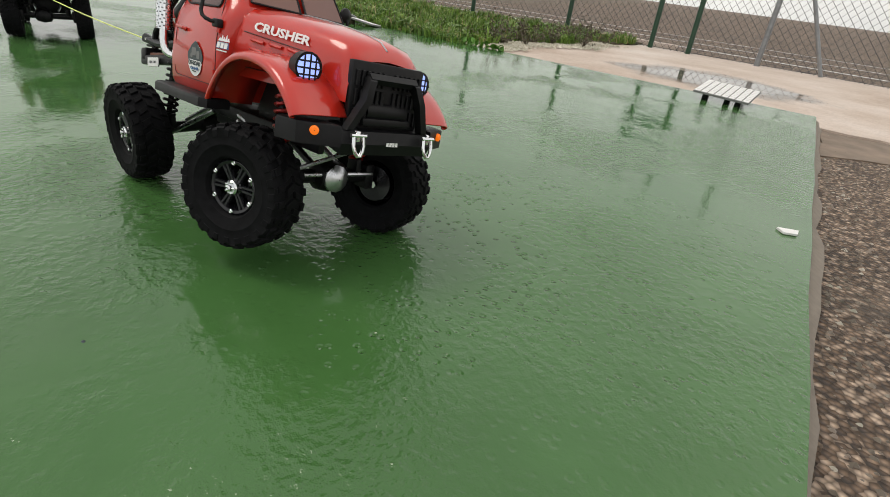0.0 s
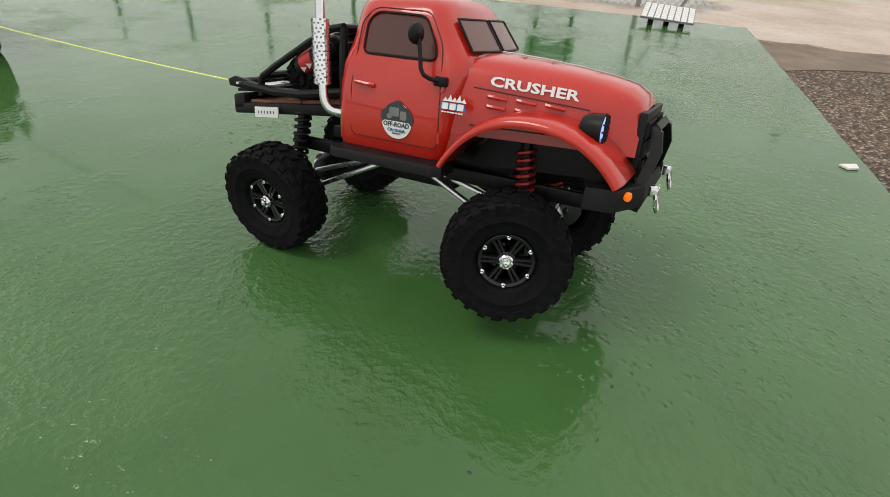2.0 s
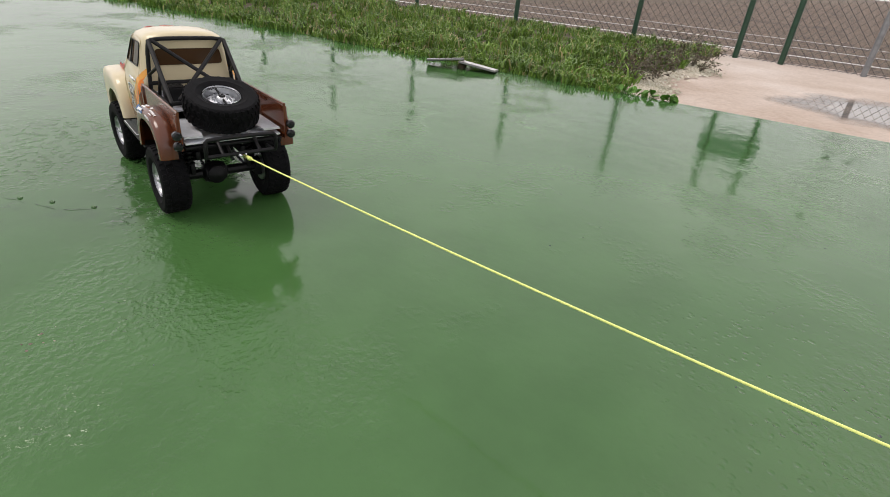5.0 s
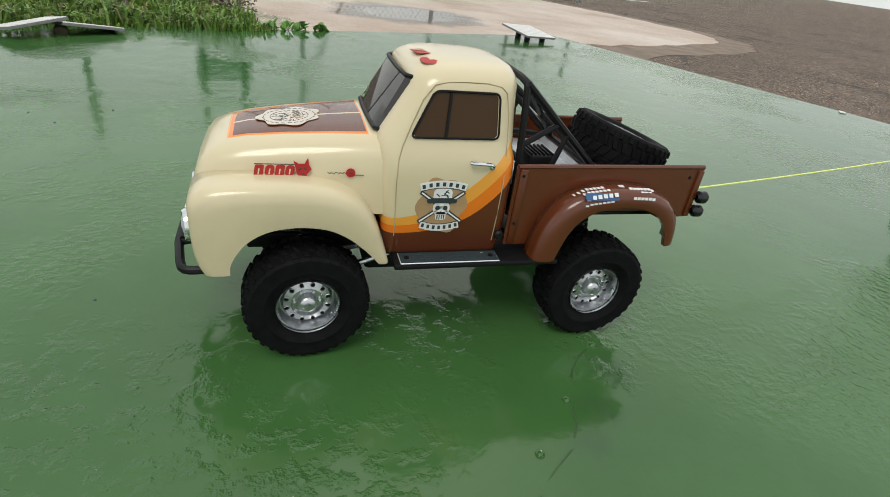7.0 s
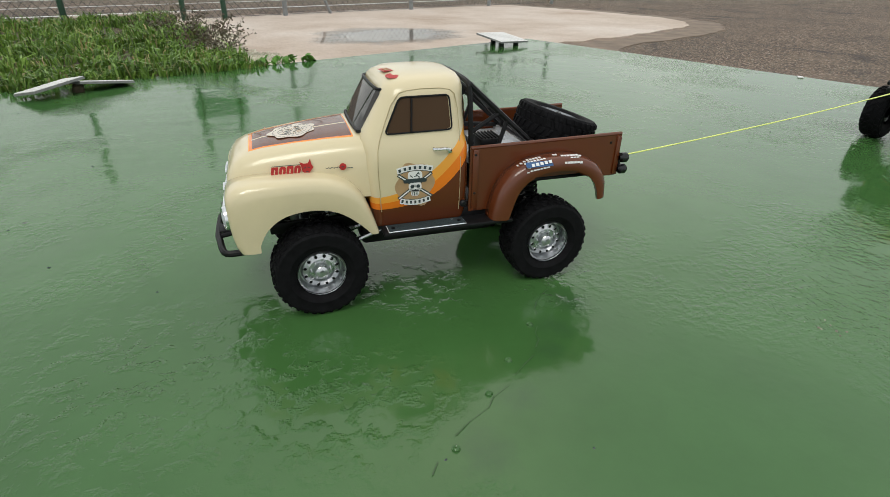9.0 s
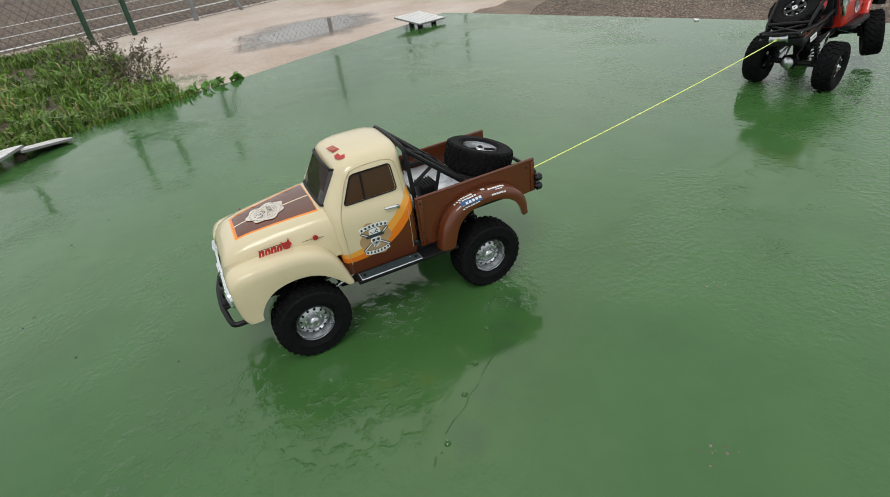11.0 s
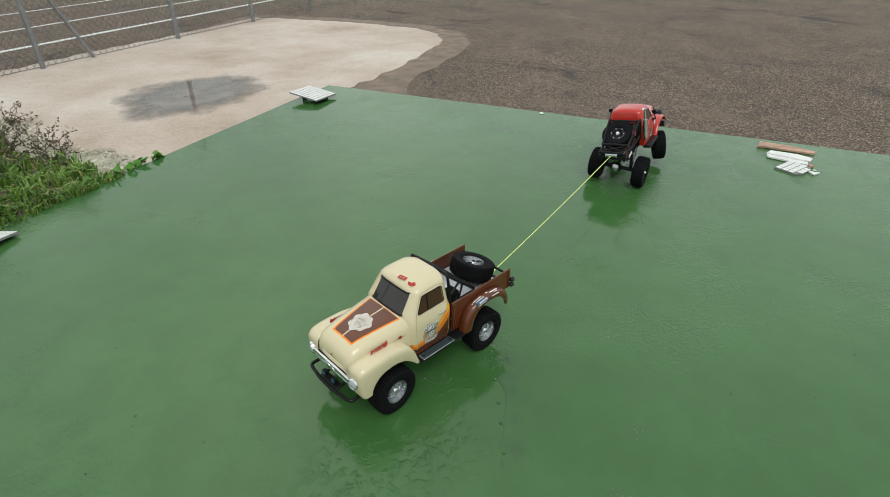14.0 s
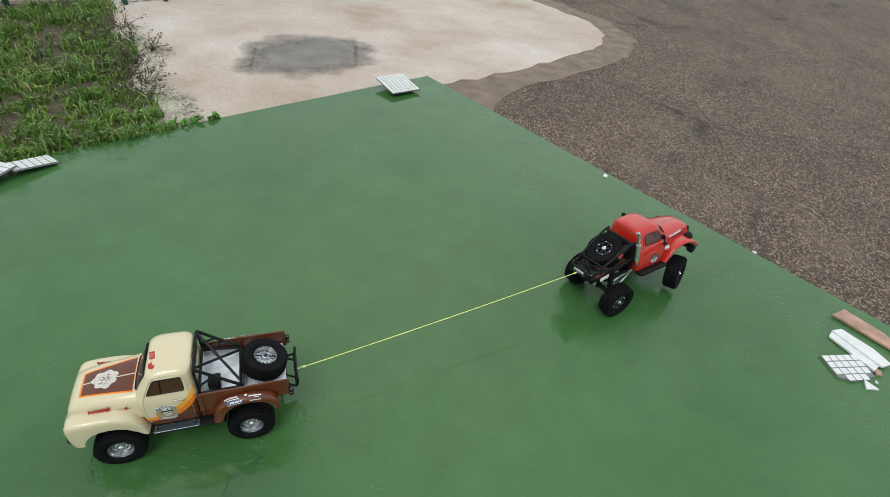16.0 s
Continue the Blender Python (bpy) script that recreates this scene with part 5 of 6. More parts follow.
    # front wings and nose
    S = smooth_line([(0.2455, 0.098), (0.2500, 0.107), (0.2530, 0.125), (0.2540, 0.152), (0.2530, 0.168), (0.240, 0.1785), (0.215, 0.1815), (0.185, 0.182), (0.145, 0.181), (0.113, 0.172), (0.096, 0.152), (0.086, 0.126), (0.080, 0.105)])
    A = smooth_line([(0.2225, 0.098), (0.2222, 0.103), (0.2220, 0.108), (0.216, 0.120), (0.207, 0.131), (0.193, 0.140), (0.176, 0.1445), (0.157, 0.1455), (0.137, 0.1425), (0.120, 0.134), (0.107, 0.123), (0.097, 0.113), (0.0905, 0.105)])
    for s in (1, -1):
        bm = bmesh.new()
        fender_surface(bm, S, A, s * 0.056, s * 0.1065, True)
        bmesh.ops.recalc_face_normals(bm, faces=bm.faces[:])
        solid(part("front_wing", bm, CREAM, T, "rounded cream front wing", 60), 0.0016)
    bm = bmesh.new()
    rows = []
    for z, x, w in ((0.098, 0.2455, 0.07), (0.107, 0.2500, 0.07), (0.125, 0.2530, 0.07), (0.147, 0.2530, 0.068), (0.160, 0.2525, 0.06)):
        rows.append([(x - 0.006 * (abs(i) / 4) ** 3, i / 4 * w, z) for i in range(-4, 5)])
    ring_loft(bm, rows, closed=False, cap=False)
    bmesh.ops.recalc_face_normals(bm, faces=bm.faces[:])
    nose = solid(part("nose_panel", bm, CREAM, T, "", 60), 0.0016)
    bm = bmesh.new()
    box(bm, (0.004, 0.132, 0.022), Matrix.Translation((0.2530, 0, 0.1355)), 0.0018)
    part("grille_recess", bm, BLACK, T, "dark grille opening")
    bm = bmesh.new()
    box(bm, (0.009, 0.136, 0.0105), Matrix.Translation((0.2565, 0, 0.1410)), 0.0042)
    box(bm, (0.008, 0.126, 0.0065), Matrix.Translation((0.2560, 0, 0.1290)), 0.0028)
    prism(bm, [(-0.014, 0.010), (0.0, 0.002), (0.014, 0.010), (0.008, -0.009), (0, -0.004), (-0.008, -0.009)], 0.005, Matrix.Translation((0.2575, 0, 0.1365)) @ pose(0, 0, 0, 90, 0, 90), 0.001)
    part("grille_bar", bm, CHROME, T, "chrome grille bar")
    for s in (1, -1):
        bm = bmesh.new()
        m = Matrix.Translation((0.2490, s * 0.0800, 0.1375)) @ pose(0, 0, 0, 0, 90, 14 * s)
        lathe(bm, [(0.0148, 0), (0.0148, 0.007), (0.0135, 0.0105), (0.0118, 0.0095), (0.0115, 0.006)], 24, m)
        hl = part("headlamp", bm, CHROME, T, "round headlamp with a chrome rim")
        bm = bmesh.new()
        lathe(bm, [(0.0117, 0.006), (0.010, 0.0095), (0.006, 0.0115), (0.0004, 0.0122)], 24, m)
        part("lens", bm, glass_dark("headlamp_lens", (0.45, 0.47, 0.5), 0.1), hl)
    bm = bmesh.new()
    prism(bm, round_rect(0.006, 0.011, 0.002), 0.002, Matrix.Translation((0.2495, 0, 0.1715)) @ pose(0, 0, 0, 68, 0, 90), 0.0005)
    part("nose_badge", bm, BROWN_MAT, T)
    # black tube bumper with two lamps
    bm = bmesh.new()
    low = [(0.236, 0.081, 0.0905), (0.248, 0.081, 0.0895), (0.2620, 0.081, 0.0895), (0.2680, 0.074, 0.0900), (0.2740, 0.034, 0.0905), (0.2750, 0.028, 0.0905), (0.2755, 0, 0.0905)]
    low = low + [(x, -y, z) for x, y, z in low[-2::-1]]
    tube(bm, low, 0.0042, 10, smooth=1)
    for y in (0.03, -0.03):
        tube(bm, [(0.2740, y, 0.0905), (0.226, y, 0.098)], 0.0034, 8)
    box(bm, (0.020, 0.060, 0.003), Matrix.Translation((0.263, 0, 0.0960)), 0.001)
    for y in (0.018, -0.018):
        box(bm, (0.004, 0.008, 0.012), Matrix.Translation((0.2610, y, 0.1005)), 0.001)
    bump = part("bumper", bm, BLACK, T, "black tubular front bumper")
    for y in (0.018, -0.018):
        bm = bmesh.new()
        m = Matrix.Translation((0.2640, y, 0.1095)) @ pose(0, 0, 0, 0, 90, 0)
        lathe(bm, [(0.004, -0.006), (0.0075, -0.002), (0.0078, 0.005), (0.0065, 0.0055)], 14, m)
        lp = part("spot_lamp", bm, BLACK, bump, "small black spot lamp")
        bm = bmesh.new()
        disc(bm, 0.0066, m @ Matrix.Translation((0, 0, 0.0052)), 14)
        part("lens", bm, BLUE_PRINT, lp)

    # running boards
    for s in (1, -1):
        bm = bmesh.new()
        box(bm, (0.175, 0.030, 0.006), Matrix.Translation((-0.012, s * 0.094, 0.1015)), 0.002)
        box(bm, (0.155, 0.010, 0.02), Matrix.Translation((-0.01, s * 0.079, 0.108)), 0.003)
        rb = part("running_board", bm, BLACK, T, "black running board")
        bm = bmesh.new()
        m = Matrix.Translation((0.018, s * 0.098, 0.1052))
        box(bm, (0.103, 0.0205, 0.0016), m, 0.0007, mi=0, seg=1)
        for i in range(20):
            for j in range(4):
                lathe(bm, [(0.0014, 0.0), (0.0012, 0.0003), (0.0002, 0.0003)], 6, m @ Matrix.Translation((-0.0365 + i * 0.0038 + (0.0019 if j % 2 else 0), -0.0064 + j * 0.0042, 0.0008)), 1)
        for x in (-0.044, 0.044):
            lathe(bm, [(0.0026, 0), (0.0026, 0.0012), (0.0006, 0.0016)], 10, m @ Matrix.Translation((x, 0, 0.0008)), 2)
        part("step_plate", bm, [SILVER, DARK_PRINT, BLACK], rb, "silver perforated step plate with two bolts")

    # bed
    for s in (1, -1):
        bm = bmesh.new()
        prism(bm, [(-0.043, 0.112), (-0.043, 0.1985), (-0.264, 0.2020), (-0.266, 0.143), (-0.225, 0.141), (-0.205, 0.150), (-0.120, 0.150), (-0.092, 0.112)][::-1], 0.0035, Matrix.Translation((0, s * 0.0845 + 0.0018, 0)) @ pose(0, 0, 0, 90, 0, 0), 0.001)
        tube(bm, [(-0.044, s * 0.0845, 0.1980), (-0.264, s * 0.0845, 0.2015)], 0.0026, 8)
        box(bm, (0.008, 0.005, 0.082), Matrix.Translation((-0.050, s * 0.0865, 0.1555)), 0.001)
        box(bm, (0.007, 0.005, 0.054), Matrix.Translation((-0.260, s * 0.0865, 0.1715)), 0.001)
        bed = part("bed_side", bm, BROWN, T, "brown bed side")
        for x, z in ((-0.0495, 0.190), (-0.0495, 0.138), (-0.2485, 0.190)):
            bm = bmesh.new()
            lathe(bm, [(0.0018, 0), (0.0015, 0.0008), (0.0003, 0.001)], 8, axis_y(x, s * (0.089 if x > -0.1 else 0.0863), z, s))
            part("bolt", bm, BLACK, bed)
    S = smooth_line([(-0.068, 0.104), (-0.070, 0.122), (-0.077, 0.146), (-0.092, 0.167), (-0.116, 0.180), (-0.150, 0.1845), (-0.188, 0.183), (-0.214, 0.174), (-0.230, 0.158), (-0.236, 0.142), (-0.237, 0.121)])
    A = smooth_line([(-0.092, 0.104), (-0.096, 0.120), (-0.102, 0.138), (-0.112, 0.152), (-0.130, 0.163), (-0.155, 0.1665), (-0.180, 0.165), (-0.200, 0.158), (-0.213, 0.147), (-0.220, 0.134), (-0.224, 0.119)])
    prints = [(-0.0155, 0.0085, 0.020, 0.003, 0), (0.006, 0.0085, 0.004, 0.0035, 0), (-0.012, 0.0045, 0.018, 0.0022, 0), (0.019, 0.0055, 0.018, 0.0028, 0), (0.021, 0.0022, 0.008, 0.0012, 0), (-0.010, -0.0005, 0.021, 0.0046, 1), (0.019, -0.0028, 0.016, 0.0022, 0), (-0.011, -0.0048, 0.019, 0.0014, 0)]
    for s in (1, -1):
        bm = bmesh.new()
        fender_surface(bm, S, A, s * 0.086, s * 0.1125)
        bmesh.ops.recalc_face_normals(bm, faces=bm.faces[:])
        wing = solid(part("rear_wing", bm, BROWN, T, "flared glossy brown rear wing", 60), 0.0016)
        bm = bmesh.new()
        crown = [(0.0866, 0.1855), (0.0953, 0.1842), (0.1024, 0.1836), (0.1077, 0.1820), (0.1109, 0.1785), (0.1120, 0.1740), (0.1123, 0.170)]
        arc = [0.0]
        for p, q in zip(crown, crown[1:]):
            arc.append(arc[-1] + math.hypot(q[0] - p[0], q[1] - p[1]))

        def on_wing(x, d):
            """A place on the crown of the wing, x as read along the flank, d down from the bed side."""
            y, z = float(np.interp(d, arc, [p[0] for p in crown])), float(np.interp(d, arc, [p[1] for p in crown]))
            y2, z2 = float(np.interp(d + 0.002, arc, [p[0] for p in crown])), float(np.interp(d + 0.002, arc, [p[1] for p in crown]))
            slope = math.degrees(math.atan2(z - z2, y2 - y))
            wx = -0.146 - 1.7 * x
            drop = float(np.interp(wx, [-0.214, -0.188, -0.150, -0.116, -0.092], [0.0105, 0.0015, 0.0, 0.0045, 0.0175]))
            return side_plane(wx if s > 0 else -0.292 - wx, s * (y + 0.0006), z + 0.0006 - drop, s, slope - 90)

        for x, y, w, h, k in prints:
            d = 0.0235 - y * 1.5
            if k:
                box(bm, (w * 1.7 + 0.002, h * 1.4 + 0.001, 0.0005), on_wing(x, d) @ Matrix.Translation((0, 0, 0.0006)), mi=1)
                for q in range(6):
                    box(bm, (w * 0.2, h * 0.9, 0.0007), on_wing(x - w * 0.42 + q * w * 0.168, d) @ Matrix.Translation((0, 0, 0.0013)), mi=0)
            else:
                nq = max(3, int(w / 0.0024))
                for q in range(nq):
                    box(bm, (w * 1.7 / nq * 0.80, h * 1.25, 0.0004), on_wing(x - w / 2 + (q + 0.5) * w / nq, d), mi=0)
        part("wing_prints", bm, [WHITE, BLUE_PRINT], wing, "white printed badges")
        # tail lamps
        for z in (0.1690, 0.1525):
            bm = bmesh.new()
            m = Matrix.Translation((-0.266, s * 0.0915, z)) @ pose(0, 0, 0, 0, -90, 0)
            lathe(bm, [(0.003, -0.004), (0.0068, -0.001), (0.0072, 0.006), (0.0055, 0.0085), (0.0004, 0.009)], 14, m)
            part("tail_lamp", bm, BLACK_GLOSS, T, "black round tail lamp")
    # bed floor and silver inner panels
    bm = bmesh.new()
    box(bm, (0.215, 0.158, 0.004), Matrix.Translation((-0.152, 0, 0.1435)), 0.001)
    part("bed_floor", bm, BLACK, T)
    bm = bmesh.new()
    box(bm, (0.094, 0.150, 0.003), Matrix.Translation((-0.096, 0, 0.1725)), 0.001)
    box(bm, (0.094, 0.003, 0.030), Matrix.Translation((-0.096, 0.0765, 0.158)), 0.001)
    box(bm, (0.094, 0.003, 0.030), Matrix.Translation((-0.096, -0.0765, 0.158)), 0.001)
    box(bm, (0.004, 0.150, 0.014), Matrix.Translation((-0.049, 0, 0.179)), 0.001)
    box(bm, (0.004, 0.150, 0.010), Matrix.Translation((-0.1425, 0, 0.177)), 0.001)
    for s in (1, -1):
        prism(bm, [(-0.15, s * 0.078), (-0.255, s * 0.078), (-0.255, s * 0.05), (-0.2, s * 0.04), (-0.15, s * 0.045)][::s], 0.003, Matrix.Translation((0, 0, 0.158)))
    box(bm, (0.115, 0.156, 0.003), Matrix.Translation((-0.200, 0, 0.150)), 0.001)
    for y in (-0.04, -0.013, 0.013, 0.04):
        box(bm, (0.075, 0.003, 0.002), Matrix.Translation((-0.098, y, 0.1745)), 0.0006)
    part("bed_liner", bm, SILVER, T, "polished silver bed liner")
    bm = bmesh.new()
    box(bm, (0.030, 0.034, 0.026), Matrix.Translation((-0.082, 0.042, 0.187)), 0.003)
    for i in range(6):
        box(bm, (0.002, 0.030, 0.003), Matrix.Translation((-0.094 + i * 0.0048, 0.042, 0.2005)), 0.0005)
    part("receiver_box", bm, BLACK, T, "black ribbed box in the bed")
    # roll cage, bar by bar
    r = 0.0036
    cage = empty("roll_cage", None, T)
    tagged(cage, "black tubular roll cage")

    def bar(name, pts, rad=r, smooth=0):
        bm = bmesh.new()
        tube(bm, pts, rad, 8, smooth=smooth)
        part(name, bm, BLACK, cage)

    hoop = [(-0.050, 0.074, 0.150), (-0.048, 0.072, 0.21), (-0.046, 0.0665, 0.268), (-0.047, 0.058, 0.2745), (-0.047, 0, 0.2755)]
    bar("hoop", hoop + [(x, -y, z) for x, y, z in hoop[-2::-1]], r, 1)
    for s in (1, -1):
        bar("stay", [(-0.047, s * 0.064, 0.272), (-0.145, s * 0.064, 0.186)], r * 1.1)
        bar("brace", [(-0.047, s * 0.060, 0.273), (-0.143, -s * 0.050, 0.190)])
        bar("bed_rail", [(-0.050, s * 0.072, 0.188), (-0.145, s * 0.066, 0.182)])
        bar("prop", [(-0.100, s * 0.065, 0.226), (-0.086, s * 0.068, 0.186)], r * 0.8)
        bar("hoop_prop", [(-0.048, s * 0.072, 0.215), (-0.090, s * 0.064, 0.236)], r * 0.8)
    bar("cross_bar", [(-0.145, 0.066, 0.186), (-0.145, -0.066, 0.186)])
    bar("cross_bar", [(-0.049, 0.072, 0.200), (-0.049, -0.072, 0.200)])
    # rear bumper hoop and tow hook
    bm = bmesh.new()
    hoop = [(-0.262, 0.050, 0.135), (-0.280, 0.056, 0.130), (-0.287, 0.057, 0.140), (-0.287, 0.057, 0.158), (-0.286, 0.052, 0.163), (-0.286, -0.052, 0.163), (-0.287, -0.057, 0.158), (-0.287, -0.057, 0.140), (-0.280, -0.056, 0.130), (-0.262, -0.050, 0.135)]
    tube(bm, hoop, 0.0034, 8, smooth=1)
    tube(bm, [(-0.283, 0.057, 0.134), (-0.283, -0.057, 0.134)], 0.0034, 8)
    for y in (0.03, -0.03):
        tube(bm, [(-0.26, y, 0.150), (-0.284, y, 0.134)], 0.003, 8)
    rb = part("rear_bumper", bm, BLACK, T, "black tubular rear bumper")
    bm = bmesh.new()
    tube(bm, [(-0.278, -0.006, 0.134), (-0.286, -0.007, 0.133), (-0.291, 0, 0.132), (-0.286, 0.007, 0.133), (-0.278, 0.006, 0.134)], 0.0018, 8, smooth=2)
    part("shackle", bm, CHROME, rb, "bright tow shackle")
    # spare wheel lying tilted in the bed
    m = Matrix.Translation((-0.206, 0.0, 0.194)) @ pose(0, 0, 0, 0, -17, 0)
    sp = wheel(T, m, ty, rims, "spare_wheel")
    bm = bmesh.new()
    tube(bm, [(-0.027, 0, 0.014), (0.027, 0, 0.014)], 0.002, 6)
    lathe(bm, [(0.006, -0.02), (0.006, 0.016), (0.003, 0.02), (0.0004, 0.021)], 12)
    part("holder", bm, BLACK, sp, "black spare wheel holder")
    # door emblem: plain pale shield with dark and brown strokes
    for s in (1, -1):
        bm = bmesh.new()
        m = side_plane(0.031, s * 0.0905, 0.1590, s) @ Matrix.Diagonal((1.22, 1.22, 1, 1))
        edge = [(0.0215 + 0.0016 * math.cos(6 * a) + 0.0010 * math.sin(4 * a), a) for a in (2 * math.pi * i / 40 for i in range(40))]
        prism(bm, [(q * 0.92 * math.cos(a), q * 1.10 * math.sin(a)) for q, a in edge], 0.0004, m, mi=0)
        for cy, w, bend in ((0.0185, 0.036, 1), (-0.0190, 0.031, -1)):
            for k in range(7):
                f = (k - 3) / 3
                t = m @ Matrix.Translation((f * w * 0.44, cy - bend * 0.0022 * f * f, 0.0004)) @ pose(0, 0, 0, 0, 0, -bend * 11 * f)
                box(bm, (w * 0.155, 0.0062, 0.0004), t, mi=1)
                box(bm, (w * 0.07, 0.0032, 0.0003), t @ Matrix.Translation((0, 0, 0.0003)), mi=2)
                box(bm, (w * 0.155, 0.0005, 0.0003), t @ Matrix.Translation((0, -bend * 0.0031, 0.0003)), mi=2)
        for a in (36, -36):
            box(bm, (0.044, 0.0034, 0.0004), m @ Matrix.Translation((0, -0.001, 0.0005)) @ pose(0, 0, 0, 0, 0, a), mi=2)
            box(bm, (0.042, 0.0012, 0.0004), m @ Matrix.Translation((0, -0.001, 0.0008)) @ pose(0, 0, 0, 0, 0, a), mi=1)
        prism(bm, round_rect(0.0245, 0.0040, 0.0019), 0.0011, m @ Matrix.Translation((0, 0.0045, 0)), mi=2)
        prism(bm, round_rect(0.0150, 0.0105, 0.0035), 0.0010, m @ Matrix.Translation((0, 0.0095, 0)), mi=1)
        prism(bm, round_rect(0.0150, 0.0016, 0.0006), 0.0012, m @ Matrix.Translation((0, 0.0062, 0)), mi=2)
        prism(bm, round_rect(0.0135, 0.0105, 0.0042), 0.0010, m @ Matrix.Translation((0, -0.0020, 0)), mi=1)
        prism(bm, round_rect(0.0085, 0.0070, 0.0020), 0.0010, m @ Matrix.Translation((0, -0.0085, 0)), mi=1)
        for dx in (-0.0032, 0.0032):
            prism(bm, round_rect(0.0036, 0.0036, 0.0014), 0.0012, m @ Matrix.Translation((dx, -0.0015, 0)), mi=2)
        prism(bm, [(-0.0012, -0.0062), (0.0012, -0.0062), (0, -0.0040)], 0.0012, m, mi=2)
        for k in range(4):
            box(bm, (0.0007, 0.0040, 0.0004), m @ Matrix.Translation((-0.0027 + k * 0.0018, -0.0095, 0.0011)), mi=2)
        for k in range(6):
            rk = random.Random(k)
            box(bm, (rk.uniform(0.003, 0.005), 0.0008, 0.0003), m @ Matrix.Translation((rk.uniform(-0.005, 0.005), rk.uniform(0.007, 0.0135), 0.0011)) @ pose(0, 0, 0, 0, 0, rk.uniform(-60, 60)), mi=2)
        part("door_emblem", bm, [TAN_PRINT, WHITE, DARK_PRINT], T, "pale shield print with dark strokes")
    return T


cream = cream_truck()

# ---------------------------------------------------------------- red truck
RED_AT = (-1.56, -0.262, 194.0)
RED_PITCH, RED_ROLL = 3.6, -9.0  # one front wheel lifted by the taut rope


def red_truck():
    T = empty("crawler_truck", pose(RED_AT[0], RED_AT[1], 0, 0, 0, RED_AT[2]))
    tagged(T, "red radio-controlled crawler truck rearing up against the rope", "toy truck", group="roped toy trucks")
    HZ = 0.0665
    tilt = Matrix.Translation((-0.1565, 0, HZ)) @ pose(0, 0, 0, 0, -RED_PITCH, 0) @ Matrix.Translation((0.1565, 0, 0)) @ pose(0, 0, 0, RED_ROLL, 0, 0) @ Matrix.Translation((0, 0, -HZ))

    def put(name, bm, mat, parent=T, label="", smooth=35):
        bmesh.ops.transform(bm, matrix=tilt, verts=bm.verts)
        return part(name, bm, mat, parent, label, smooth)

    chassis(T, tilt, RED_SPRING, STEEL, 0.112, 0.1565, -0.1565, 0.052, HZ, True)
    ty = tyre_mesh(0.0665, 0.050, 0.0295, 24)
    rims = spoke_rim(0.029, 0.017)
    for x, s, steer in ((0.1565, 1, 22), (0.1565, -1, 22), (-0.1565, 1, 0), (-0.1565, -1, 0)):
        m = Matrix.Translation((x, s * 0.096, HZ - (0.010 if x > 0 else 0))) @ pose(0, 0, 0, 0, 0, steer) @ pose(0, 0, 0, -90 * s, 0, 0)
        wheel(T, (tilt @ m) if x > 0 else m, ty, rims)

    # cab
    bm = bmesh.new()
    rings = [
        cab_ring(0.068, -0.062, 0.086, 0.012, 0.134), cab_ring(0.070, -0.064, 0.090, 0.014, 0.142), cab_ring(0.076, -0.064, 0.092, 0.016, 0.170),
        cab_ring(0.082, -0.064, 0.090, 0.018, 0.200), cab_ring(0.087, -0.064, 0.086, 0.020, 0.220), cab_ring(0.089, -0.063, 0.082, 0.022, 0.230),
        cab_ring(0.083, -0.061, 0.078, 0.024, 0.240), cab_ring(0.070, -0.058, 0.073, 0.024, 0.258), cab_ring(0.060, -0.056, 0.069, 0.025, 0.273),
        cab_ring(0.056, -0.055, 0.065, 0.027, 0.281), cab_ring(0.050, -0.052, 0.057, 0.028, 0.287), cab_ring(0.040, -0.045, 0.044, 0.028, 0.2910), cab_ring(0.02, -0.028, 0.02, 0.015, 0.2925),
    ]
    ring_loft(bm, rings)
    cab = put("cab", bm, RED, T, "glossy red cab", 50)

    def side_y(z):
        return float(np.interp(z, [0.134, 0.142, 0.17, 0.2, 0.22, 0.23, 0.24, 0.258, 0.273, 0.281], [0.086, 0.09, 0.092, 0.09, 0.086, 0.082, 0.078, 0.073, 0.069, 0.065]))

    for s in (-1, 1):
        def on(x, z, off=0.0):
            return (x, s * (side_y(z) + off), z)
        bm = bmesh.new()
        ring = [on(0.052, 0.2335), on(0.050, 0.245), on(0.034, 0.2705), on(-0.022, 0.2715), on(-0.031, 0.262), on(-0.031, 0.234)]
        if s < 0:
            ring = ring[::-1]
        quad_pane(bm, rounded_poly(ring, 0.007), t=0.0010)
        win = put("side_window", bm, TINT_RED, cab, "smoky side window")
        bm = bmesh.new()
        rp = rounded_poly([Vector(on(x, z, 0.0008)) for x, z in ((0.0545, 0.2325), (0.052, 0.2455), (0.035, 0.2722), (-0.023, 0.2733), (-0.033, 0.263), (-0.033, 0.233))], 0.008)
        tube(bm, rp + [rp[0]], 0.0013, 6)
        put("window_seal", bm, BLACK, win)
        bm = bmesh.new()
        rp = rounded_poly([Vector(on(x, z, 0.0004)) for x, z in ((0.062, 0.23), (0.058, 0.248), (0.039, 0.2765), (-0.026, 0.2775), (-0.040, 0.264), (-0.042, 0.20), (-0.042, 0.148), (0.066, 0.148), (0.066, 0.2))], 0.008)
        tube(bm, rp + [rp[0]], 0.0006, 5)
        put("door_seam", bm, RED_SEAM_SHADE, cab)
        bm = bmesh.new()
        tube(bm, [on(-0.036, 0.2035, 0.001), on(-0.034, 0.2045, 0.004), on(-0.016, 0.2030, 0.004), on(-0.013, 0.2020, 0.001)], 0.0021, 8)
        put("door_handle", bm, RED, cab)
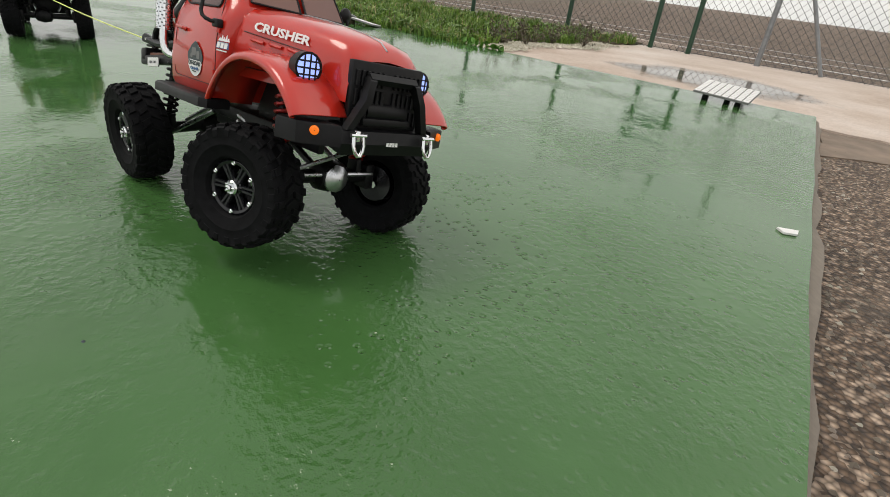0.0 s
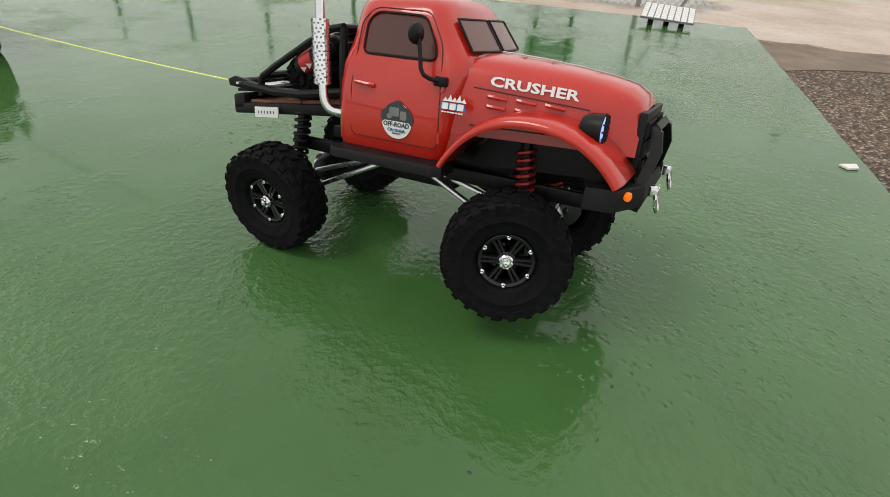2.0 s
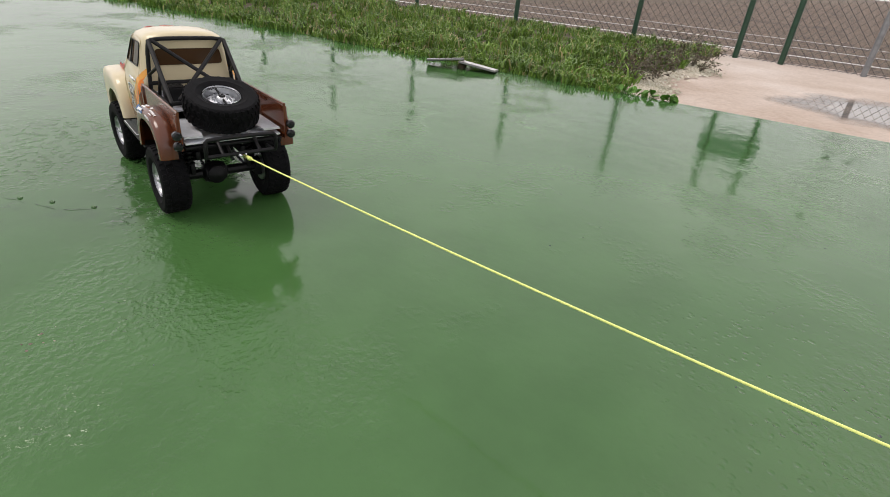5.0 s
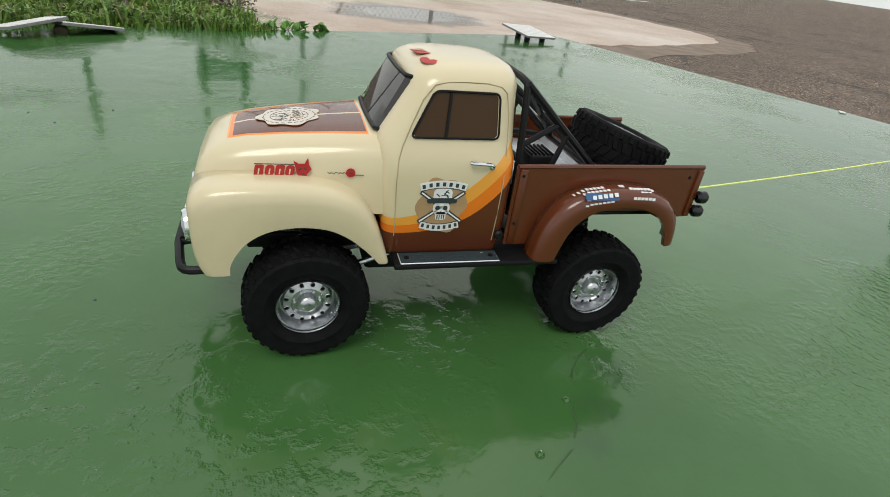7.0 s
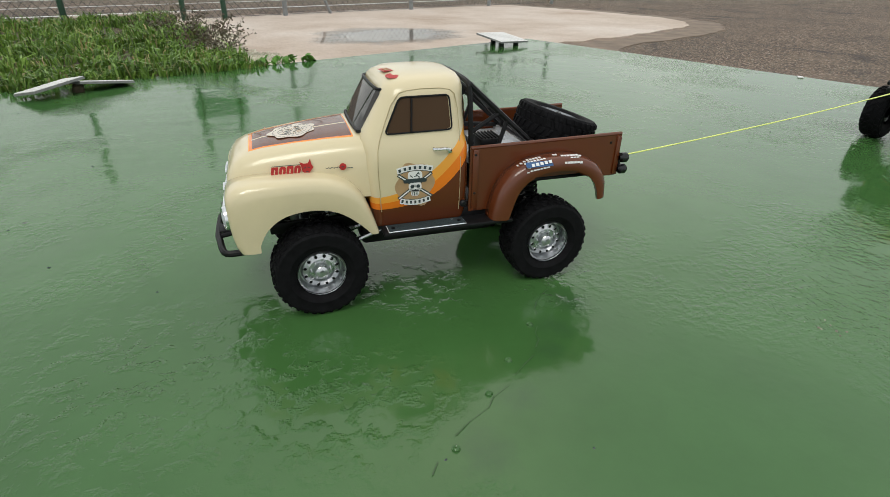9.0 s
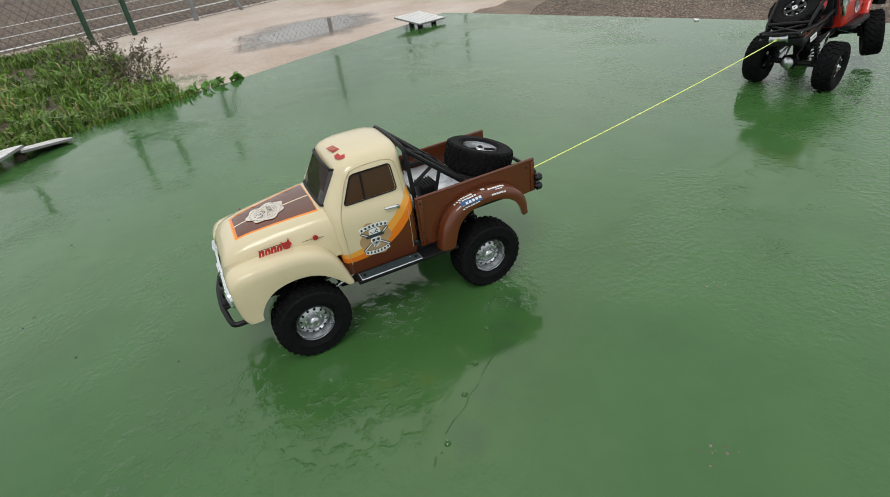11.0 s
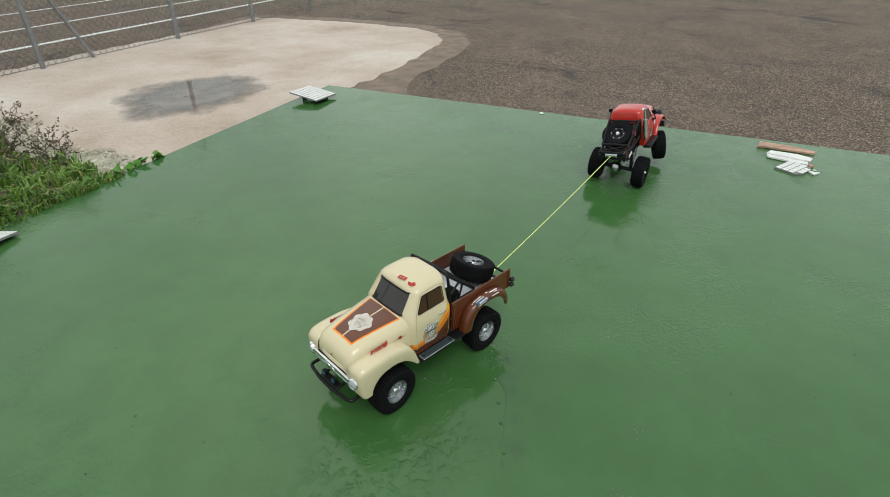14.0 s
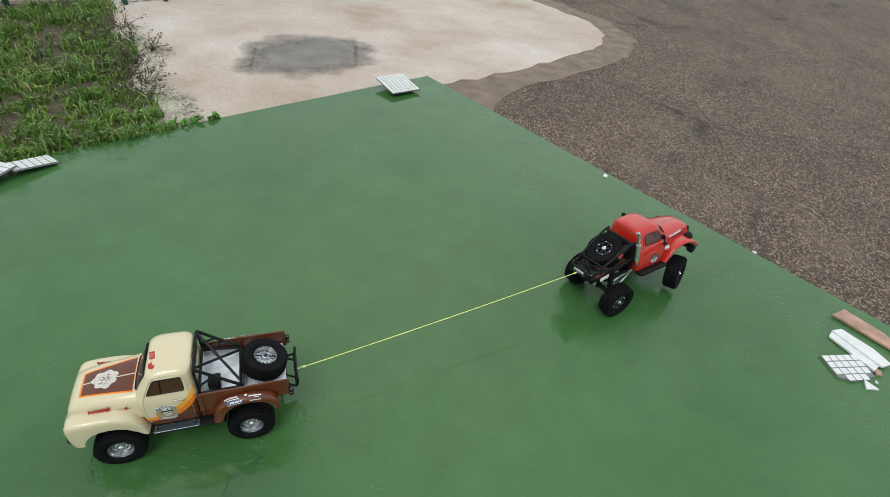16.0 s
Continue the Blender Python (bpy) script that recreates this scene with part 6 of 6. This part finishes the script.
        for z in (0.155, 0.205):
            bm = bmesh.new()
            tube(bm, [on(0.0685, z, 0.0015), on(0.0685, z + 0.011, 0.0015)], 0.0021, 8)
            put("hinge", bm, RED, cab)
        # mirror
        bm = bmesh.new()
        tube(bm, [on(0.067, 0.2155, 0.002), on(0.060, 0.2165, 0.012), on(0.050, 0.222, 0.017), on(0.046, 0.238, 0.019), on(0.043, 0.252, 0.022)], 0.0021, 8, smooth=1)
        box(bm, (0.014, 0.007, 0.009), Matrix.Translation(on(0.066, 0.215, 0.003)), 0.0015)
        lathe(bm, [(0.0004, -0.004), (0.006, -0.003), (0.0098, 0.0), (0.0098, 0.003), (0.0004, 0.0035)], 16, Matrix.Translation(on(0.041, 0.2565, 0.023)) @ pose(0, 0, 0, 0, -90, 12 * s))
        put("mirror", bm, BLACK, cab, "black wing mirror on a curved arm")
        # door print
        bm = bmesh.new()
        m = side_plane(0.018, s * 0.0922, 0.1725, s, 0)
        disc(bm, 0.0185, m @ Matrix.Translation((0, -0.002, 0.0003)), 28, 0)
        rock = []
        for i in range(25):
            a = radians(-8 + 196 * i / 24)
            q = 0.0192 + 0.0011 * math.sin(5 * a) + 0.0006 * math.sin(9 * a + 1)
            rock.append((q * math.cos(a), -0.002 + q * math.sin(a)))
        prism(bm, rock, 0.0006, m, mi=1)
        for x, y, w, h in ((-0.003, 0.007, 0.012, 0.009), (0.008, 0.004, 0.008, 0.009), (-0.009, 0.002, 0.006, 0.005)):
            prism(bm, [(x + p, y + q) for p, q in round_rect(w, h, 0.002)], 0.0008, m, mi=2)
        prism(bm, round_rect(0.034, 0.0085, 0.003), 0.0009, m @ Matrix.Translation((0, -0.0068, 0)), mi=0)
        text_mesh(bm, "OFF-ROAD", 0.0068, m @ Matrix.Translation((0, -0.0060, 0.0012)), 0.0003, 1, 0.95)
        text_mesh(bm, "CRUSHER", 0.0046, m @ Matrix.Translation((0, -0.0118, 0.0009)), 0.0003, 3, 1.1)
        bars(bm, [(-0.004 + i * 0.0027, -0.0150, 0.002, 0.0012) for i in range(4)], m @ Matrix.Translation((0, 0, 0.0007)), 1)
        put("door_print", bm, [WHITE, DARK_PRINT, GROUT, BLUE_PRINT], cab, "round dark and white door print", 0)
    # split windscreen
    for s in (1, -1):
        bm = bmesh.new()
        def ws(y, f, off=0.0012):
            x0, z0, x1, z1 = 0.0835, 0.2405, 0.0605, 0.2725
            bul = 0.0065 * (1 - (abs(y) / 0.066) ** 1.6)
            return Vector((x0 + (x1 - x0) * f + bul + off, y * (1 - 0.08 * f), z0 + (z1 - z0) * f + off * 0.6))
        rows = [[ws(s * y, f) for y in (0.0035, 0.02, 0.04, 0.056, 0.062)] for f in (0.05, 0.3, 0.6, 0.95)]
        ring_loft(bm, rows, closed=False, cap=False)
        bmesh.ops.recalc_face_normals(bm, faces=bm.faces[:])
        pane = put("windscreen_pane", bm, SCREEN_RED, cab, "smoky windscreen half")
        bm = bmesh.new()
        loop = rows[0] + [r[-1] for r in rows[1:]] + rows[-1][-2::-1] + [r[0] for r in rows[-2::-1]]
        tube(bm, loop, 0.0013, 6)
        put("windscreen_seal", bm, BLACK, pane)

    # bonnet: narrow, rounded on top, with side louvres
    bm = bmesh.new()

    def hood_row(x, w, wt, zt, zb):
        d = zt - zb
        return [(x, -w, zb), (x, -w * 0.99, zb + d * 0.35), (x, -(w + wt) / 2, zb + d * 0.62), (x, -wt, zb + d * 0.82), (x, -wt * 0.82, zb + d * 0.94), (x, -wt * 0.4, zt), (x, 0, zt + 0.001), (x, wt * 0.4, zt), (x, wt * 0.82, zb + d * 0.94), (x, wt, zb + d * 0.82), (x, (w + wt) / 2, zb + d * 0.62), (x, w * 0.99, zb + d * 0.35), (x, w, zb)]

    spec = ((0.070, 0.080, 0.074, 0.2415, 0.165), (0.10, 0.075, 0.068, 0.2410, 0.165), (0.14, 0.067, 0.060, 0.2385, 0.165), (0.18, 0.0595, 0.054, 0.2345, 0.165), (0.215, 0.0535, 0.049, 0.2295, 0.165), (0.236, 0.0505, 0.046, 0.2245, 0.165), (0.2475, 0.049, 0.043, 0.217, 0.165), (0.2525, 0.048, 0.039, 0.207, 0.165))
    rows = [hood_row(*r) for r in spec]
    ring_loft(bm, rows, closed=False, cap=False)
    bmesh.ops.recalc_face_normals(bm, faces=bm.faces[:])
    hood = put("bonnet", bm, RED, T, "long red bonnet", 60)
    bm = bmesh.new()
    tube(bm, [(x, 0, zt + 0.0012) for x, w, wt, zt, zb in spec[:-1]], 0.0009, 6)
    put("bonnet_hinge", bm, GALV, hood, "fine bright hinge line")

    def hood_side(x, f, s, off=0.0):
        """A point on the bonnet's flank, f up from its foot, and its width there."""
        xs = [r[0] for r in spec]
        w, wt, zt = (float(np.interp(x, xs, [r[i] for r in spec])) for i in (1, 2, 3))
        z = 0.165 + (zt - 0.165) * f
        y = float(np.interp(f, [0, 0.35, 0.62, 0.82], [w, w * 0.99, (w + wt) / 2, wt]))
        return Vector((x, s * (y + off), z))

    # cowl sides between the cab's foot and the wing
    for s in (-1, 1):
        bm = bmesh.new()
        ring = [(0.046, 0.131), (0.066, 0.131), (0.076, 0.148), (0.090, 0.166), (0.106, 0.180), (0.106, 0.190), (0.046, 0.190)]
        outer = [bm.verts.new((x, s * (0.0786 - (x - 0.07) * 0.166), z)) for x, z in ring]
        inner = [bm.verts.new((x, s * (0.0746 - (x - 0.07) * 0.166), z)) for x, z in ring]
        bm.faces.new(outer)
        bm.faces.new(inner[::-1])
        for i in range(len(ring)):
            j = (i + 1) % len(ring)
            bm.faces.new((outer[i], inner[i], inner[j], outer[j]))
        bmesh.ops.recalc_face_normals(bm, faces=bm.faces[:])
        put("cowl_side", bm, RED, T, "", 0)

    for s in (-1, 1):
        bm = bmesh.new()
        a, b = hood_side(0.108, 0.71, s), hood_side(0.194, 0.71, s)
        mid = (a + b) / 2
        ex = (b - a).normalized() * (1 if s < 0 else -1)
        up = (hood_side(0.15, 0.80, s) - hood_side(0.15, 0.62, s)).normalized()
        nz = ex.cross(up).normalized()
        up = nz.cross(ex)
        m = Matrix((ex, up, nz)).transposed().to_4x4()
        m.translation = mid + nz * 0.0016
        text_mesh(bm, "CRUSHER", 0.0126, m, 0.0008, 0, 1.58)
        put("lettering", bm, WHITE, hood, "white block lettering", 0)
        for k, x in enumerate((0.118, 0.146, 0.174)):
            for f in (0.53, 0.41):
                bm = bmesh.new()
                p, q = hood_side(x - 0.009, f, s, 0.0006), hood_side(x + 0.009, f - 0.015, s, 0.0006)
                tube(bm, [p, p.lerp(q, 0.2) + Vector((0, s * 0.0016, 0)), p.lerp(q, 0.8) + Vector((0, s * 0.0016, 0)), q], 0.0022, 6)
                put("louvre", bm, RED, hood)
        bm = bmesh.new()
        tube(bm, [hood_side(0.094, 0.62, s, 0.0005), hood_side(0.205, 0.57, s, 0.0005), hood_side(0.208, 0.16, s, 0.0005), hood_side(0.094, 0.14, s, 0.0005)], 0.0007, 5)
        put("bonnet_seam", bm, RED_SEAM_SHADE, hood)
        # side badge
        bm = bmesh.new()
        m = side_plane(0.081, s * 0.0895, 0.1955, s, -10)
        prism(bm, [(-0.015, -0.006), (0.015, -0.006), (0.013, 0.001), (-0.013, 0.001)], 0.0005, m, mi=1)
        for x in (-0.0085, 0.0, 0.0085):
            box(bm, (0.007, 0.0062, 0.0005), m @ Matrix.Translation((x, -0.0025, 0.0005)), 0.0008, seg=1)
        for x, h in ((-0.009, 0.004), (-0.004, 0.0065), (0.001, 0.0045), (0.006, 0.007), (0.011, 0.004)):
            prism(bm, [(x - 0.003, 0.002), (x + 0.003, 0.002), (x, 0.002 + h)], 0.0006, m)
        bars(bm, [(-0.0105 + i * 0.003, -0.0082, 0.0022, 0.0014) for i in range(8)], m)
        put("side_badge", bm, [WHITE, BLUE_PRINT], hood, "white and blue mountain badge", 0)

    # wings
    S = smooth_line([(0.068, 0.132), (0.078, 0.150), (0.096, 0.172), (0.120, 0.189), (0.150, 0.197), (0.185, 0.196), (0.212, 0.189), (0.234, 0.176), (0.249, 0.161), (0.256, 0.151)])
    A = smooth_line([(0.076, 0.130), (0.086, 0.146), (0.103, 0.165), (0.125, 0.179), (0.151, 0.186), (0.182, 0.185), (0.207, 0.179), (0.227, 0.167), (0.241, 0.154), (0.248, 0.145)])
    for s in (-1, 1):
        bm = bmesh.new()
        fender_surface(bm, S, A, s * 0.046, s * 0.1055)
        bmesh.ops.recalc_face_normals(bm, faces=bm.faces[:])
        w = put("front_wing", bm, RED, T, "arched red front wing", 60)
        solid(w, 0.0016)
        bm = bmesh.new()
        for x0, x1, z0, z1 in ((0.085, 0.25, 0.128, 0.178),):
            prism(bm, [(x0, z0), (x1, z0 + 0.012), (x1 - 0.01, z1 - 0.012), (x0 + 0.06, z1 + 0.012), (x0 + 0.02, z1 - 0.015)], 0.003, Matrix.Translation((0, s * 0.046 + 0.0015, 0)) @ pose(0, 0, 0, 90, 0, 0))
        put("inner_arch", bm, BLACK, T, "black inner wheel arch")
        # lamp pods
        bm = bmesh.new()
        m = Matrix.Translation((0.213, s * 0.074, 0.190)) @ pose(0, 0, 0, 0, 90, 0) @ Matrix.Diagonal((0.84, 0.84, 0.84, 1))
        lathe(bm, [(0.004, -0.012), (0.012, -0.009), (0.0165, 0.0), (0.0172, 0.012), (0.0178, 0.0145), (0.0150, 0.0145)], 22, m)
        box(bm, (0.012, 0.008, 0.012), Matrix.Translation((0.215, s * 0.072, 0.174)), 0.002)
        pod = put("headlamp", bm, BLACK, T, "black round lamp pod, lit")
        bm = bmesh.new()
        lathe(bm, [(0.0155, 0.0125), (0.012, 0.0145), (0.0004, 0.0155)], 22, m)
        put("lens", bm, LAMP, pod, "lit white lens")
        for q in (-0.0075, 0, 0.0075):
            e = math.sqrt(0.0162 ** 2 - q ** 2)
            for ends in (((q, -e, 0.0165), (q, e, 0.0165)), ((-e, q, 0.0168), (e, q, 0.0168))):
                bm = bmesh.new()
                tube(bm, [m @ Vector(p) for p in ends], 0.0009, 5)
                put("guard_bar", bm, BLACK, pod)
    # grille
    bm = bmesh.new()
    box(bm, (0.008, 0.093, 0.066), Matrix.Translation((0.2525, 0, 0.173)), 0.002)
    for s in (1, -1):
        for i in range(6):
            for j in range(3):
                box(bm, (0.004, 0.0036, 0.015), Matrix.Translation((0.2575, s * (0.008 + i * 0.0066), 0.154 + j * 0.018)), 0.0006, seg=1)
    put("grille", bm, BLACK, T, "black slotted grille")
    # front bumper
    def put_up(name, bm, mat, parent=T, label="", smooth=35):
        bmesh.ops.transform(bm, matrix=Matrix.Translation((-0.020, 0, 0.013)), verts=bm.verts)
        return put(name, bm, mat, parent, label, smooth)

    bm = bmesh.new()
    prism(bm, [(0.262, 0.1085), (0.286, 0.1035), (0.290, 0.115), (0.286, 0.127), (0.262, 0.133)], 0.12, Matrix.Translation((0, 0.06, 0)) @ pose(0, 0, 0, 90, 0, 0), 0.003)
    for s in (1, -1):
        prism(bm, [(0.262, s * 0.060), (0.289, s * 0.060), (0.270, s * 0.098), (0.244, s * 0.104), (0.240, s * 0.085)][::s], 0.021, Matrix.Translation((0, 0, 0.1110)), 0.003)
        ring_loft(bm, [[Vector((x + dx, s * (y + dy), z)) for dx, dy in ((-0.005, -0.004), (0.005, -0.004), (0.005, 0.004), (-0.005, 0.004))][::s] for x, y, z in ((0.283, 0.050, 0.128), (0.289, 0.036, 0.158), (0.285, 0.030, 0.176), (0.279, 0.027, 0.180))])
    tube(bm, [(0.283, -0.031, 0.178), (0.283, 0.031, 0.178)], 0.0052, 4)
    box(bm, (0.05, 0.05, 0.014), Matrix.Translation((0.25, 0, 0.115)), 0.003)
    lathe(bm, [(0.010, -0.026), (0.010, 0.026)], 14, axis_y(0.272, 0, 0.146), cap=True)
    box(bm, (0.022, 0.064, 0.008), Matrix.Translation((0.272, 0, 0.136)), 0.002)
    fb = put_up("front_bumper", bm, BLACK, T, "heavy black bumper with a hoop", 30)
    bm = bmesh.new()
    bars(bm, [(-0.006 + i * 0.004, 0, 0.003, 0.004) for i in range(4)], Matrix.Translation((0.2945, 0.0, 0.1165)) @ pose(0, 0, 0, 90, 0, 90))
    put_up("bumper_print", bm, WHITE, fb)
    for s in (-1, 1):
        bm = bmesh.new()
        box(bm, (0.008, 0.005, 0.011), Matrix.Translation((0.295, s * 0.047, 0.124)), 0.0015)
        pts = [(0.298, s * 0.047 - 0.0055, 0.124), (0.300, s * 0.047 - 0.0062, 0.112), (0.302, s * 0.047, 0.1035), (0.300, s * 0.047 + 0.0062, 0.112), (0.298, s * 0.047 + 0.0055, 0.124)]
        tube(bm, pts, 0.0019, 8, smooth=1)
        tube(bm, [(0.298, s * 0.047 - 0.009, 0.125), (0.298, s * 0.047 + 0.009, 0.125)], 0.0021, 8)
        put_up("shackle", bm, CHROME, fb, "chrome bow shackle")
        bm = bmesh.new()
        lathe(bm, [(0.0044, -0.002), (0.0044, 0.003), (0.003, 0.0042), (0.0004, 0.0044)], 14, Matrix.Translation((0.277, s * 0.083, 0.1245)) @ pose(0, 0, 0, 0, 90, 26 * s))
        put_up("indicator", bm, AMBER, fb, "lit orange indicator")

    # running boards
    for s in (-1, 1):
        bm = bmesh.new()
        prism(bm, [(-0.060, s * 0.078), (0.080, s * 0.078), (0.080, s * 0.104), (0.072, s * 0.111), (-0.052, s * 0.111), (-0.060, s * 0.105)][::s], 0.011, Matrix.Translation((0, 0, 0.1245)), 0.003)
        put("running_board", bm, BLACK, T, "grey-black running board")

    # exhaust beside the cab
    for s in (-1,):
        bm = bmesh.new()
        tube(bm, [(-0.060, s * 0.080, 0.166), (-0.072, s * 0.090, 0.168), (-0.079, s * 0.0915, 0.180), (-0.080, s * 0.091, 0.200), (-0.083, s * 0.089, 0.262), (-0.085, s * 0.087, 0.300), (-0.088, s * 0.086, 0.308), (-0.098, s * 0.084, 0.313)], 0.0052, 12, smooth=1)
        ex = put("exhaust_pipe", bm, CHROME, T, "upright chrome exhaust pipe")
        bm = bmesh.new()
        mm = Matrix.Translation((-0.0802, s * 0.0910, 0.196)) @ pose(0, 0, 0, s * 1.5, -2.6, 0)
        n, k = 26, 38
        rings = []
        for j in range(k + 1):
            z = 0.066 * j / k
            rings.append([mm @ Vector(((0.0092 + (0.0006 if (i + j) % 2 else 0)) * math.cos(2 * math.pi * i / n), (0.0092 + (0.0006 if (i + j) % 2 else 0)) * math.sin(2 * math.pi * i / n), z)) for i in range(n)])
        ring_loft(bm, rings)
        for f in bm.faces:
            c = f.calc_center_median() - mm.translation
            q = int(round(math.atan2(c.y, c.x) / (2 * math.pi) * n * 2)) + int(round(c.z / 0.066 * k))
            f.material_index = 1 if q % 5 == 0 else 0
        put("heat_shield", bm, [CHROME, GALV], ex, "diamond-pattern chrome heat shield", 10)

    # rear frame: floor, rails, cage, sloping down to the tail
    slope = Matrix.Identity(4)
    slope[2][0], slope[2][3] = 0.11, 0.11 * 0.07

    def put_low(name, bm, mat, parent=T, label="", smooth=35):
        bmesh.ops.transform(bm, matrix=slope, verts=bm.verts)
        return put(name, bm, mat, parent, label, smooth)

    bm = bmesh.new()
    box(bm, (0.165, 0.108, 0.005), Matrix.Translation((-0.150, 0, 0.172)), 0.001)
    put_low("bed_floor", bm, BROWN_MAT, T, "brown wooden bed floor")
    bm = bmesh.new()
    box(bm, (0.20, 0.012, 0.014), Matrix.Translation((-0.160, 0.052, 0.164)), 0.003)
    box(bm, (0.20, 0.012, 0.014), Matrix.Translation((-0.160, -0.052, 0.164)), 0.003)
    box(bm, (0.02, 0.116, 0.02), Matrix.Translation((-0.250, 0, 0.172)), 0.003)
    box(bm, (0.016, 0.13, 0.10), Matrix.Translation((-0.072, 0, 0.19)), 0.004)
    box(bm, (0.05, 0.10, 0.004), Matrix.Translation((-0.235, 0, 0.1865)), 0.001)
    put_low("rear_frame", bm, BLACK, T, "black rear frame")
    r = 0.0044
    cage = empty("bed_cage", None, T)
    tagged(cage, "black tube cage over the bed")

    def bar(name, pts, rad=r, smooth=0):
        bm = bmesh.new()
        tube(bm, pts, rad, 8, smooth=smooth)
        put_low(name, bm, BLACK, cage)

    for s in (1, -1):
        bar("stay", [(-0.070, s * 0.066, 0.255), (-0.095, s * 0.064, 0.2535), (-0.205, s * 0.055, 0.206), (-0.212, s * 0.054, 0.198), (-0.212, s * 0.054, 0.180)], r, 1)
        bar("post", [(-0.070, s * 0.068, 0.17), (-0.070, s * 0.066, 0.255)])
        bar("bed_rail", [(-0.070, s * 0.064, 0.186), (-0.16, s * 0.063, 0.182), (-0.262, s * 0.046, 0.196)], r * 1.25, 1)
        bar("brace", [(-0.250, s * 0.045, 0.196), (-0.205, -s * 0.045, 0.199)], r * 0.7)
    bar("cross_bar", [(-0.085, 0.065, 0.2545), (-0.085, -0.065, 0.2545)])
    bar("cross_bar", [(-0.207, 0.055, 0.2045), (-0.207, -0.055, 0.2045)])
    bar("cross_bar", [(-0.262, 0.046, 0.196), (-0.262, -0.046, 0.196)])
    for s in (-1, 1):
        bm = bmesh.new()
        prism(bm, [(-0.235, 0.186), (-0.272, 0.192), (-0.274, 0.200), (-0.262, 0.204), (-0.228, 0.196)], 0.004, Matrix.Translation((0, s * 0.05 + 0.002, 0)) @ pose(0, 0, 0, 90, 0, 0), 0.001)
        eye = put_low("tow_bracket", bm, BLACK, T, "black bracket with white marks")
        bm = bmesh.new()
        bars(bm, [(-0.005 + i * 0.0035, 0, 0.0026, 0.003) for i in range(4)], side_plane(-0.252, s * 0.0522, 0.195, s))
        put_low("bracket_print", bm, WHITE, eye)
    bm = bmesh.new()
    m = side_plane(-0.198, -0.0615, 0.1600, -1)
    box(bm, (0.040, 0.013, 0.002), m, 0.0003, seg=1)
    plate = put_low("number_plate", bm, WHITE, T, "white plate with dark bars", 0)
    bm = bmesh.new()
    bars(bm, [(-0.013 + i * 0.0052, 0, 0.0011, 0.0034) for i in range(6)], m @ Matrix.Translation((0, 0, 0.0011)))
    put_low("plate_print", bm, DARK_PRINT, plate, "", 0)
    # small tank with a red label in the cage
    bm = bmesh.new()
    m = Matrix.Translation((-0.122, -0.050, 0.2245)) @ pose(0, 0, 0, 0, 66, 0)
    lathe(bm, [(0.0004, -0.03), (0.010, -0.029), (0.013, -0.025), (0.013, 0.03), (0.010, 0.035), (0.005, 0.037), (0.005, 0.043), (0.0004, 0.043)], 18, m, cap=False)
    tank = put_low("gas_bottle", bm, BLACK, T, "black bottle strapped in the bed")
    bm = bmesh.new()
    lathe(bm, [(0.0132, -0.019), (0.0134, -0.0185), (0.0134, -0.001), (0.0132, -0.0005)], 18, m)
    put_low("bottle_label", bm, RED_PRINT, tank, "red label")
    bm = bmesh.new()
    for k in range(2):
        mm = m @ pose(0, 0, 0, 0, 0, -60) @ Matrix.Translation((0.0136, 0, -0.0145 + k * 0.009)) @ pose(0, 0, 0, 90, 0, 90)
        prism(bm, [(-0.0038, -0.003), (0.0038, -0.003), (0, 0.0038)], 0.0004, mm)
    put_low("label_marks", bm, WHITE, tank)
    # spare wheel leaning behind the cab
    m = Matrix.Translation((-0.134, 0.010, 0.2100)) @ pose(0, 0, 0, 0, -28, 0)
    wheel(T, tilt @ slope @ m, ty, rims, "spare_wheel")
    # winch
    bm = bmesh.new()
    lathe(bm, [(0.009, -0.02), (0.009, 0.02)], 14, axis_y(-0.258, 0, 0.184), cap=True)
    lathe(bm, [(0.012, -0.024), (0.012, -0.020)], 14, axis_y(-0.258, 0, 0.184), cap=True)
    lathe(bm, [(0.012, 0.020), (0.012, 0.024)], 14, axis_y(-0.258, 0, 0.184), cap=True)
    put_low("winch", bm, STEEL, T, "small steel winch drum")
    return T, tilt @ slope


crawler, red_tilt = red_truck()

# ---------------------------------------------------------------- rope
a = cream.matrix_basis @ Vector((-0.290, 0, 0.132))
b = crawler.matrix_basis @ (red_tilt @ Vector((-0.268, 0, 0.186)))
bm = bmesh.new()
pts = []
for i in range(41):
    f = i / 40
    p = a.lerp(b, f)
    p.z -= 0.006 * 4 * f * (1 - f)
    pts.append(p)
tube(bm, pts, 0.0013, 8)
for k in (0, -1):
    e = pts[k]
    d = (pts[1] - pts[0]).normalized() if k == 0 else (pts[-2] - pts[-1]).normalized()
    tube(bm, [e + d * 0.002, e + d * 0.02], 0.0032, 8)
rope = link("tow_rope", bm, ROPE)
tagged(rope, "taut thin yellow-green tow rope between two trucks", "rope")
for k in (0, -1):
    e = pts[k]
    d = (pts[1] - pts[0]).normalized() if k == 0 else (pts[-2] - pts[-1]).normalized()
    bm = bmesh.new()
    tube(bm, [e - d * 0.006, e + d * 0.004, e + d * 0.014], 0.0032, 8)
    part("rope_hook", bm, CHROME, rope, "bright metal hook")
